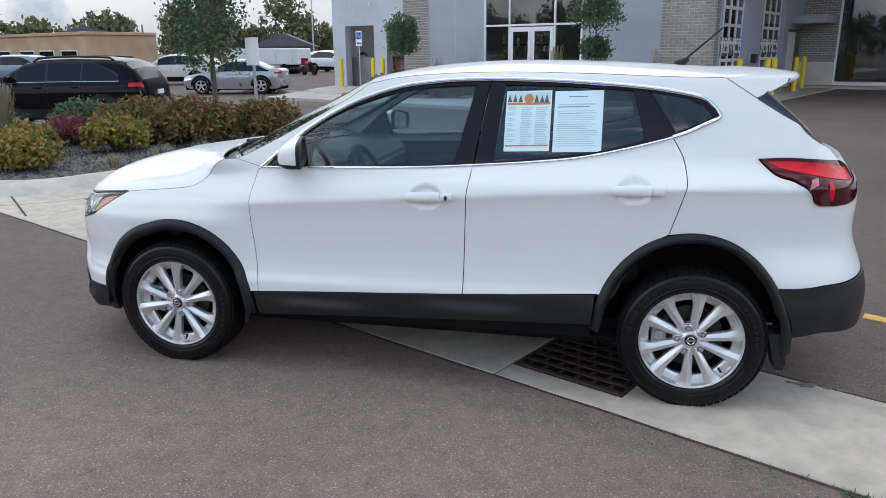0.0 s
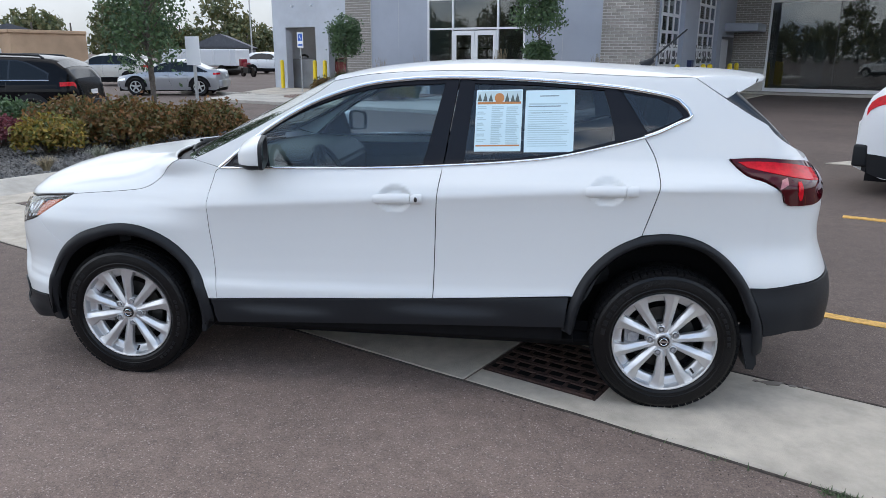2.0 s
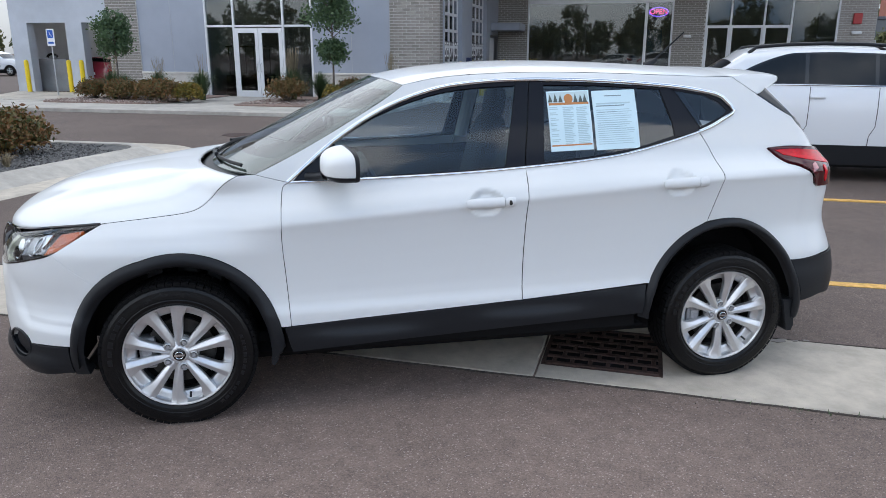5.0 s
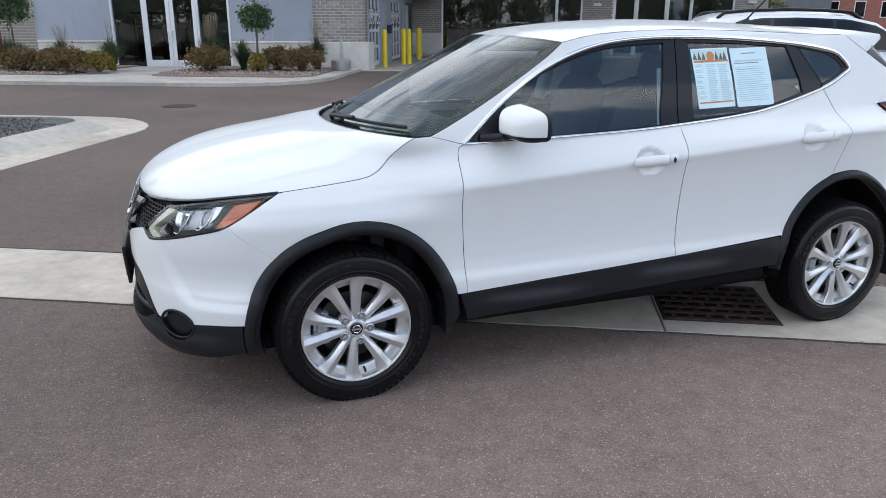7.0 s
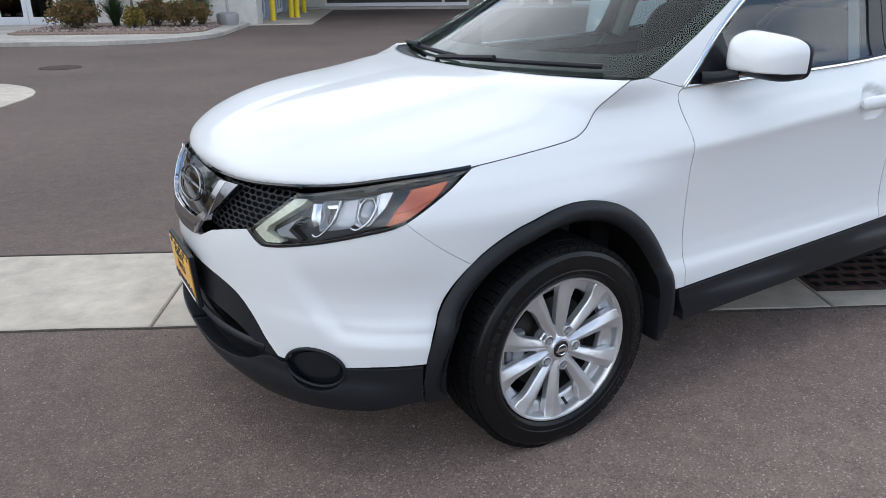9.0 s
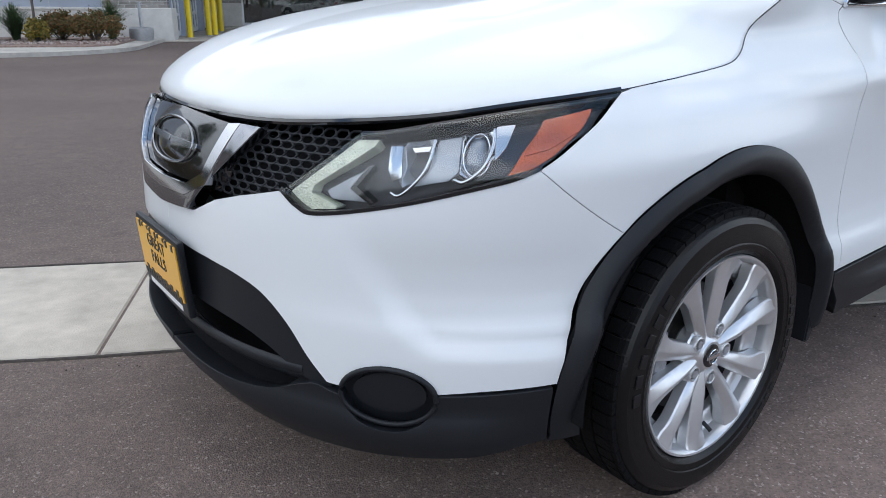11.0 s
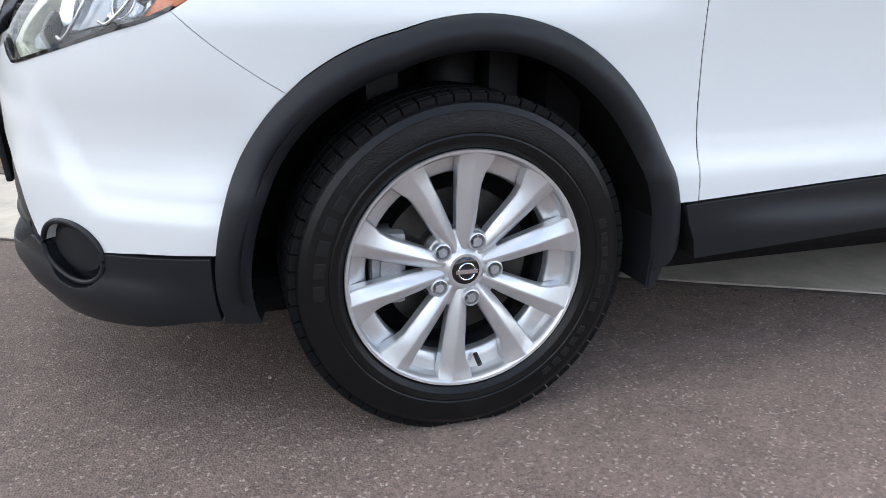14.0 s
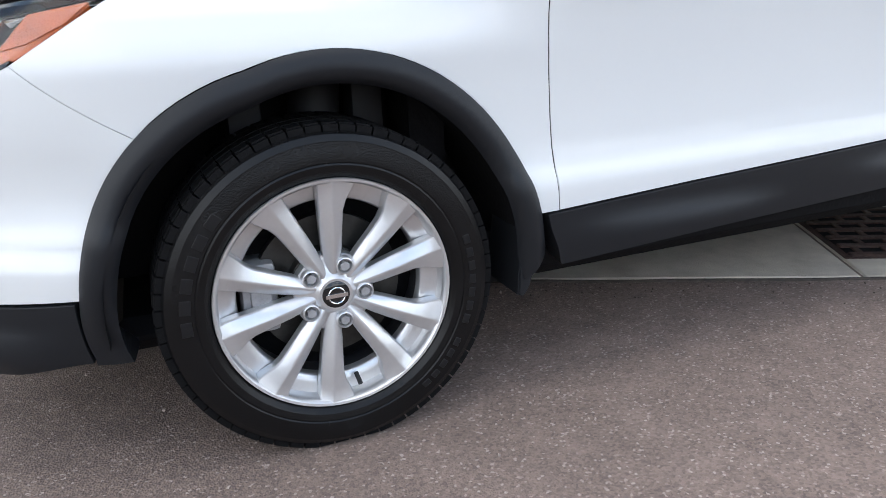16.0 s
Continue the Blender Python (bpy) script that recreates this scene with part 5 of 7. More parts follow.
sheet_b = thing("notice_sheet", "white paper sheet with fine print taped to rear window", "paper")


def bar(s, z, o, mtl, s0, z0, s1, z1):
    panel(s, [(s0, z0), (s1, z0 + (s1 - s0) * 0.03), (s1, z1 + (s1 - s0) * 0.03), (s0, z1)], mtl, o, off=z, depth=0.0004, gap=0, sides=(1,), step=0.06)


bar("sheet", -0.0065, sheet_a, PAPER, 0.418, 1.178, 0.632, 1.452)
bar("sheet", -0.0065, sheet_b, PAPER, 0.648, 1.180, 0.872, 1.453)
bar("header_band", -0.0058, sheet_a, mat("pale_blue_print", (0.50, 0.62, 0.64), rough=0.6), 0.424, 1.405, 0.626, 1.446)
for i, x in enumerate((0.432, 0.458, 0.484, 0.56, 0.586, 0.608)):
    panel("pine", [(x - 0.010, 1.402), (x + 0.012, 1.402), (x + 0.001, 1.437 + 0.004 * (i % 2))], TEAL, sheet_a, off=-0.0052, depth=0.0004, gap=0, sides=(1,))
panel("round_mark", arc(0.525, 1.418, 0.022, 0.022, 0, 345, 23), ORANGE, sheet_a, off=-0.0050, depth=0.0004, gap=0, sides=(1,))
bar("orange_line", -0.0055, sheet_a, ORANGE, 0.424, 1.388, 0.626, 1.398)
bar("orange_line", -0.0055, sheet_a, ORANGE, 0.424, 1.200, 0.626, 1.206)
random.seed(4)
for r in range(21):
    z = 1.376 - r * 0.0082
    for c0, c1 in ((0.426, 0.470), (0.492, 0.548), (0.560, 0.622)):
        if c0 < 0.45 and r % 3 == 2:
            continue
        bar("print_line", -0.0056, sheet_a, GREENTXT, c0, z, c1 - random.random() * 0.02, z + 0.0038)
bar("print_line", -0.0056, sheet_b, DARKTXT, 0.712, 1.427, 0.80, 1.431)
bar("print_line", -0.0056, sheet_b, GREENTXT, 0.665, 1.390, 0.84, 1.396)
bar("print_line", -0.0056, sheet_b, DARKTXT, 0.662, 1.380, 0.81, 1.384)
bar("print_line", -0.0056, sheet_b, DARKTXT, 0.672, 1.352, 0.77, 1.355)
for r in range(17):
    z = 1.362 - r * 0.0098
    bar("print_line", -0.0056, sheet_b, GREENTXT, 0.662, z, 0.855 - random.random() * 0.05, z + 0.0026)

# ---- ground ----
bm = bmesh.new()
ticks = sorted({*[float(v) for v in np.linspace(-8, 8, 81)], *[sgn * 8 * 1.6 ** k for k in range(1, 10) for sgn in (-1, 1)], -900.0, 900.0})
ticks = [v for v in ticks if abs(v) <= 900]


def crown_of(x, y):
    """The asphalt's rise on both sides of the valley gutter."""
    q = (YARD @ pose(0.6, -0.03, 0, 0, 0, -1.9)).inverted() @ Vector((x, y, 0))
    d = abs(q.y)
    return 0.008 * float(ease((d - 0.47) / 0.35)) * float(1 - ease((d - 3.0) / 3.0))


grid = [[bm.verts.new((x, y, crown_of(x, y))) for x in ticks] for y in ticks]
for p, q in zip(grid, grid[1:]):
    for j in range(len(ticks) - 1):
        bm.faces.new((p[j], p[j + 1], q[j + 1], q[j]))
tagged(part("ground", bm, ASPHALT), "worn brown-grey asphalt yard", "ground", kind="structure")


def yard_part(name, bm, material, label="", category="", kind="", group="", smooth=None):
    ob = part(name, bm, material, smooth=smooth)
    ob.matrix_world = YARD
    return tagged(ob, label, category, group, kind)


JOINT = mat("dirt_joint", (0.055, 0.045, 0.038), rough=0.95, var=0.4, scale=30)
# concrete valley gutter: slabs with tooled joints, at a small angle to the yard
pan = thing("gutter", "pale concrete valley gutter across the asphalt", "gutter", YARD @ pose(0.6, -0.03, 0, 0, 0, -1.9), kind="structure")
_edges = [-22.0, -18.6, -15.2, -11.8, -8.4, -5.86, -2.95, 0.06, 2.9, 6.1, 9.3, 12.5]
for a, b in zip(_edges, _edges[1:]):
    bm = bmesh.new()
    r = add_box(bm, (a + 0.005, -0.45, -0.05), (b - 0.005, 0.445, 0.006), 0.006, 1)
    part("slab", bm, CONCRETE, pan)
for y in (-0.462, 0.457):
    tagged(part("edge_joint", add_sweep(bmesh.new(), [(x, y + 0.004 * math.sin(x * 3.1) + 0.003 * math.sin(x * 11), 0.001) for x in np.linspace(-22, 12.5, 240)], 0.0085, 6, flat=0.7), JOINT, pan), "dark dirt-filled joint")
# storm drain grate in the gutter
grate = thing("drain_grate", "rusty cast-iron storm drain grate set in the gutter", "drain", YARD @ pose(0.99, -0.035, 0.0, 0, 0, -1.9))
part("frame", add_box(bmesh.new(), (-0.32, -0.30, -0.03), (0.32, 0.30, 0.0085), 0.004), RUST, grate)
# near-black slab between the bars, standing in for the shade below them
part("shaft_shade", add_box(bmesh.new(), (-0.295, -0.275, -0.02), (0.295, 0.275, 0.0095)), DARK, grate)
for i in range(7):
    y = -0.27 + i * 0.09
    part("bar", add_box(bmesh.new(), (-0.295, y - 0.018, 0.0), (0.295, y + 0.018, 0.016), 0.004), RUST, grate)
for i in range(6):
    for j in range(6):
        y, x = -0.27 + i * 0.09, -0.25 + j * 0.095 + (i % 2) * 0.045
        part("web", add_box(bmesh.new(), (x - 0.012, y, 0.0), (x + 0.012, y + 0.09, 0.0145), 0.003), RUST, grate)
# bay lines
for k, (u0, u1, v) in enumerate(((2.05, 7.0, 1.60), (1.9, 6.5, 5.03), (3.2, 8.0, 8.4), (1.36, 3.5, -1.575))):
    n = 24
    rng = random.Random(k)
    pts = [(u0 + (u1 - u0) * i / n, v - 0.05 + 0.006 * rng.uniform(-1, 1)) for i in range(n + 1)] + [(u0 + (u1 - u0) * i / n, v + 0.05 + 0.006 * rng.uniform(-1, 1)) for i in range(n, -1, -1)]
    yard_part("bay_line", plate(pts, 0.0, 0.0125), YELLOW_LINE, "worn yellow painted bay line on asphalt", "road marking", "structure")

# joint between the gutter and the island's kerb return
yard_part("joint", plate([(-6.67, 0.182), (-5.38, -0.208), (-5.376, -0.192), (-6.666, 0.198)], 0.0, 0.0175), JOINT, "dark joint between gutter and kerb return", "joint", "structure")

# planted island beyond the nose
ISL = [(-26.0, 0.25)] + [(-7.5 + 0.7 * math.sin(radians(t)), 0.95 - 0.7 * math.cos(radians(t))) for t in np.linspace(0, 90, 9)] + [(-7.35 + 0.65 * math.cos(radians(t)), 6.10 + 0.65 * math.sin(radians(t))) for t in np.linspace(0, 90, 9)] + [(-10.2, 6.75), (-10.2, 4.2), (-26.0, 4.2)]


def grown(poly, d):
    out = []
    n = len(poly)
    for i in range(n):
        a, p, b = (np.array(poly[k % n], float) for k in (i - 1, i, i + 1))
        d1, d2 = (p - a) / np.linalg.norm(p - a), (b - p) / np.linalg.norm(b - p)
        t = d1 + d2
        nn = np.array((t[1], -t[0]))
        nn /= np.linalg.norm(nn)
        out.append(tuple(p + d * nn / max(0.5, float(nn @ np.array((d1[1], -d1[0]))))))
    return out


yard_part("island_bed", plate(ISL, 0.0, 0.10), GRAVEL, "planting island covered with dark gravel", "planting bed", "structure")
def ring_profile(poly, prof):
    """A band round an outline with a section of (distance outside it, height)."""
    bm = bmesh.new()
    rows2 = [[bm.verts.new((*q, z)) for q in (grown(poly, d) if d else poly)] for d, z in prof]
    n = len(poly)
    for p, q in zip(rows2, rows2[1:]):
        for i in range(n):
            j = (i + 1) % n
            bm.faces.new((p[i], p[j], q[j], q[i]))
    bmesh.ops.recalc_face_normals(bm, faces=bm.faces)
    return bm


yard_part("island_kerb", ring_profile(ISL, [(0.0, 0.0), (0.0, 0.122), (0.012, 0.132), (0.10, 0.134), (0.15, 0.128), (0.22, 0.108), (0.32, 0.068), (0.42, 0.030), (0.48, 0.016), (0.50, 0.010)]), KERB, "pale rolled concrete kerb round the planting island", "kerb", "structure", smooth=40)
yard_part("island_gutter", ring_profile(ISL, [(0.495, -0.02), (0.500, 0.010), (1.01, 0.013), (1.02, 0.009), (1.02, -0.02)]), CONCRETE, "pale concrete gutter apron along the kerb", "gutter", "structure")
for i, u in enumerate((-18.6, -15.4, -12.2, -9.1)):
    yard_part("joint", box((u - 0.009, -0.775, 0.0), (u + 0.009, -0.24, 0.0155)), JOINT, "dark tooled joint across the kerb gutter", "joint", "structure")


def pebbles(name, poly_u, poly_v, n, size, z, material, label, seed, keep=None):
    """Loose stones lying on a bed."""
    rg = np.random.default_rng(seed)
    base = np.array([(1, 0, 0), (-1, 0, 0), (0, 1, 0), (0, -1, 0), (0, 0, 0.7), (0, 0, -0.7)])
    tri = np.array([(0, 2, 4), (2, 1, 4), (1, 3, 4), (3, 0, 4), (2, 0, 5), (1, 2, 5), (3, 1, 5), (0, 3, 5)])
    V, F = [], []
    k = 0
    while k < n:
        u, v = rg.uniform(*poly_u), rg.uniform(*poly_v)
        if keep and not keep(u, v):
            continue
        s = size * (0.5 + rg.random())
        m = np.array(Euler(rg.uniform(0, 6.28, 3)).to_matrix()) @ np.diag(s * (0.6 + 0.6 * rg.random(3)))
        V.append(base @ m.T + (u, v, z + s * 0.2))
        F.append(tri + 6 * k)
        k += 1
    ob = raw(name, np.concatenate(V), np.concatenate(F), material, smooth=False)
    ob.matrix_world = YARD
    return tagged(ob, label, "gravel", kind="stuff")


STONES = mat("loose_dark_stones", (0.17, 0.17, 0.175), rough=0.85)
RSTONES = mat("loose_red_stones", (0.30, 0.22, 0.185), rough=0.85)
for _m, _lo, _hi in ((STONES, (0.045, 0.043, 0.042), (0.20, 0.195, 0.19)), (RSTONES, (0.16, 0.10, 0.08), (0.42, 0.36, 0.32))):
    _t = _m.node_tree
    _b = next(x for x in _t.nodes if x.type == "BSDF_PRINCIPLED")
    _g, _r = _t.nodes.new("ShaderNodeNewGeometry"), _t.nodes.new("ShaderNodeValToRGB")
    _r.color_ramp.elements[0].color, _r.color_ramp.elements[1].color = (*_lo, 1), (*_hi, 1)
    _t.links.new(_g.outputs["Random Per Island"], _r.inputs["Fac"])
    _t.links.new(_r.outputs["Color"], _b.inputs["Base Color"])
pebbles("island_gravel", (-12.0, -6.85), (0.3, 6.7), 9000, 0.022, 0.10, STONES, "loose dark gravel on the planting island", 3, lambda u, v: not (u < -10.2 and v > 4.2) and not (u > -7.3 and (v < 0.75 or v > 6.2)))
pebbles("bed_gravel", (-17.1, -12.95), (15.95, 18.6), 2600, 0.035, 0.125, RSTONES, "loose red-brown stones in the bed", 4)
pebbles("bed_gravel", (-10.35, -5.8), (16.5, 18.6), 2600, 0.035, 0.125, RSTONES, "loose red-brown stones in the bed", 5)

# wet marks on the slab behind the rear wheel
WET = mat("wet_mark", (0.13, 0.105, 0.085), rough=0.35, var=0.2, scale=20)
for k, (x, y, r) in enumerate(((1.935, -0.530, 0.032), (2.027, -0.549, 0.013), (2.09, -0.56, 0.012), (1.86, -0.51, 0.010))):
    pts = [(x + r * (1 + 0.28 * math.sin(3 * a + k) + 0.15 * math.sin(7 * a)) * 1.5 * math.cos(a), y + r * (1 + 0.25 * math.cos(2 * a + k)) * math.sin(a)) for a in np.linspace(0, 2 * math.pi, 25)[:-1]]
    tagged(part("wet_mark", plate(pts, 0.002, 0.0085), WET), "small dark wet mark on the concrete gutter", "stain")
# loose grit on the asphalt
GRIT = mat("loose_grit", (0.36, 0.30, 0.26), rough=0.9, var=0.4, scale=60)
pebbles("grit", (-6.5, 6.0), (-5.2, -0.55), 1100, 0.0042, 0.008, GRIT, "small loose stones scattered on the asphalt", 71)
DEBRIS = mat("dark_debris", (0.06, 0.045, 0.036), rough=0.95)
pebbles("debris", (-7.0, 6.0), (-0.78, -0.47), 900, 0.0042, 0.001, DEBRIS, "dark crumbs and dirt along the gutter's edge", 72)

# ---- dealership building across the yard ----
PANEL = mat("blue_grey_metal_panel", (0.34, 0.37, 0.43), rough=0.45, var=0.05, scale=0.8, stain=0.06)
PALEWALL = mat("pale_grey_render", (0.50, 0.53, 0.58), rough=0.7, var=0.05, scale=2, stain=0.08)
BRICK = mat("grey_brown_brick", (0.30, 0.275, 0.25), rough=0.85, var=0.2, scale=15, bump=0.3, bscale=90, each=0.22)
MORTAR = mat("mortar", (0.60, 0.58, 0.55), rough=0.9, var=0.1, scale=10)
STONE = mat("cast_stone", (0.60, 0.575, 0.53), rough=0.8, var=0.08, scale=6, stain=0.1, bump=0.15, bscale=80)
ALU = mat("white_aluminium", (0.72, 0.73, 0.75), rough=0.35, metal=0.2)
DARKFRAME = mat("dark_frame", (0.05, 0.052, 0.058), rough=0.4)
ROOM = mat("showroom_wall", (0.20, 0.205, 0.21), rough=0.8, var=0.25, scale=0.7)
ROOMFLOOR = mat("showroom_floor", (0.08, 0.08, 0.085), rough=0.3, var=0.15, scale=2)
BAYWALL = mat("workshop_wall", (0.30, 0.30, 0.30), rough=0.8, var=0.2, scale=1)
YELLOW = mat("yellow_bollard_paint", (0.80, 0.58, 0.02), rough=0.4, var=0.06, scale=8)
GREYSTEEL = mat("galvanised_steel", (0.45, 0.46, 0.47), rough=0.4, metal=0.6, var=0.1, scale=15)
LAMPGLOW = mat("ceiling_light_glow", (1, 1, 1), emit=(1.0, 0.97, 0.9), power=9.0)
NEONRED = mat("neon_red", (0.9, 0.05, 0.25), emit=(1.0, 0.06, 0.25), power=5.0)
NEONBLUE = mat("neon_blue", (0.2, 0.1, 0.9), emit=(0.25, 0.12, 1.0), power=5.0)
WHITEPRINT = mat("white_vinyl", (0.85, 0.85, 0.86), rough=0.5)
DOORGLASS = glass_mat("door_glass", (0.45, 0.49, 0.50), 0.09)

bld = thing("dealership", "blue-grey and brick car dealership with glazed entrances", "building", YARD)
V0, VL, V1, US = 20.55, 22.6, 32.2, -5.05
ROOF_Z = 7.2


def bpart(name, lo, hi, material, bevel=0.0, parent=None, label=""):
    return part(name, box(lo, hi, bevel), material, parent or bld, label)


def brick_face(name, a0, a1, z0, z1, put, separate, lx=0.30, lz=0.098, gap=0.016, proud=0.012):
    """Bricks in running bond on a mortar bed. put(a, z, n): a place on the face, n metres proud."""
    wall = bpart(name, *put(a0, a1, z0, z1, 0.0), MORTAR)
    bm = bmesh.new()
    shared = {}
    r, z = 0, z0
    while z < z1 - 0.03:
        h = min(lz - gap, z1 - z)
        a = a0 - (lx / 2 if r % 2 else 0)
        while a < a1 - 0.01:
            b0, b1 = max(a, a0) + gap / 2, min(a + lx, a1) - gap / 2
            a += lx
            if b1 - b0 < 0.04:
                continue
            lo, hi = put(b0, b1, z, z + h, proud)
            if separate and z < 3.6 and abs(b1 - b0 - lx + gap) < 0.02:
                c = Vector([(p + q) / 2 for p, q in zip(lo, hi)])
                key = "full"
                if key not in shared:
                    q = box([p - k for p, k in zip(lo, c)], [p - k for p, k in zip(hi, c)], 0.004)
                    me = bpy.data.meshes.new("brick")
                    q.to_mesh(me)
                    q.free()
                    me.materials.append(BRICK)
                    shared[key] = me
                ob = new("brick", shared[key])
                ob.parent = wall
                ob.location = c
            else:
                add_box(bm, lo, hi)
        z += lz
        r += 1
    tagged(part("brickwork", bm, BRICK, wall), kind="stuff")
    return wall


# entrance wall
bpart("wall", (-16.5, V0, 0.0), (-13.78, V0 + 0.3, ROOF_Z), PANEL)
bpart("wall", (-9.64, V0, 0.0), (-6.8, V0 + 0.3, ROOF_Z), PANEL)
bpart("wall", (-13.78, V0, 5.2), (-9.64, V0 + 0.3, ROOF_Z), PANEL)
for u0, u1 in ((-16.5, -13.80), (-9.62, -6.8)):
    bpart("stone_base", (u0, V0 - 0.06, 0.0), (u1, V0 - 0.002, 0.86), STONE, 0.01)
    bpart("stone_cap", (u0, V0 - 0.09, 0.86), (u1, V0 - 0.002, 0.94), STONE, 0.012)
bpart("stone_base", (-6.8, V0 - 0.14, 0.0), (US + 0.12, V0 + 0.9, 0.92), STONE, 0.015)
for u in (-15.15, -8.2):
    bpart("panel_joint", (u - 0.006, V0 - 0.004, 0.94), (u + 0.006, V0 + 0.01, ROOF_Z), GREYSTEEL)
put_front = lambda v: (lambda a, b, z0, z1, n: ((a, v - 0.05 - n, z0), (b, v + (0.3 if n == 0 else -0.05), z1)))
brick_face("brick_pier", -6.8, US, 0.92, ROOF_Z, put_front(V0), True)
brick_face("brick_pier", -17.80, -16.5, 0.0, ROOF_Z, put_front(V0), False)


def put_side(a, b, z0, z1, n):
    return ((US - (0.3 if n == 0 else 0), a, z0), (US + n, b, z1))


brick_face("brick_return", V0 - 0.05, V0 + 0.36, 0.92, ROOF_Z, put_side, False)
# glazed entrance: frame members, panes, double door
for u in (-13.75, -12.65, -10.74, -9.67):
    bpart("mullion", (u - 0.035, V0 - 0.02, 0.02), (u + 0.035, V0 + 0.10, 5.2), ALU, 0.004)
for z in (0.0, 2.50, 3.55, 4.6):
    for a, b in zip((-13.75, -12.65, -10.74), (-12.65, -10.74, -9.67)):
        if z == 0.0 and a == -12.65:
            continue
        bpart("transom", (a + 0.036, V0 - 0.015, z), (b - 0.036, V0 + 0.09, z + 0.07), ALU, 0.004)
for a, b in zip((-13.75, -12.65, -10.74), (-12.65, -10.74, -9.67)):
    for z0, z1 in ((0.07, 2.50), (2.57, 3.55), (3.62, 4.6), (4.67, 5.2)):
        if z0 < 1 and a == -12.65:
            continue
        bpart("pane", (a + 0.04, V0 + 0.03, z0), (b - 0.04, V0 + 0.04, z1), SHOPGLASS)
for k, (a, b) in enumerate(((-12.61, -11.70), (-11.69, -10.78))):
    leaf = bpart("entrance_door", (a, V0 - 0.03, 0.03), (a + 0.13, V0 + 0.03, 2.46), ALU, 0.006, label="white aluminium glazed door")
    for lo, hi in (((b - 0.13, 0.03), (b, 2.46)), ((a + 0.13, 0.03), (b - 0.13, 0.30)), ((a + 0.13, 2.30), (b - 0.13, 2.46))):
        bpart("door_rail", (lo[0], V0 - 0.03, lo[1]), (hi[0], V0 + 0.03, hi[1]), ALU, 0.004, leaf)
    bpart("door_pane", (a + 0.13, V0 - 0.004, 0.30), (b - 0.13, V0 + 0.004, 2.30), DOORGLASS, 0, leaf)
    h = b - 0.06 if k == 0 else a + 0.06
    part("pull_handle", add_sweep(bmesh.new(), [(h, V0 - 0.03, 1.25), (h, V0 - 0.09, 1.22), (h, V0 - 0.09, 0.98), (h, V0 - 0.03, 0.95)], 0.012), GREYSTEEL, leaf)
# left wing with two workshop bays
for u0, u1, z0 in ((-24.1, -23.27, 0), (-21.40, -20.62, 0)):
    bpart("wall", (u0, VL, z0), (u1, VL + 0.4, ROOF_Z), PALEWALL)
bpart("wall", (-23.27, VL, 2.80), (-21.40, VL + 0.4, ROOF_Z), PALEWALL)
bpart("wall", (-20.62, VL, 2.80), (-17.78, VL + 0.4, ROOF_Z), PALEWALL)
bpart("wall", (-24.1, VL + 0.4, 0), (-23.8, 34.0, ROOF_Z), PALEWALL)
bpart("wall", (-17.80, V0 + 0.3, 0), (-17.50, VL + 0.4, ROOF_Z), PANEL)
for u in (-22.8, -21.6):
    part("wall_camera", add_box(bmesh.new(), (u, VL - 0.10, 3.70), (u + 0.08, VL, 3.78), 0.01), ALU, bld)
bpart("bay_back_wall", (-23.8, 30.5, 0), (-14.0, 30.7, 4.5), BAYWALL)
bpart("bay_side_wall", (-14.1, 27.1, 0), (-13.9, 30.5, 4.5), BAYWALL)
bpart("bay_ceiling", (-23.8, VL + 0.4, 4.3), (-14.0, 30.5, 4.4), BAYWALL)
bpart("bay_partition", (-23.8, 23.45, 0.0), (-22.3, 23.52, 1.35), BAYWALL)
part("tyre_stack", add_sweep(bmesh.new(), [(-22.9 + 0.25 * math.cos(t), 23.4, 1.42 + 0.13 * math.sin(t)) for t in np.linspace(0, 3.14, 9)], 0.05), RUBBER, bld)
# unseen glowing strips added to light the bays inside
bpart("bay_fill_strip", (-22.9, 26.0, 4.15), (-22.7, 28.5, 4.25), LAMPGLOW)
bpart("bay_fill_strip", (-19.4, 26.0, 4.15), (-19.2, 28.5, 4.25), LAMPGLOW)
# service side with two panelled doors
def service_door(v0, v1):
    frame = part("service_door", box((US - 0.16, v0, 0.05), (US - 0.13, v1, 0.15)), ALU, bld, "white sectional door with glazed panels and white lettering")
    n = 4
    for i in range(n + 1):
        v = v0 + (v1 - v0) * i / n
        bpart("stile", (US - 0.17, v - 0.05, 0.15), (US - 0.11, v + 0.05, 4.1), ALU, 0, frame)
    for j in range(8):
        z = 0.15 + j * 0.56
        bpart("rail", (US - 0.168, v0, z - 0.05), (US - 0.112, v1, z + 0.05), ALU, 0, frame)
        if j < 7:
            bpart("door_pane", (US - 0.15, v0 + 0.02, z + 0.05), (US - 0.14, v1 - 0.02, z + 0.51), DOORGLASS, 0, frame)
    bpart("letter_band", (US - 0.125, v0 + 0.05, 1.40), (US - 0.115, v1 - 0.05, 2.02), DARKFRAME, 0, frame)
    letters("SERVICE", 0.70, pose(US - 0.020, (v0 + v1) / 2, 1.71, 90, 0, 90), WHITEPRINT, frame, 0.002, squeeze=(v1 - v0) / 3.3)


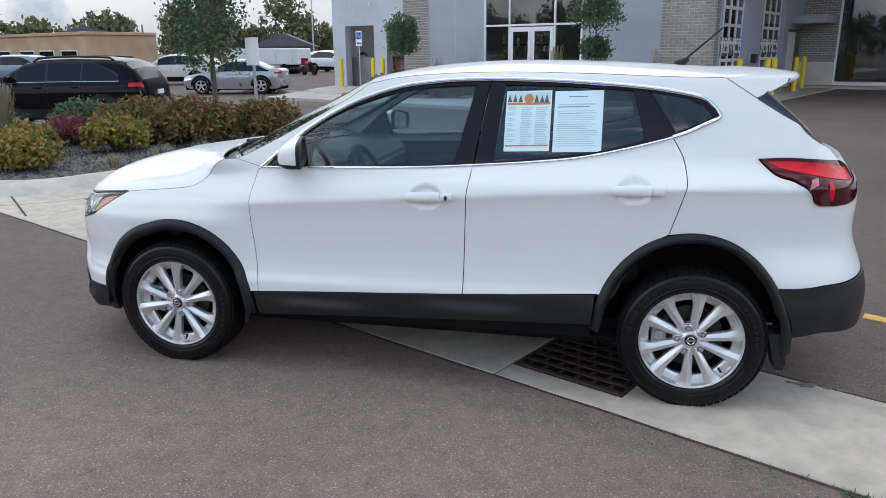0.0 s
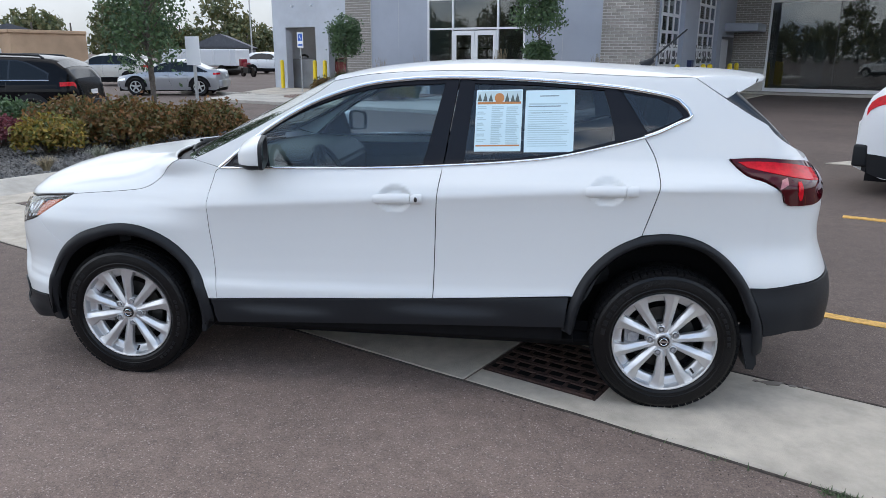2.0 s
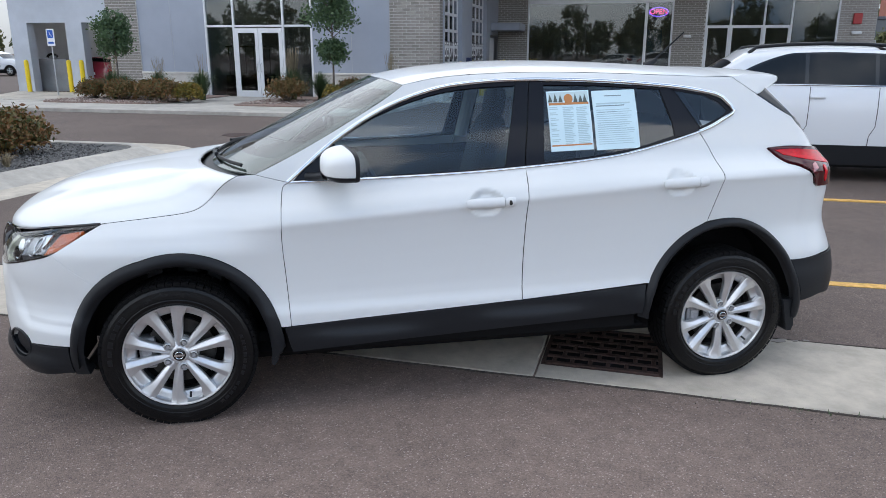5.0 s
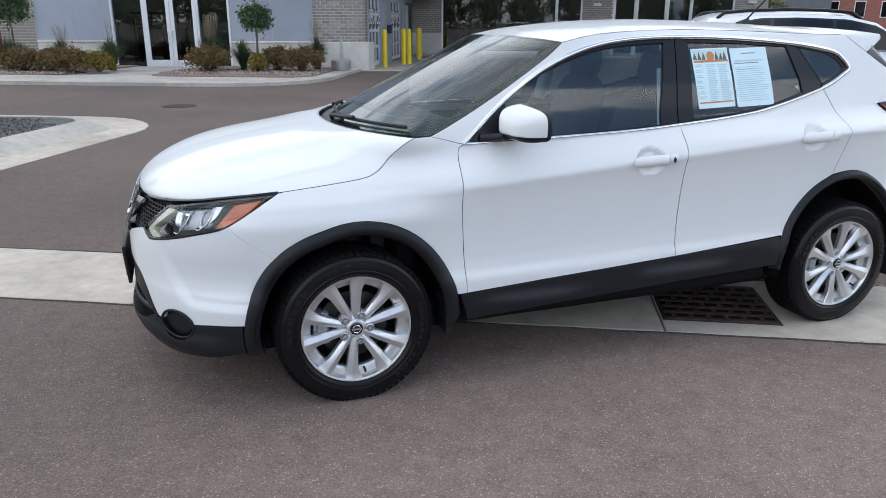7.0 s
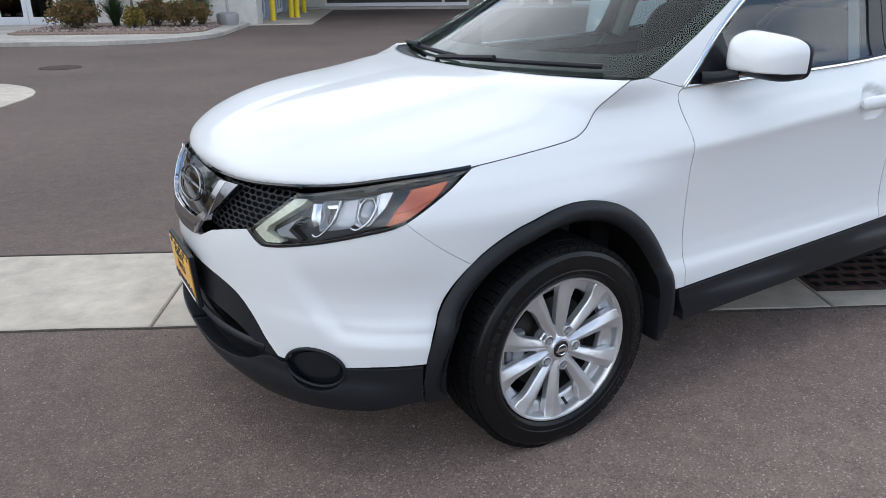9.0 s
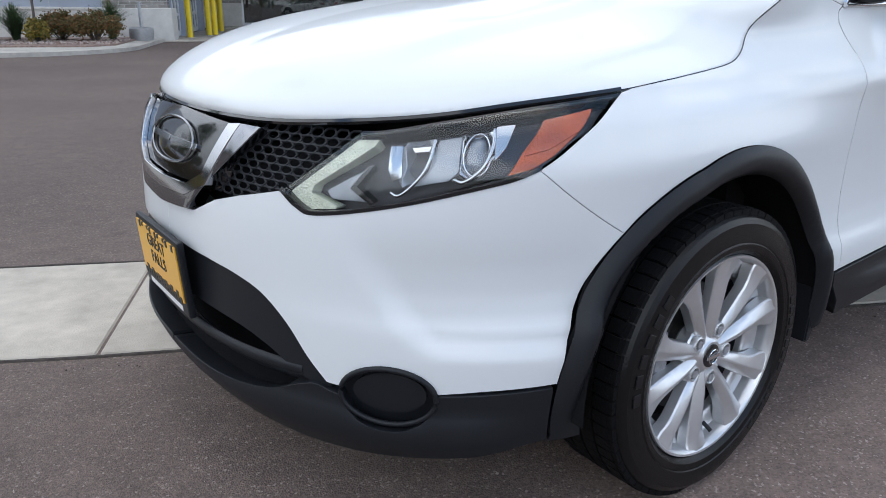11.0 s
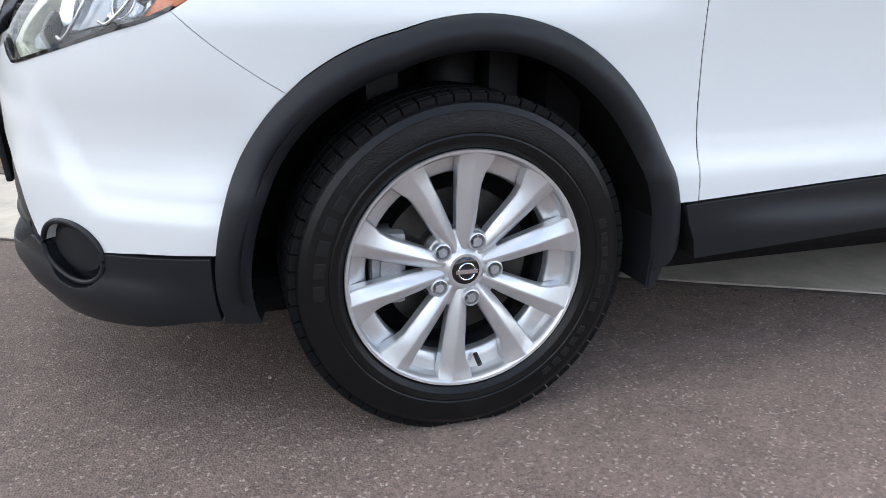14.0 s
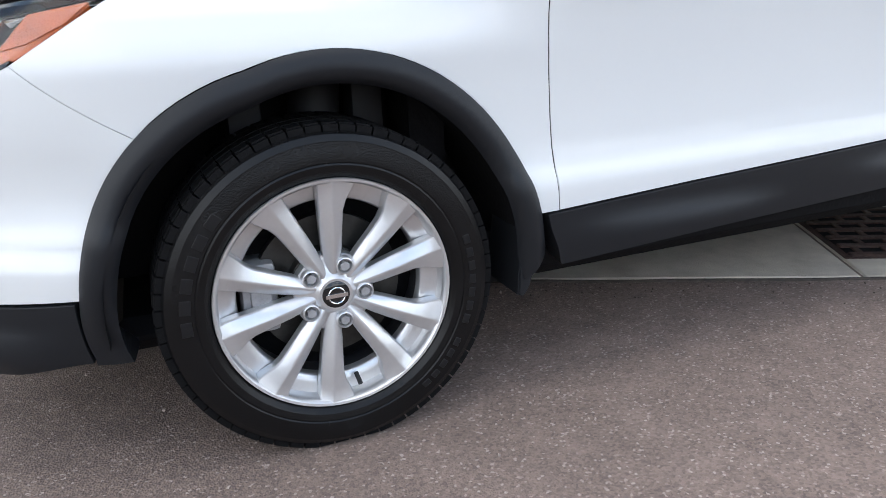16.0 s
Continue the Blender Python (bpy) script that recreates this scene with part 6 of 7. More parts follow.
service_door(20.95, 23.75)
service_door(25.60, 28.85)
for v0, v1 in ((23.75, 25.60), (28.85, 29.6), (20.86, 20.95)):
    bpart("pillar", (US - 0.3, v0, 0.0), (US + 0.06, v1, ROOF_Z), PANEL, 0.01)
bpart("wall", (US - 0.3, 20.95, 4.1), (US, 29.0, ROOF_Z), PANEL)
bpart("wall", (US - 0.3, 29.6, 2.4), (US, V1, ROOF_Z), PANEL)
bpart("side_door", (US - 0.12, 29.7, 0.05), (US - 0.06, 31.4, 2.3), ALU, 0.01, label="white side door with a small window")
bpart("canopy", (US - 0.2, 30.2, 2.62), (-3.72, V1 - 0.1, 2.95), PANEL, 0.02)
bpart("letter_box", (US + 0.06, 24.5, 1.15), (US + 0.22, 24.8, 1.45), mat("dark_blue_box", (0.02, 0.03, 0.09)))
# right showroom
put_r = put_front(V1)
bpart("stone_base", (US, V1 - 0.14, 0.0), (-3.62, V1, 1.08), STONE, 0.01)
brick_face("brick_pier", US, -3.62, 1.08, ROOF_Z, put_r, False)
brick_face("brick_pier", 3.02, 4.42, 0.0, ROOF_Z, put_r, False)
brick_face("brick_pier", 9.92, 11.4, 0.0, ROOF_Z, put_r, False)
for u in (-3.58, 1.85, 2.98, 4.46, 5.5, 6.9, 8.02, 9.88):
    bpart("mullion", (u - 0.04 - (0.05 if u == 1.85 else 0), V1 - 0.06, 0.1), (u + 0.04, V1 + 0.08, 4.3), ALU, 0.005)
for u0, u1 in ((-3.54, 1.76), (1.89, 2.94), (8.06, 9.84)):
    bpart("pane", (u0, V1, 0.25), (u1, V1 + 0.012, 3.85), SHOPGLASS)
    bpart("sill", (u0, V1 - 0.08, 0.0), (u1, V1 + 0.08, 0.25), ALU, 0.006)
    bpart("head", (u0, V1 - 0.06, 3.85), (u1, V1 + 0.08, 4.05), ALU, 0.006)
for u in (-0.9,):
    bpart("glass_joint", (u - 0.012, V1 - 0.006, 0.25), (u + 0.012, V1 + 0.016, 3.85), DARKFRAME)
for u0, u1 in ((4.50, 5.46), (5.54, 6.86), (6.94, 7.98)):
    bpart("pane", (u0, V1, 0.2), (u1, V1 + 0.012, 2.72), SHOPGLASS)
    bpart("pane", (u0, V1, 2.84), (u1, V1 + 0.012, 4.2), SHOPGLASS)
    bpart("transom", (u0, V1 - 0.05, 2.72), (u1, V1 + 0.07, 2.84), ALU, 0.005)
    for e in (u0, u1):
        bpart("door_stile", (e - 0.06, V1 - 0.03, 0.1), (e + 0.06, V1 + 0.05, 2.72), ALU)
bpart("wall", (US, V1, 4.2), (11.4, V1 + 0.3, ROOF_Z), PANEL)
part("wall_lamp", add_box(bmesh.new(), (3.5, V1 - 0.2, 2.30), (3.85, V1 - 0.05, 2.42), 0.02), ALU, bld)
part("alarm_box", add_box(bmesh.new(), (10.45, V1 - 0.16, 2.85), (10.80, V1 - 0.05, 3.30), 0.02), mat("red_alarm_box", (0.45, 0.05, 0.05), rough=0.4), bld)
part("wall_lamp", add_box(bmesh.new(), (10.45, V1 - 0.2, 2.42), (10.85, V1 - 0.05, 2.55), 0.02), ALU, bld)
bpart("wall", (11.1, V1 + 0.3, 0), (11.4, 46.0, ROOF_Z), PANEL)
# rooms behind the glass
bpart("showroom_back", (US, 41.0, 0), (11.1, 41.2, 4.6), ROOM)
bpart("showroom_floor", (US, V1 + 0.3, 0.02), (11.1, 41.0, 0.10), ROOMFLOOR)
bpart("showroom_ceiling", (US, V1 + 0.3, 4.4), (11.1, 41.0, 4.5), ROOM)
for u in (-2.6, -0.4, 1.2, 6.0, 8.5):
    bpart("ceiling_strip", (u, 34.0, 4.30), (u + 0.9, 34.12, 4.36), LAMPGLOW)
    bpart("ceiling_strip", (u + 0.4, 37.0, 4.30), (u + 1.3, 37.12, 4.36), LAMPGLOW)
for u0, u1, z0, z1, v in ((-2.9, -1.9, 0.1, 2.3, 38.0), (0.3, 1.5, 1.2, 1.9, 40.9), (-1.0, -0.2, 1.5, 2.2, 40.9)):
    bpart("showroom_panel", (u0, v, z0), (u1, v + 0.05, z1), mat("wall_board", (0.22, 0.24, 0.27)))
bpart("blue_panel", (1.9, 39.8, 1.7), (2.9, 39.85, 2.9), mat("blue_board", (0.04, 0.10, 0.18)))
bpart("entry_back", (-14.0, 27.0, 0), (US - 0.3, 27.1, 5.4), ROOM)
for u in (-12.9, -10.6):
    bpart("ceiling_strip", (u, 22.5, 5.20), (u + 0.12, 25.5, 5.26), LAMPGLOW)
bpart("entry_floor", (-14.0, V0 + 0.3, 0.02), (US - 0.3, 27.0, 0.06), ROOMFLOOR)
bpart("entry_ceiling", (-14.0, V0 + 0.3, 5.3), (US - 0.3, 27.0, 5.4), ROOM)
bpart("inner_wall", (-14.1, V0 + 0.3, 0), (-13.95, 27.0, 5.4), BAYWALL)
bpart("roof", (-17.8, V0 + 0.3, ROOF_Z), (11.4, 46.0, ROOF_Z + 0.3), GREYSTEEL)
bpart("roof", (-24.1, VL + 0.3, ROOF_Z), (-17.8, 46.0, ROOF_Z + 0.3), GREYSTEEL)
bpart("wall_back", (-24.1, 46.0, 0.0), (11.4, 46.3, ROOF_Z), PALEWALL)
neon = thing("open_sign", "lit red and blue neon sign hanging in the showroom window", "neon sign", YARD)
part("neon_loop", add_sweep(bmesh.new(), [(2.36 + 0.42 * math.cos(t), V1 + 0.10, 3.45 + 0.19 * math.sin(t)) for t in np.linspace(0, 2 * math.pi, 33)], 0.02, 6), NEONBLUE, neon)
letters("OPEN", 0.30, pose(2.36, V1 + 0.09, 3.45, 90, 0, 0), NEONRED, neon, 0.01)
# cart and stock behind the glazed entrance
cart = thing("utility_cart", "dark utility cart with a roof parked inside the entrance", "cart", YARD @ pose(-13.15, 22.6, 0.06))
part("body", add_box(bmesh.new(), (-0.6, -0.9, 0.25), (0.6, 0.9, 0.75), 0.1, 3), GLOSSBLACK, cart)
part("canopy", add_box(bmesh.new(), (-0.6, -0.8, 1.75), (0.6, 0.8, 1.82), 0.03, 2), GLOSSBLACK, cart)
for x in (-0.52, 0.52):
    for y in (-0.7, 0.6):
        part("post", rod((x, y, 0.75), (x, y, 1.76), 0.02), GLOSSBLACK, cart)
        part("cart_wheel", rod((x - 0.08, y, 0.22), (x + 0.08, y, 0.22), 0.22, seg=20), RUBBER, cart)

# pavement, planting beds and kerb in front of the building
WALKWAY = [(-18.6, 13.8), (-7.9, 13.8)] + [(-7.9 + 2.7 * math.sin(radians(t)), 16.5 - 2.7 * math.cos(radians(t))) for t in np.linspace(8, 90, 12)] + [(-5.18, 20.35), (-16.4, 20.4), (-17.6, 17.2), (-20.4, 17.2)]
yard_part("pavement", plate(WALKWAY, 0.0, 0.09), KERB, "pale concrete pavement in front of the building", "pavement", "structure")
for name, u0, u1 in (("bed_left", -17.2, -12.9), ("bed_right", -10.4, -5.75)):
    poly = [(u0, 16.2), (u0 + 0.3, 15.9), (u1 - 0.5, 15.9), (u1, 16.5), (u1, 20.4), (u0, 20.4)]
    yard_part("planting_bed", plate(poly, 0.05, 0.125), REDGRAVEL, "red-brown gravel planting bed along the building", "planting bed", "structure")
yard_part("service_apron", plate([(-5.2, 20.3), (-3.3, 20.6), (-3.2, 32.0), (-5.05, 32.0)], 0.0, 0.03), CONCRETE, "concrete apron before the service doors", "pavement", "structure")
yard_part("showroom_walk", plate([(-5.0, 31.0), (14.0, 31.0), (14.0, 32.2), (-5.0, 32.2)], 0.0, 0.10), KERB, "concrete walk before the showroom", "pavement", "structure")
yard_part("bay_apron", plate([(-22.0, 18.6), (-17.85, 17.4), (-17.85, 22.55), (-24.1, 22.55)], 0.0, 0.02), CONCRETE, "concrete apron before the workshop bays", "pavement", "structure")
yard_part("far_walk", plate([(1.3, 9.25), (9.0, 8.75), (9.0, 9.9), (2.0, 10.4)], 0.0, 0.012), CONCRETE, "pale concrete gutter behind the parked car", "gutter", "structure")
yard_part("manhole", rod((-6.6, 9.6, -0.02), (-6.6, 9.6, 0.006), 0.33, seg=32), RUST, "round iron manhole cover in the asphalt", "manhole cover", "structure")
for i, u in enumerate((-22.6, -20.4, -18.2)):
    b = add_box(bmesh.new(), (u - 0.9, 16.55, 0.0), (u + 0.9, 16.72, 0.13), 0.03, 2)
    yard_part("wheel_stop", b, KERB, "concrete wheel stop on the asphalt", "wheel stop", group="wheel stops")


def bollard(u, v, h=1.28):
    ob = thing("bollard", "yellow steel bollard set in concrete", "bollard", YARD @ pose(u, v, 0.0), group="yellow bollards")
    bm = add_lathe(bmesh.new(), [(0.0, h + 0.05), (0.05, h + 0.04), (0.085, h), (0.09, h - 0.04), (0.09, 0.0)], 20, "Z")
    part("sleeve", bm, YELLOW, ob, smooth=40)
    part("footing", rod((0, 0, 0), (0, 0, 0.045), 0.16, 0.15, 20), CONCRETE, ob)
    return ob


for u, v in ((-4.70, 22.2), (-4.30, 24.1), (-4.12, 24.3), (-4.2, 27.9), (-4.45, 30.4), (-23.0, 22.0), (-20.95, 22.0), (-20.35, 22.0)):
    bollard(u, v)
SIGNBLUE = mat("sign_blue", (0.02, 0.10, 0.45), rough=0.4)


def post_sign(m, w, h, z, back):
    ob = thing("sign_post", "white sign on a grey steel post" if back else "blue and white parking sign on a steel post", "sign", m)
    part("post", add_box(bmesh.new(), (-0.025, -0.02, 0.0), (0.025, 0.02, z + h), 0.004), GREYSTEEL, ob)
    part("plate", add_box(bmesh.new(), (-w / 2, -0.03, z), (w / 2, -0.02, z + h), 0.004), WHITEPRINT, ob)
    if not back:
        part("blue_field", add_box(bmesh.new(), (-w * 0.36, -0.034, z + h * 0.45), (w * 0.36, -0.031, z + h * 0.92)), SIGNBLUE, ob)
        part("symbol", add_sweep(bmesh.new(), [(-0.02, -0.037, z + h * 0.82), (-0.02, -0.037, z + h * 0.66), (0.04, -0.037, z + h * 0.64), (0.05, -0.037, z + h * 0.54)], 0.012, 5), WHITEPRINT, ob)
        part("caption", add_box(bmesh.new(), (-w * 0.36, -0.034, z + h * 0.12), (w * 0.36, -0.031, z + h * 0.24)), SIGNBLUE, ob)


post_sign(YARD @ pose(-20.15, 20.3, 0, 0, 0, 6), 0.32, 0.62, 1.86, False)
post_sign(YARD @ pose(-8.75, 5.55, 0.1, 0, 0, 14), 0.30, 0.50, 1.30, True)
tank = thing("planter_pot", "grey round planter pot beside the building corner", "planter", YARD @ pose(-5.62, 19.3, 0.09))
part("pot", add_lathe(bmesh.new(), [(0.0, 0.0), (0.28, 0.0), (0.32, 0.1), (0.32, 0.30), (0.25, 0.34), (0.0, 0.34)], 28, "Z"), GREYSTEEL, tank, smooth=40)
part("standpipe", rod((0.0, 0.1, 0.3), (0.0, 0.1, 1.0), 0.045), GREYSTEEL, tank)

# ---- plants ----


def leaf_mat(name, colors, rough=0.55):
    """Leaves whose colour changes from one to the next."""
    m = bpy.data.materials.new(name)
    t, n, l = nodes_of(m)
    out = n.new("ShaderNodeOutputMaterial")
    b = n.new("ShaderNodeBsdfPrincipled")
    b.inputs["Roughness"].default_value = rough
    g = n.new("ShaderNodeNewGeometry")
    r = n.new("ShaderNodeValToRGB")
    e = r.color_ramp.elements
    while len(e) < len(colors):
        e.new(0.5)
    for i, c in enumerate(colors):
        e[i].position, e[i].color = i / (len(colors) - 1), (*c, 1)
    l.new(g.outputs["Random Per Island"], r.inputs["Fac"])
    l.new(r.outputs["Color"], b.inputs["Base Color"])
    tr = n.new("ShaderNodeBsdfTranslucent")
    l.new(r.outputs["Color"], tr.inputs["Color"])
    mix = n.new("ShaderNodeMixShader")
    mix.inputs["Fac"].default_value = 0.25
    l.new(b.outputs["BSDF"], mix.inputs[1])
    l.new(tr.outputs["BSDF"], mix.inputs[2])
    l.new(mix.outputs["Shader"], out.inputs["Surface"])
    return m


GREENLEAF = leaf_mat("green_leaves", [(0.045, 0.085, 0.040), (0.075, 0.130, 0.055), (0.10, 0.165, 0.07), (0.055, 0.10, 0.06)])
BROWNLEAF = leaf_mat("bronze_leaves", [(0.16, 0.070, 0.03), (0.17, 0.115, 0.035), (0.07, 0.090, 0.03), (0.26, 0.115, 0.04), (0.055, 0.075, 0.026)])
GOLDLEAF = leaf_mat("yellow_green_leaves", [(0.17, 0.17, 0.03), (0.36, 0.25, 0.04), (0.09, 0.12, 0.03), (0.30, 0.17, 0.035), (0.06, 0.085, 0.028)])
REDLEAF = leaf_mat("barberry_leaves", [(0.15, 0.028, 0.045), (0.21, 0.05, 0.065), (0.10, 0.025, 0.04)])
DRYGRASS = leaf_mat("dry_grass", [(0.32, 0.26, 0.17), (0.25, 0.21, 0.14), (0.38, 0.32, 0.22)], 0.8)
GREENGRASS = leaf_mat("green_blades", [(0.06, 0.10, 0.04), (0.09, 0.13, 0.06), (0.05, 0.085, 0.035)])
SILVERGRASS = leaf_mat("grey_green_blades", [(0.22, 0.24, 0.19), (0.28, 0.28, 0.22), (0.18, 0.21, 0.16)])
FARLEAF = leaf_mat("far_leaves", [(0.09, 0.115, 0.06), (0.13, 0.15, 0.065), (0.18, 0.16, 0.065), (0.075, 0.10, 0.06)])
BARK = mat("grey_bark", (0.12, 0.10, 0.085), rough=0.9, var=0.35, scale=25, bump=0.6, bscale=60)


def leaves(name, centres, size, material, parent, rng, label="", droop=0.2):
    """Many single leaves, each a pointed blade bent along its rib."""
    n = len(centres)
    c = np.asarray(centres, float)
    a = rng.normal(size=(n, 3))
    a[:, 2] -= droop
    a /= np.linalg.norm(a, axis=1, keepdims=True)
    b = np.cross(a, rng.normal(size=(n, 3)))
    b /= np.linalg.norm(b, axis=1, keepdims=True)
    k = np.cross(a, b)
    s = size * (0.6 + 0.8 * rng.random((n, 1)))
    v = np.stack([c - a * s * 0.5, c + b * s * 0.32 + k * s * 0.08, c + a * s * 0.6, c - b * s * 0.32 + k * s * 0.08], 1).reshape(-1, 3)
    me = bpy.data.meshes.new(name)
    i = np.arange(n) * 4
    f = np.stack([i, i + 1, i + 2, i + 3], 1)
    me.from_pydata(v.tolist(), [], f.tolist())
    me.materials.append(material)
    ob = new(name, me)
    ob.parent = parent
    return tagged(ob, label) if label else ob


def clumps(rng, centre, radii, k, per, spread, low=-0.7):
    """Leaf places gathered in clumps over an uneven rounded form."""
    d = rng.normal(size=(k, 3))
    d /= np.linalg.norm(d, axis=1, keepdims=True)
    d[:, 2] = np.where(d[:, 2] < low, -d[:, 2] * 0.5, d[:, 2])
    r = (0.45 + 0.6 * rng.random((k, 1)) ** 0.6)
    c = np.asarray(centre) + d * r * np.asarray(radii)
    p = np.repeat(c, per, 0) + rng.normal(size=(k * per, 3)) * spread
    return p, c


def bush(u, v, w, h, material, label, seed, leaf=0.068, n=120, per=44, z0=0.1):
    rng = np.random.default_rng(seed)
    ob = thing("shrub", label, "shrub", YARD @ pose(u, v, z0))
    p, c = clumps(rng, (0, 0, h * 0.50), (w * 0.5, w * 0.45, h * 0.50), n, per, 0.058 * max(w, 0.8), -0.4)
    p[:, 2] = np.maximum(p[:, 2], 0.02)
    leaves("foliage", p, leaf, material, ob, rng)
    bm = bmesh.new()
    for q in c[:: max(1, len(c) // 26)]:
        add_sweep(bm, [(0.1 * q[0], 0.1 * q[1], 0), (q[0] * 0.5, q[1] * 0.5, q[2] * 0.6), tuple(q)], 0.012, 4, 0.004)
    tagged(part("stem", bm, BARK, ob), kind="stuff")
    return ob


def grass(u, v, h, spread, n, material, label, seed, z0=0.1, plumes=None):
    rng = random.Random(seed)
    ob = thing("grass_tuft", label, "ornamental grass", YARD @ pose(u, v, z0))
    bm = bmesh.new()
    for i in range(n):
        a, lean, l = rng.uniform(0, 6.28), rng.uniform(0.1, 1.0) * spread, h * rng.uniform(0.6, 1.05)
        x0, y0 = 0.12 * spread * math.cos(a * 3), 0.12 * spread * math.sin(a * 3)
        w = rng.uniform(0.004, 0.008) * (2.0 if n > 600 else 1.0)
        prev = None
        for k in range(5):
            t = k / 4
            x, y, z = x0 + math.cos(a) * lean * t * t, y0 + math.sin(a) * lean * t * t, l * (t - 0.25 * lean / spread * t * t * t)
            q = w * (1 - t * 0.85)
            pair = (bm.verts.new((x - math.sin(a) * q, y + math.cos(a) * q, z)), bm.verts.new((x + math.sin(a) * q, y - math.cos(a) * q, z)))
            if prev:
                bm.faces.new((prev[0], prev[1], pair[1], pair[0]))
            prev = pair
    tagged(part("blade", bm, material, ob), kind="stuff")
    if plumes:
        bm = bmesh.new()
        for i in range(plumes * 4):
            a, lean, l = rng.uniform(0, 6.28), rng.uniform(0.05, 0.4) * spread, h * rng.uniform(1.05, 1.45)
            add_sweep(bm, [(0, 0, 0.1), (math.cos(a) * lean * 0.4, math.sin(a) * lean * 0.4, l * 0.6), (math.cos(a) * lean * 0.8, math.sin(a) * lean * 0.8, l * 0.8), (math.cos(a) * lean, math.sin(a) * lean, l)], 0.0022, 4, 0.0042)
        tagged(part("plume", bm, DRYGRASS, ob, "tan seed plumes"), kind="stuff")
    return ob


def tree(m, height, trunk_h, crown, material, label, seed, leaf=0.07, n=170, per=45, r0=0.06, balls=None):
    """A tapered trunk with limbs that reach into a crown of leaf clumps."""
    rng = np.random.default_rng(seed)
    ob = thing("tree", label, "tree", m)
    bm = bmesh.new()
    top = height * 0.9
    line = [(0.03 * math.sin(3 * t), 0.03 * math.cos(2 * t), top * t) for t in np.linspace(0, 1, 9)]
    add_sweep(bm, line, r0, 9, r0 * 0.2)
    trunk = part("trunk", bm, BARK, ob, smooth=50)
    P, C = [], []
    for cz, rx, rz in (balls or [(trunk_h + (height - trunk_h) * 0.5, crown, (height - trunk_h) * 0.55)]):
        k = int(n * (1 if not balls else 0.55))
        p, c = clumps(rng, (0, 0, cz), (rx, rx, rz), k, per, 0.10 * rx + 0.05, -0.75)
        P.append(p)
        C.append(c)
    C = np.concatenate(C)
    bm = bmesh.new()
    for q in C[::6]:
        z = max(trunk_h * 0.85, q[2] - 0.5 * math.hypot(q[0], q[1]) - 0.15)
        add_sweep(bm, [(0, 0, z), (q[0] * 0.5, q[1] * 0.5, (z + q[2]) / 2 + 0.03), tuple(q)], r0 * 0.35, 5, 0.006)
    tagged(part("limb", bm, BARK, ob), kind="stuff")
    leaves("crown", np.concatenate(P), leaf, material, ob, rng)
    return ob


# island planting
bush(-8.0, 0.95, 0.9, 0.42, GOLDLEAF, "yellow-green rounded shrub on the gravel island", 1)
bush(-8.7, 2.7, 1.0, 0.52, GOLDLEAF, "yellow-green rounded shrub among bronze ones", 2)
bush(-8.75, 4.05, 1.6, 0.66, BROWNLEAF, "bronze-leaved spreading shrub on the gravel island", 3, n=240)
bush(-9.8, 3.7, 1.4, 0.68, BROWNLEAF, "bronze-leaved spreading shrub on the gravel island", 4, n=200)
bush(-8.2, 5.35, 1.25, 0.62, BROWNLEAF, "bronze-leaved shrub at the island's end", 5, n=210)
bush(-10.2, 2.7, 1.0, 0.46, REDLEAF, "dark red barberry shrub on the gravel island", 6, leaf=0.04)
bush(-9.3, 1.6, 0.9, 0.48, GOLDLEAF, "yellow-green rounded shrub by the grasses", 7)
bush(-11.4, 3.6, 1.2, 0.6, GREENLEAF, "green leafy shrub behind the barberry", 8)
grass(-10.9, 1.9, 0.72, 0.6, 260, GREENGRASS, "tall green ornamental grass with tan plumes", 11, plumes=30)
grass(-11.8, 2.3, 0.72, 0.6, 220, GREENGRASS, "tall green ornamental grass with tan plumes", 12, plumes=30)
grass(-7.15, 1.75, 0.22, 0.28, 200, DRYGRASS, "small tan dried grass tuft on gravel", 13)
grass(-7.35, 2.65, 0.26, 0.30, 220, SILVERGRASS, "small grey-green grass tuft on gravel", 14)
grass(-7.3, 3.3, 0.24, 0.28, 200, SILVERGRASS, "small grey-green grass tuft on gravel", 15)
grass(-7.15, 4.25, 0.22, 0.25, 160, DRYGRASS, "small tan dried grass tuft on gravel", 16)
tree(YARD @ pose(-9.45, 5.1, 0.1), 3.9, 1.0, 0.60, GREENLEAF, "young green broadleaf tree on the planting island", 21, leaf=0.07, n=230, per=30)
# planting along the building
_k = 40
for u, v, w, h, mtl, lab in ((-16.2, 17.4, 1.0, 0.60, BROWNLEAF, "bronze low shrub in the bed by the building"), (-14.75, 17.0, 1.1, 0.62, BROWNLEAF, "bronze low shrub in the bed by the building"),
                             (-13.75, 16.9, 0.9, 0.60, BROWNLEAF, "bronze low shrub in the bed by the building"), (-13.05, 16.6, 1.1, 0.66, BROWNLEAF, "bronze low shrub near the glazed entrance"),
                             (-12.35, 16.9, 0.8, 0.55, GOLDLEAF, "yellowing low shrub near the glazed entrance"),
                             (-9.2, 17.4, 1.15, 0.70, BROWNLEAF, "bronze low shrub beside the entrance doors"), (-7.35, 18.2, 1.0, 0.66, BROWNLEAF, "bronze low shrub in the bed by the building"),
                             (-6.45, 17.8, 1.1, 0.70, BROWNLEAF, "bronze low shrub near the brick corner"), (-7.65, 17.3, 0.42, 0.50, GOLDLEAF, "small yellow-green shrub under a young tree")):
    _k += 1
    bush(u, v, w * 1.05, h, mtl, lab, _k, leaf=0.065, n=120, per=36, z0=0.12)
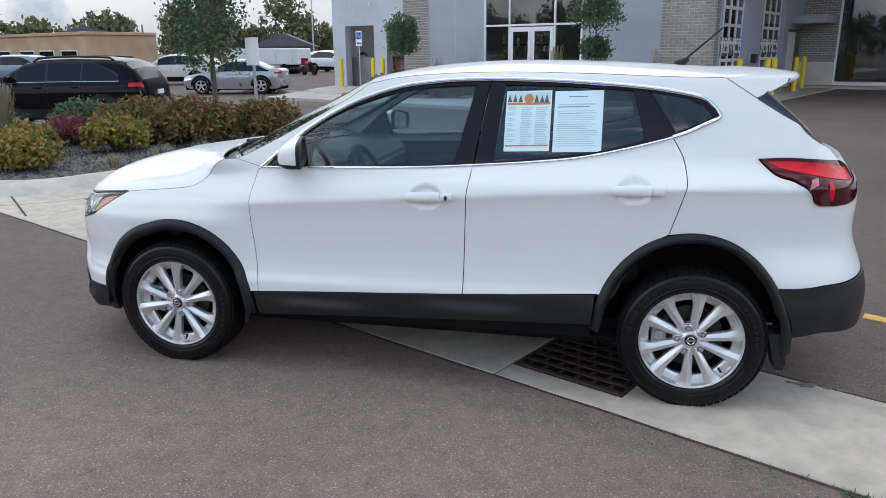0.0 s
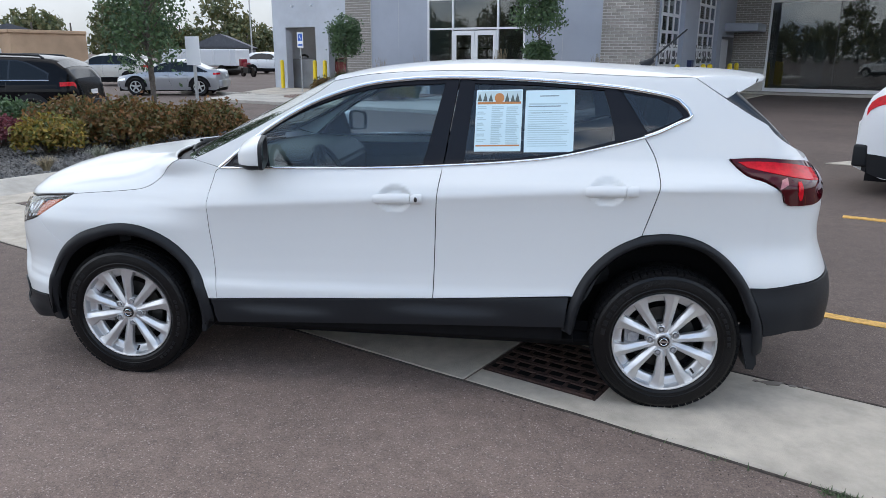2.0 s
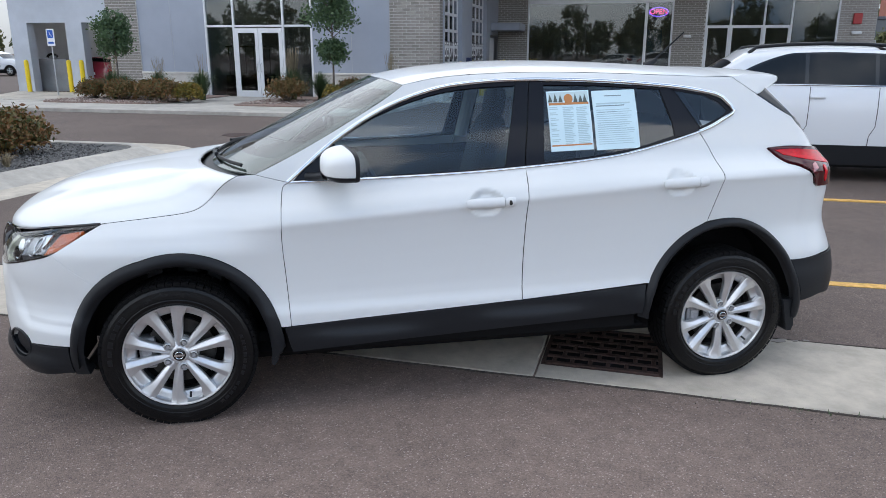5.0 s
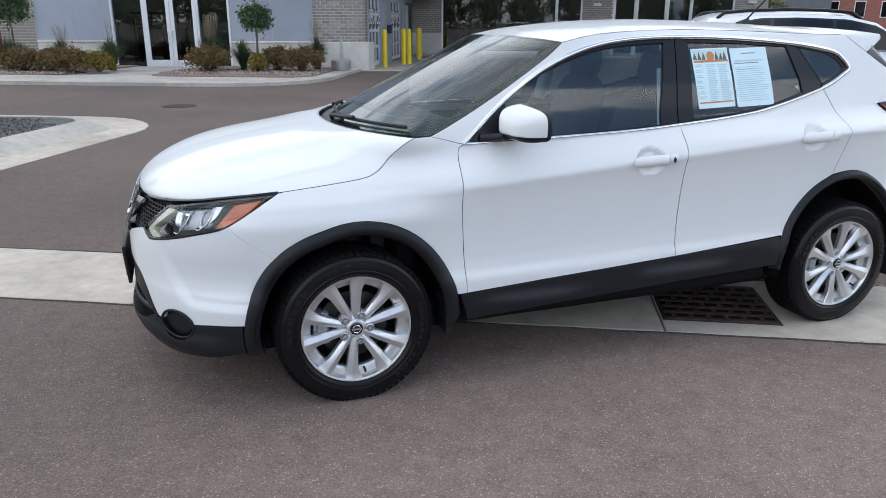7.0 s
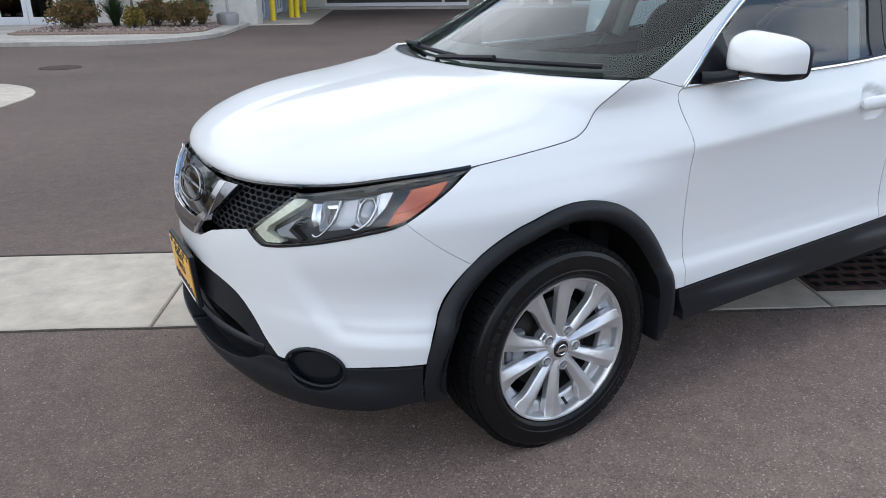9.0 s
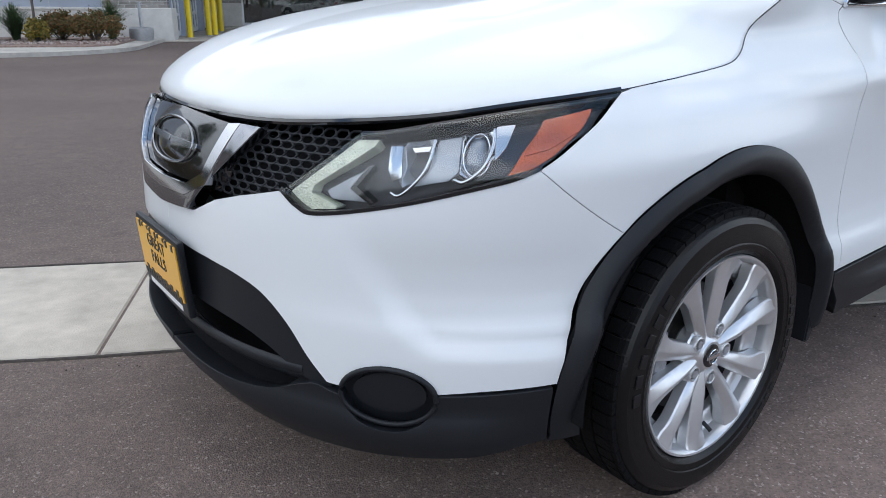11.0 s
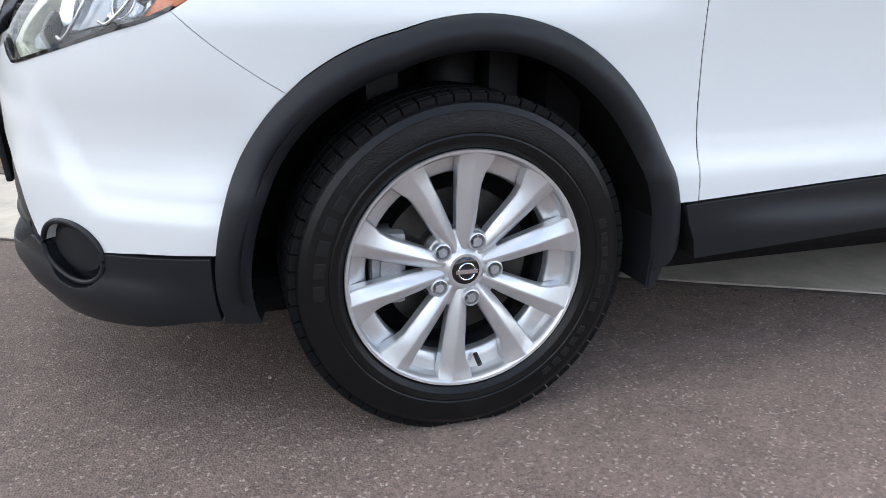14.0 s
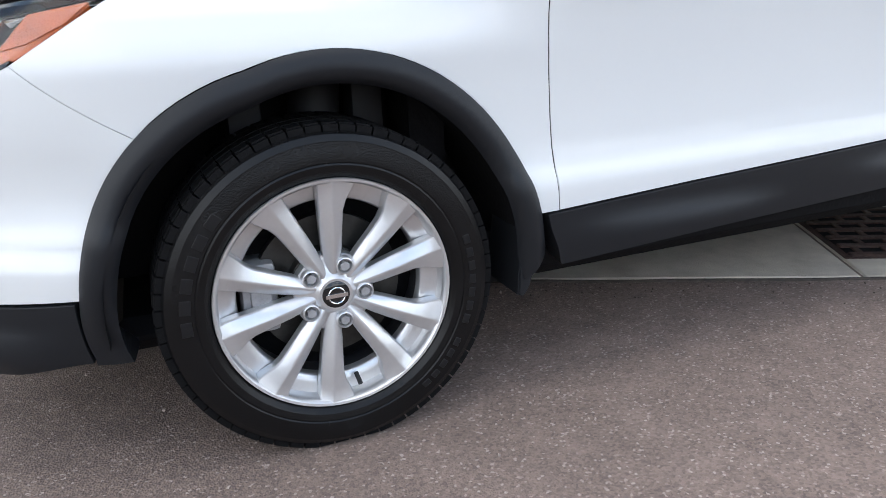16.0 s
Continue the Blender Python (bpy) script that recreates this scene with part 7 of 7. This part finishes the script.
for u, v, h, pl in ((-15.35, 17.3, 1.0, 6), (-14.1, 18.0, 0.95, 10), (-12.4, 17.8, 1.0, 4), (-9.45, 18.4, 1.15, 34), (-8.45, 18.3, 0.95, 0), (-6.3, 19.0, 1.05, 8), (-15.9, 18.6, 0.8, 0)):
    _k += 1
    grass(u, v, h * 1.02, 0.62, 900, GREENGRASS, "green ornamental grass in the bed by the building", _k, 0.12, pl)
tree(YARD @ pose(-15.4, 17.6, 0.12), 2.75, 1.25, 0.52, GREENLEAF, "small green tree with a round crown by the bays", 31, leaf=0.09, n=110, per=34, r0=0.04)
tree(YARD @ pose(-7.9, 18.0, 0.12), 3.6, 1.2, 0.5, GREENLEAF, "small green tree with a tiered crown by the entrance", 32, leaf=0.09, n=120, per=34, r0=0.04, balls=[(1.52, 0.42, 0.34), (2.6, 0.78, 0.42), (3.2, 0.6, 0.42)])
# weeds at the gutter's edge
rng = random.Random(9)
bm = bmesh.new()
for i in range(420):
    u = rng.uniform(2.3, 2.75) if i % 4 else rng.uniform(1.5, 6)
    x, y = u, -0.515 - 0.03 * (u - 0.6) + rng.gauss(0, 0.015)
    a, h = rng.uniform(0, 6.28), rng.uniform(0.006, 0.026)
    q = [bm.verts.new((x + 0.004 * math.cos(a), y + 0.004 * math.sin(a), 0)), bm.verts.new((x - 0.004 * math.cos(a), y - 0.004 * math.sin(a), 0)), bm.verts.new((x + 0.02 * math.sin(a), y + 0.02 * math.cos(a), h))]
    bm.faces.new(q)
yard_part("weeds", bm, GREENGRASS, "green weeds growing at the gutter's edge", "weeds", "stuff")

# ---- other vehicles ----
CARGLASS = mat("dark_car_glass", (0.006, 0.008, 0.010), rough=0.04, spec=0.4)
TYREFAR = RUBBER
SUV_TOP = [(0, 0.66), (0.015, 0.86), (0.06, 0.97), (0.16, 1.03), (0.26, 1.08), (0.29, 1.12), (0.40, 1.50), (0.48, 1.60), (0.62, 1.625), (0.78, 1.605), (0.87, 1.565), (0.90, 1.52), (0.945, 1.34), (0.982, 1.08), (0.99, 0.95), (1, 0.72)]
SEDAN_TOP = [(0, 0.58), (0.015, 0.70), (0.06, 0.78), (0.16, 0.86), (0.27, 0.93), (0.30, 0.98), (0.43, 1.34), (0.50, 1.42), (0.62, 1.43), (0.72, 1.36), (0.86, 1.07), (0.95, 1.04), (0.985, 0.98), (1, 0.70)]
WAGON_TOP = [(0, 0.66), (0.015, 0.86), (0.06, 0.97), (0.16, 1.03), (0.26, 1.08), (0.29, 1.12), (0.40, 1.50), (0.48, 1.60), (0.62, 1.625), (0.74, 1.61), (0.82, 1.575), (0.85, 1.54), (0.925, 1.30), (0.978, 1.08), (0.99, 0.95), (1, 0.72)]


def vehicle(m, name, label, category, paint, length, width, height, top, trim_color, belt=0.62, glass_x=((0.37, 0.512), (0.522, 0.685), (0.695, 0.865)), rails=False, tail=RED, clad=True):
    """A parked vehicle, nose at -x: skin lofted over stations, with glass, lamps, wheels and trim laid on it."""
    ob = thing(name, label, category, m)
    tx, tz = np.array([p[0] for p in top]), np.array([p[1] for p in top]) * height / max(p[1] for p in top)
    zb = belt * height
    hw = width / 2

    def section(f, q):
        """A place on the near half: q 0..1 floor to belt, 1..2 belt to roof edge, 2..3 roof edge to middle."""
        zt = float(np.interp(f, tx, tz))
        e = min(1.0, f / 0.09, (1 - f) / 0.07)
        w = hw * (0.72 + 0.28 * math.sin(max(0.0, min(1, e)) * math.pi / 2))
        z0 = 0.22 + 0.10 * (1 - min(1, e))
        b = min(zb + 0.04 * f, zt - 0.05)
        if q <= 1:
            z = z0 + (b - z0) * q
            return w * (0.93 + 0.07 * math.sin(min(1, q * 1.25) * math.pi / 2) - 0.045 * max(0, q - 0.72) / 0.28), z
        wr = w * (0.955 - 0.25 * min(1, max(0, (zt - b) / (0.38 * height))))
        ze = b + (zt - b) * 0.86
        if q <= 2:
            t = q - 1
            return w * 0.955 + (wr - w * 0.955) * t, b + (ze - b) * t
        t = q - 2
        return wr * (1 - t), ze + (zt - ze) * (1 - (1 - t) ** 2.2)

    def at(f, q, side, off=0.0):
        y, z = section(f, q)
        return ((f - 0.5) * length, side * (y + off), z)

    fs = np.unique(np.concatenate([np.linspace(0, 1, 45), tx, [0.004, 0.008, 0.992]]))
    qs = np.concatenate([np.linspace(0, 1, 9), np.linspace(1, 2, 6)[1:], np.linspace(2, 3, 6)[1:]])
    rows = []
    for f in fs:
        near = [at(f, q, -1) for q in qs]
        rows.append(near + [(x, -y, z) for x, y, z in near[-2::-1]])
    bodyob = sheet("body", rows, paint, ob, flip=True)
    for k, r in ((0, rows[0]), (1, rows[-1])):
        raw("end_panel", r, [tuple(range(len(r)))], paint, bodyob, smooth=False)
    part("chassis", box((-length * 0.47, -hw * 0.85, 0.18), (length * 0.47, hw * 0.85, 0.45)), DARK, ob)
    taper = glass_x[-1][0] + 0.02
    for side in (-1, 1):
        grid = [[at(f, q, side, 0.003) for q in np.linspace(1.06, 1.92 - 0.55 * max(0.0, (f - taper) / (glass_x[-1][1] + 0.01 - taper)) ** 1.6, 5)] for f in np.linspace(glass_x[0][0] - 0.006, glass_x[-1][1] + 0.008, 25)]
        sheet("pillar_trim", grid, GLOSSBLACK, ob, flip=side < 0)
        part("belt_strip", add_sweep(bmesh.new(), [at(f, 1.04, side, 0.006) for f in np.linspace(glass_x[0][0] - 0.03, glass_x[-1][1] + 0.012, 14)], 0.009, 6), CHROME, ob)
        for f0, f1 in glass_x:
            grid = []
            for f in np.linspace(f0, f1, 7):
                lo, hi = 1.10, 1.88 - 0.55 * max(0.0, (f - taper) / (glass_x[-1][1] - taper)) ** 1.6
                zt = float(np.interp(f, tx, tz))
                if zt < zb + 0.25:
                    hi = 1.5
                grid.append([at(f, q, side, 0.006) for q in np.linspace(lo, hi, 4)])
            sheet("side_window", grid, CARGLASS, ob, flip=side < 0)
        if clad:
            grid = [[at(f, q, side, 0.012) for q in (0.0, 0.1, 0.2, 0.26)] for f in np.linspace(0.02, 0.98, 30)]
            sheet("lower_trim", grid, trim_color, ob, flip=side < 0)
        for f in (0.195, 0.79):
            x = (f - 0.5) * length
            yw = side * (hw - 0.03)
            # solid dark disc in place of the shaded wheel opening
            part("arch_disc", plate(arc(x, 0.34, 0.42, 0.42, 0, 180, 18), yw, yw + side * 0.042, "y"), trim_color if clad else DARK, ob)
            bm = add_lathe(bmesh.new(), [(0.0, 0.02), (0.20, 0.02), (0.215, 0.05), (0.23, 0.055), (0.30, 0.06), (0.335, 0.03), (0.34, -0.05), (0.34, -0.14), (0.0, -0.14)], 28)
            for v in bm.verts:
                v.co = (v.co.x + x, yw + side * v.co.y, v.co.z + 0.34)
            wheel = part("wheel", bm, TYREFAR, ob, smooth=40)
            bm = bmesh.new()
            for k in range(5):
                a = 2 * math.pi * k / 5 + 0.3
                add_rod(bm, (x, yw + side * 0.05, 0.34), (x + 0.19 * math.cos(a), yw + side * 0.062, 0.34 + 0.19 * math.sin(a)), 0.035, 0.03, 6)
            add_sweep(bm, [(x + 0.205 * math.cos(t), yw + side * 0.058, 0.34 + 0.205 * math.sin(t)) for t in np.linspace(0, 2 * math.pi, 25)], 0.014, 5)
            part("rim", bm, ALLOY, wheel)
        # lamps, handles, mirror
        sheet("tail_light", [[at(f, q, side, 0.012) for q in (0.86, 0.90, 0.94, 0.975)] for f in (0.925, 0.945, 0.965, 0.978, 0.985)], tail, ob, flip=side < 0)
        sheet("headlight", [[at(f, q, side, 0.01) for q in (0.70, 0.78, 0.86)] for f in (0.01, 0.02, 0.04, 0.07, 0.10)], REFLECTOR, ob, flip=side < 0)
        for f in (0.475, 0.66):
            x, y, z = at(f, 0.87, side, 0.02)
            part("door_handle", add_box(bmesh.new(), (x - 0.09, y - 0.015, z - 0.015), (x + 0.09, y + 0.015, z + 0.015), 0.008, 2), paint, ob)
        for f in (0.335, 0.51, 0.68):
            line = [at(f + (0.012 if q < 0.5 else 0), q, side, 0.0015) for q in np.linspace(0.26, 1.0, 7)]
            part("door_gap", add_sweep(bmesh.new(), line, 0.004, 4), GLOSSBLACK, ob)
        x, y, z = at(0.345, 1.12, side)
        part("door_mirror", add_box(bmesh.new(), (x - 0.06, y if side > 0 else y - 0.20, z), (x + 0.06, y + 0.20 if side > 0 else y, z + 0.14), 0.045, 3), paint, ob, smooth=50)
        if rails:
            line = [(at(f, 2.10, side)[0], at(f, 2.10, side)[1], at(f, 2.1, side)[2] + (0.0 if f in (0.44, 0.84) else 0.055)) for f in (0.44, 0.47, 0.55, 0.65, 0.75, 0.82, 0.84)]
            part("roof_rail", add_sweep(bmesh.new(), line, 0.03, 8, flat=0.8), PLASTIC, ob)
    # screens
    f0, f1 = [p[0] for p in top if p[1] > belt * max(q[1] for q in top) + 0.02][0], None
    ws_a = [f for f in tx if np.interp(f, tx, tz) > zb + 0.05]
    fa, fb = ws_a[0], ws_a[0] + 0.11
    rows = [[(lambda p: (p[0], p[1] * s, p[2] + 0.006))(at(f, q, -1)) for q, s in ((2.02, 1), (2.3, 1), (2.6, 1), (3, 1), (2.6, -1), (2.3, -1), (2.02, -1))] for f in np.linspace(fa + 0.01, fb, 5)]
    sheet("windscreen", rows, CARGLASS, ob, flip=True)
    fr = [f for f in tx if np.interp(f, tx, tz) > zb + 0.1][-1]
    rows = [[(lambda p: (p[0] + 0.006, p[1] * s, p[2] + 0.006))(at(f, q, -1)) for q, s in ((2.02, 1), (2.4, 1), (3, 1), (2.4, -1), (2.02, -1))] for f in np.linspace(fr - 0.04, fr - 0.004, 4)]
    sheet("rear_screen", rows, CARGLASS, ob, flip=True)
    part("rear_bumper", add_box(bmesh.new(), (length * 0.47, -hw * 0.86, 0.34), (length * 0.503, hw * 0.86, 0.60), 0.03, 3), trim_color if clad else paint, ob, smooth=50)
    part("plate_blank", add_box(bmesh.new(), (length * 0.5, -0.16, 0.72), (length * 0.506, 0.16, 0.82)), WHITEPRINT, ob)
    return ob


BLACKPAINT = mat("black_paint", (0.004, 0.004, 0.005), rough=0.12, coat=0.15, spec=0.12)
SILVERPAINT = mat("silver_paint", (0.36, 0.37, 0.39), rough=0.3, metal=0.5, coat=0.8)
REDPAINT = mat("dark_red_paint", (0.22, 0.010, 0.025), rough=0.3, coat=1.0)
WHITEPAINT2 = mat("other_white_paint", (0.72, 0.74, 0.77), rough=0.3, coat=0.9)
BEIGEPAINT = mat("beige_paint", (0.55, 0.53, 0.48), rough=0.35, coat=0.8)
vehicle(YARD @ pose(4.2, 7.32, 0, 0, 0, 180), "estate_car", "white estate car with black roof rails parked behind", "car", WHITEPAINT2, 4.75, 1.84, 1.76, WAGON_TOP, PLASTIC, belt=0.675, rails=True)
vehicle(pose(-11.65, 11.0, 0, 0, 0, 11.5), "suv", "black suv with roof rails parked behind the island", "car", BLACKPAINT, 4.6, 1.82, 1.58, SUV_TOP, PLASTIC, rails=True)
vehicle(pose(-13.94, 23.87, 0, 0, 0, 11.5), "sedan", "silver sedan parked before the wheel stops", "car", SILVERPAINT, 4.05, 1.72, 1.38, SEDAN_TOP, DARK, clad=False)
vehicle(YARD @ pose(-20.75, 25.2, 0, 0, 0, -90), "hatchback", "dark red car standing inside the workshop bay", "car", REDPAINT, 4.3, 1.78, 1.5, SUV_TOP, DARK, clad=False)
vehicle(pose(-21.5, 55.0, 0, 0, 0, 165), "jeep", "white off-road car parked far off", "car", WHITEPAINT2, 4.7, 1.9, 1.75, SUV_TOP, DARK)
vehicle(pose(-21.5, 31.5, 0, 0, 0, 11), "parked_car", "pale parked car far across the yard", "car", BEIGEPAINT, 4.6, 1.8, 1.6, SUV_TOP, DARK)
vehicle(pose(-30.5, 30.0, 0, 0, 0, 11), "parked_car", "blue-grey parked car beside the black suv", "car", mat("blue_grey_paint", (0.16, 0.20, 0.26), rough=0.3, coat=0.9), 4.6, 1.8, 1.6, SUV_TOP, DARK)
truck = thing("box_trailer", "white flat-sided work trailer parked far off", "trailer", pose(-25.0, 50.0, 0, 0, 0, -8))
part("bed", add_box(bmesh.new(), (-3.2, -1.0, 0.7), (3.2, 1.0, 1.9), 0.04), WHITEPAINT2, truck)
for x in (-2.0, 2.0):
    part("wheel", rod((x, -1.02, 0.38), (x, 1.02, 0.38), 0.38, seg=20), RUBBER, truck)
for i in range(5):
    part("rib", add_box(bmesh.new(), (-2.9 + i * 1.4, -1.04, 0.75), (-2.84 + i * 1.4, -1.0, 1.85)), ALU, truck)
moto = thing("motorcycle", "dark red touring motorcycle standing in the yard", "motorcycle", pose(-20.2, 46.5, 0, 0, 0, -40))
for x in (-0.75, 0.75):
    part("wheel", rod((x, -0.07, 0.32), (x, 0.07, 0.32), 0.32, seg=20), RUBBER, moto)
part("tank", add_box(bmesh.new(), (-0.45, -0.18, 0.65), (0.15, 0.18, 0.98), 0.1, 3), REDPAINT, moto)
part("seat", add_box(bmesh.new(), (0.1, -0.17, 0.68), (0.75, 0.17, 0.86), 0.06, 2), DARK, moto)
part("engine", add_box(bmesh.new(), (-0.35, -0.2, 0.25), (0.35, 0.2, 0.65), 0.05, 2), STEEL, moto)
part("fairing", add_box(bmesh.new(), (-0.85, -0.25, 0.7), (-0.5, 0.25, 1.25), 0.08, 2), REDPAINT, moto)
part("fork", rod((-0.75, 0, 0.32), (-0.5, 0, 1.0), 0.04), STEEL, moto)

# ---- distance ----
TAN = mat("tan_render", (0.42, 0.29, 0.19), rough=0.85, var=0.08, scale=0.6, stain=0.1)
REDBRICKFAR = mat("far_red_brick", (0.30, 0.12, 0.09), rough=0.9, var=0.15, scale=3)
SLATE = mat("slate_roof", (0.09, 0.095, 0.11), rough=0.8, var=0.15, scale=3)
GREYSIDING = mat("grey_siding", (0.13, 0.14, 0.15), rough=0.8, var=0.08, scale=2)


def far_building(m, name, label, w, d, h, wall, roofmat, windows, gable=0.0):
    ob = thing(name, label, "building", m)
    part("wall", box((-w / 2, 0, 0), (w / 2, d, h)), wall, ob)
    if gable:
        bm = bmesh.new()
        a = [bm.verts.new(p) for p in ((-w / 2 - 0.4, -0.4, h), (w / 2 + 0.4, -0.4, h), (0, -0.4, h + gable))]
        b = [bm.verts.new(p) for p in ((-w / 2 - 0.4, d, h), (w / 2 + 0.4, d, h), (0, d, h + gable))]
        for f in ((a[0], a[1], a[2]), (b[2], b[1], b[0]), (a[0], a[2], b[2], b[0]), (a[2], a[1], b[1], b[2]), (a[1], a[0], b[0], b[1])):
            bm.faces.new(f)
        part("roof", bm, roofmat, ob)
    else:
        part("roof", box((-w / 2 - 0.15, -0.15, h), (w / 2 + 0.15, d, h + 0.25), 0.03), roofmat, ob)
    for x, z, ww, hh in windows:
        win = part("window", box((x - ww / 2 - 0.08, -0.06, z - 0.08), (x + ww / 2 + 0.08, 0.0, z + hh + 0.08)), ALU, ob)
        part("pane", box((x - ww / 2, -0.08, z), (x + ww / 2, -0.05, z + hh)), CARGLASS, win)
    return ob


far_building(pose(-51.6, 52.7, 0, 0, 0, -25), "commercial_building", "low tan rendered building with shaded openings", 29, 6, 3.0, TAN, TAN, [(x, 0.5, 2.4, 1.3) for x in (-10.5, -7, -3.5, 0, 4.5, 8.0, 11.8)])
far_building(pose(-40.5, 87.0, 0, 0, 0, 18), "house", "dark grey house with a gabled roof", 7.5, 10, 2.3, GREYSIDING, SLATE, [(-1.0, 1.1, 1.8, 0.7)], 1.7)
far_building(pose(-30.0, 96.0, 0, 0, 0, 10), "house", "dark grey house with a gabled roof", 7, 10, 2.8, GREYSIDING, SLATE, [(0, 1.1, 1.2, 1.0)], 1.7)
far_building(pose(-72.0, 90.0, 0, 0, 0, 38), "house", "pale house with a dark roof far off", 12, 10, 3.6, STONE, SLATE, [(-3, 1.4, 1.2, 1.2), (2, 1.4, 1.2, 1.2)], 1.8)
far_building(YARD @ pose(36.0, 74.0, 0), "brick_building", "distant red brick building with pale windows", 18, 12, 9.0, REDBRICKFAR, STONE, [(x, z, 0.9, 1.4) for x in (-7.5, -5, -2.5, 0, 2.5, 5, 7.5) for z in (2.2, 5.2)])
far_building(YARD @ pose(22.0, 72.0, 0), "low_building", "distant grey flat-roofed building", 16, 10, 4.6, GREYSIDING, SLATE, [(-4, 1.2, 2, 1.5), (2, 1.2, 2, 1.5)])
tree(YARD @ pose(22.5, 66.0, 0), 3.4, 1.0, 1.2, FARLEAF, "small green tree before distant buildings", 77, leaf=0.3, n=90, per=26, r0=0.12)
tree(pose(-28.0, 43.0, 0), 4.6, 1.2, 1.3, FARLEAF, "green tree at the far side of the yard", 78, leaf=0.22, n=120, per=26, r0=0.12)
tree(pose(-25.0, 42.0, 0), 5.4, 0.9, 1.1, FARLEAF, "narrow green tree at the far side of the yard", 79, leaf=0.22, n=120, per=26, r0=0.12)
for x, y, h in ((-47.0, 72.0, 9.0), (-31.0, 74.0, 9.5), (-23.5, 80.0, 10.5)):
    ob = thing("street_lamp", "tall grey street lamp with a short arm", "street lamp", pose(x, y, 0))
    part("pole", rod((0, 0, 0), (0, 0, h), 0.09, 0.06), GREYSTEEL, ob)
    part("arm", rod((0, 0, h), (-1.3, 0, h + 0.1), 0.04), GREYSTEEL, ob)
    part("lamp_head", add_box(bmesh.new(), (-1.9, -0.15, h + 0.03), (-1.2, 0.15, h + 0.16), 0.03), GREYSTEEL, ob)
for k, h in enumerate((11.2, 11.9)):
    line = [(-120 + 16 * i, 92 - 2 * i, h - 0.8 * math.sin(math.pi * ((i * 0.34) % 1))) for i in range(14)]
    tagged(part("power_line", add_sweep(bmesh.new(), line, 0.03, 4), DARK), "thin dark overhead power line", "cable")
# belt of trees round the district
rng = np.random.default_rng(5)
P = []
for i in range(150):
    a = 2 * math.pi * i / 150 + rng.normal() * 0.01
    d = 118 + 18 * rng.random()
    h = (5.8 + 2.8 * rng.random() ** 1.5) * (1.25 if i % 4 == 0 else 0.95)
    p, c = clumps(rng, (d * math.cos(a), d * math.sin(a), h * 0.50), (3.9, 3.9, h * 0.52), 64, 24, 0.5, -0.8)
    P.append(p * np.array((1, 1, 1.45 if math.sin(a) < -0.2 else 1.0)))
belt_ob = thing("tree_belt", "distant belt of green and yellowing trees", "trees", kind="stuff")
leaves("foliage", np.concatenate(P), 0.75, FARLEAF, belt_ob, rng)
bm = bmesh.new()
for i in range(150):
    a = 2 * math.pi * i / 150
    add_rod(bm, (126 * math.cos(a), 126 * math.sin(a), 0), (126 * math.cos(a), 126 * math.sin(a), 6), 0.3, 0.1, 6)
part("trunks", bm, BARK, belt_ob)
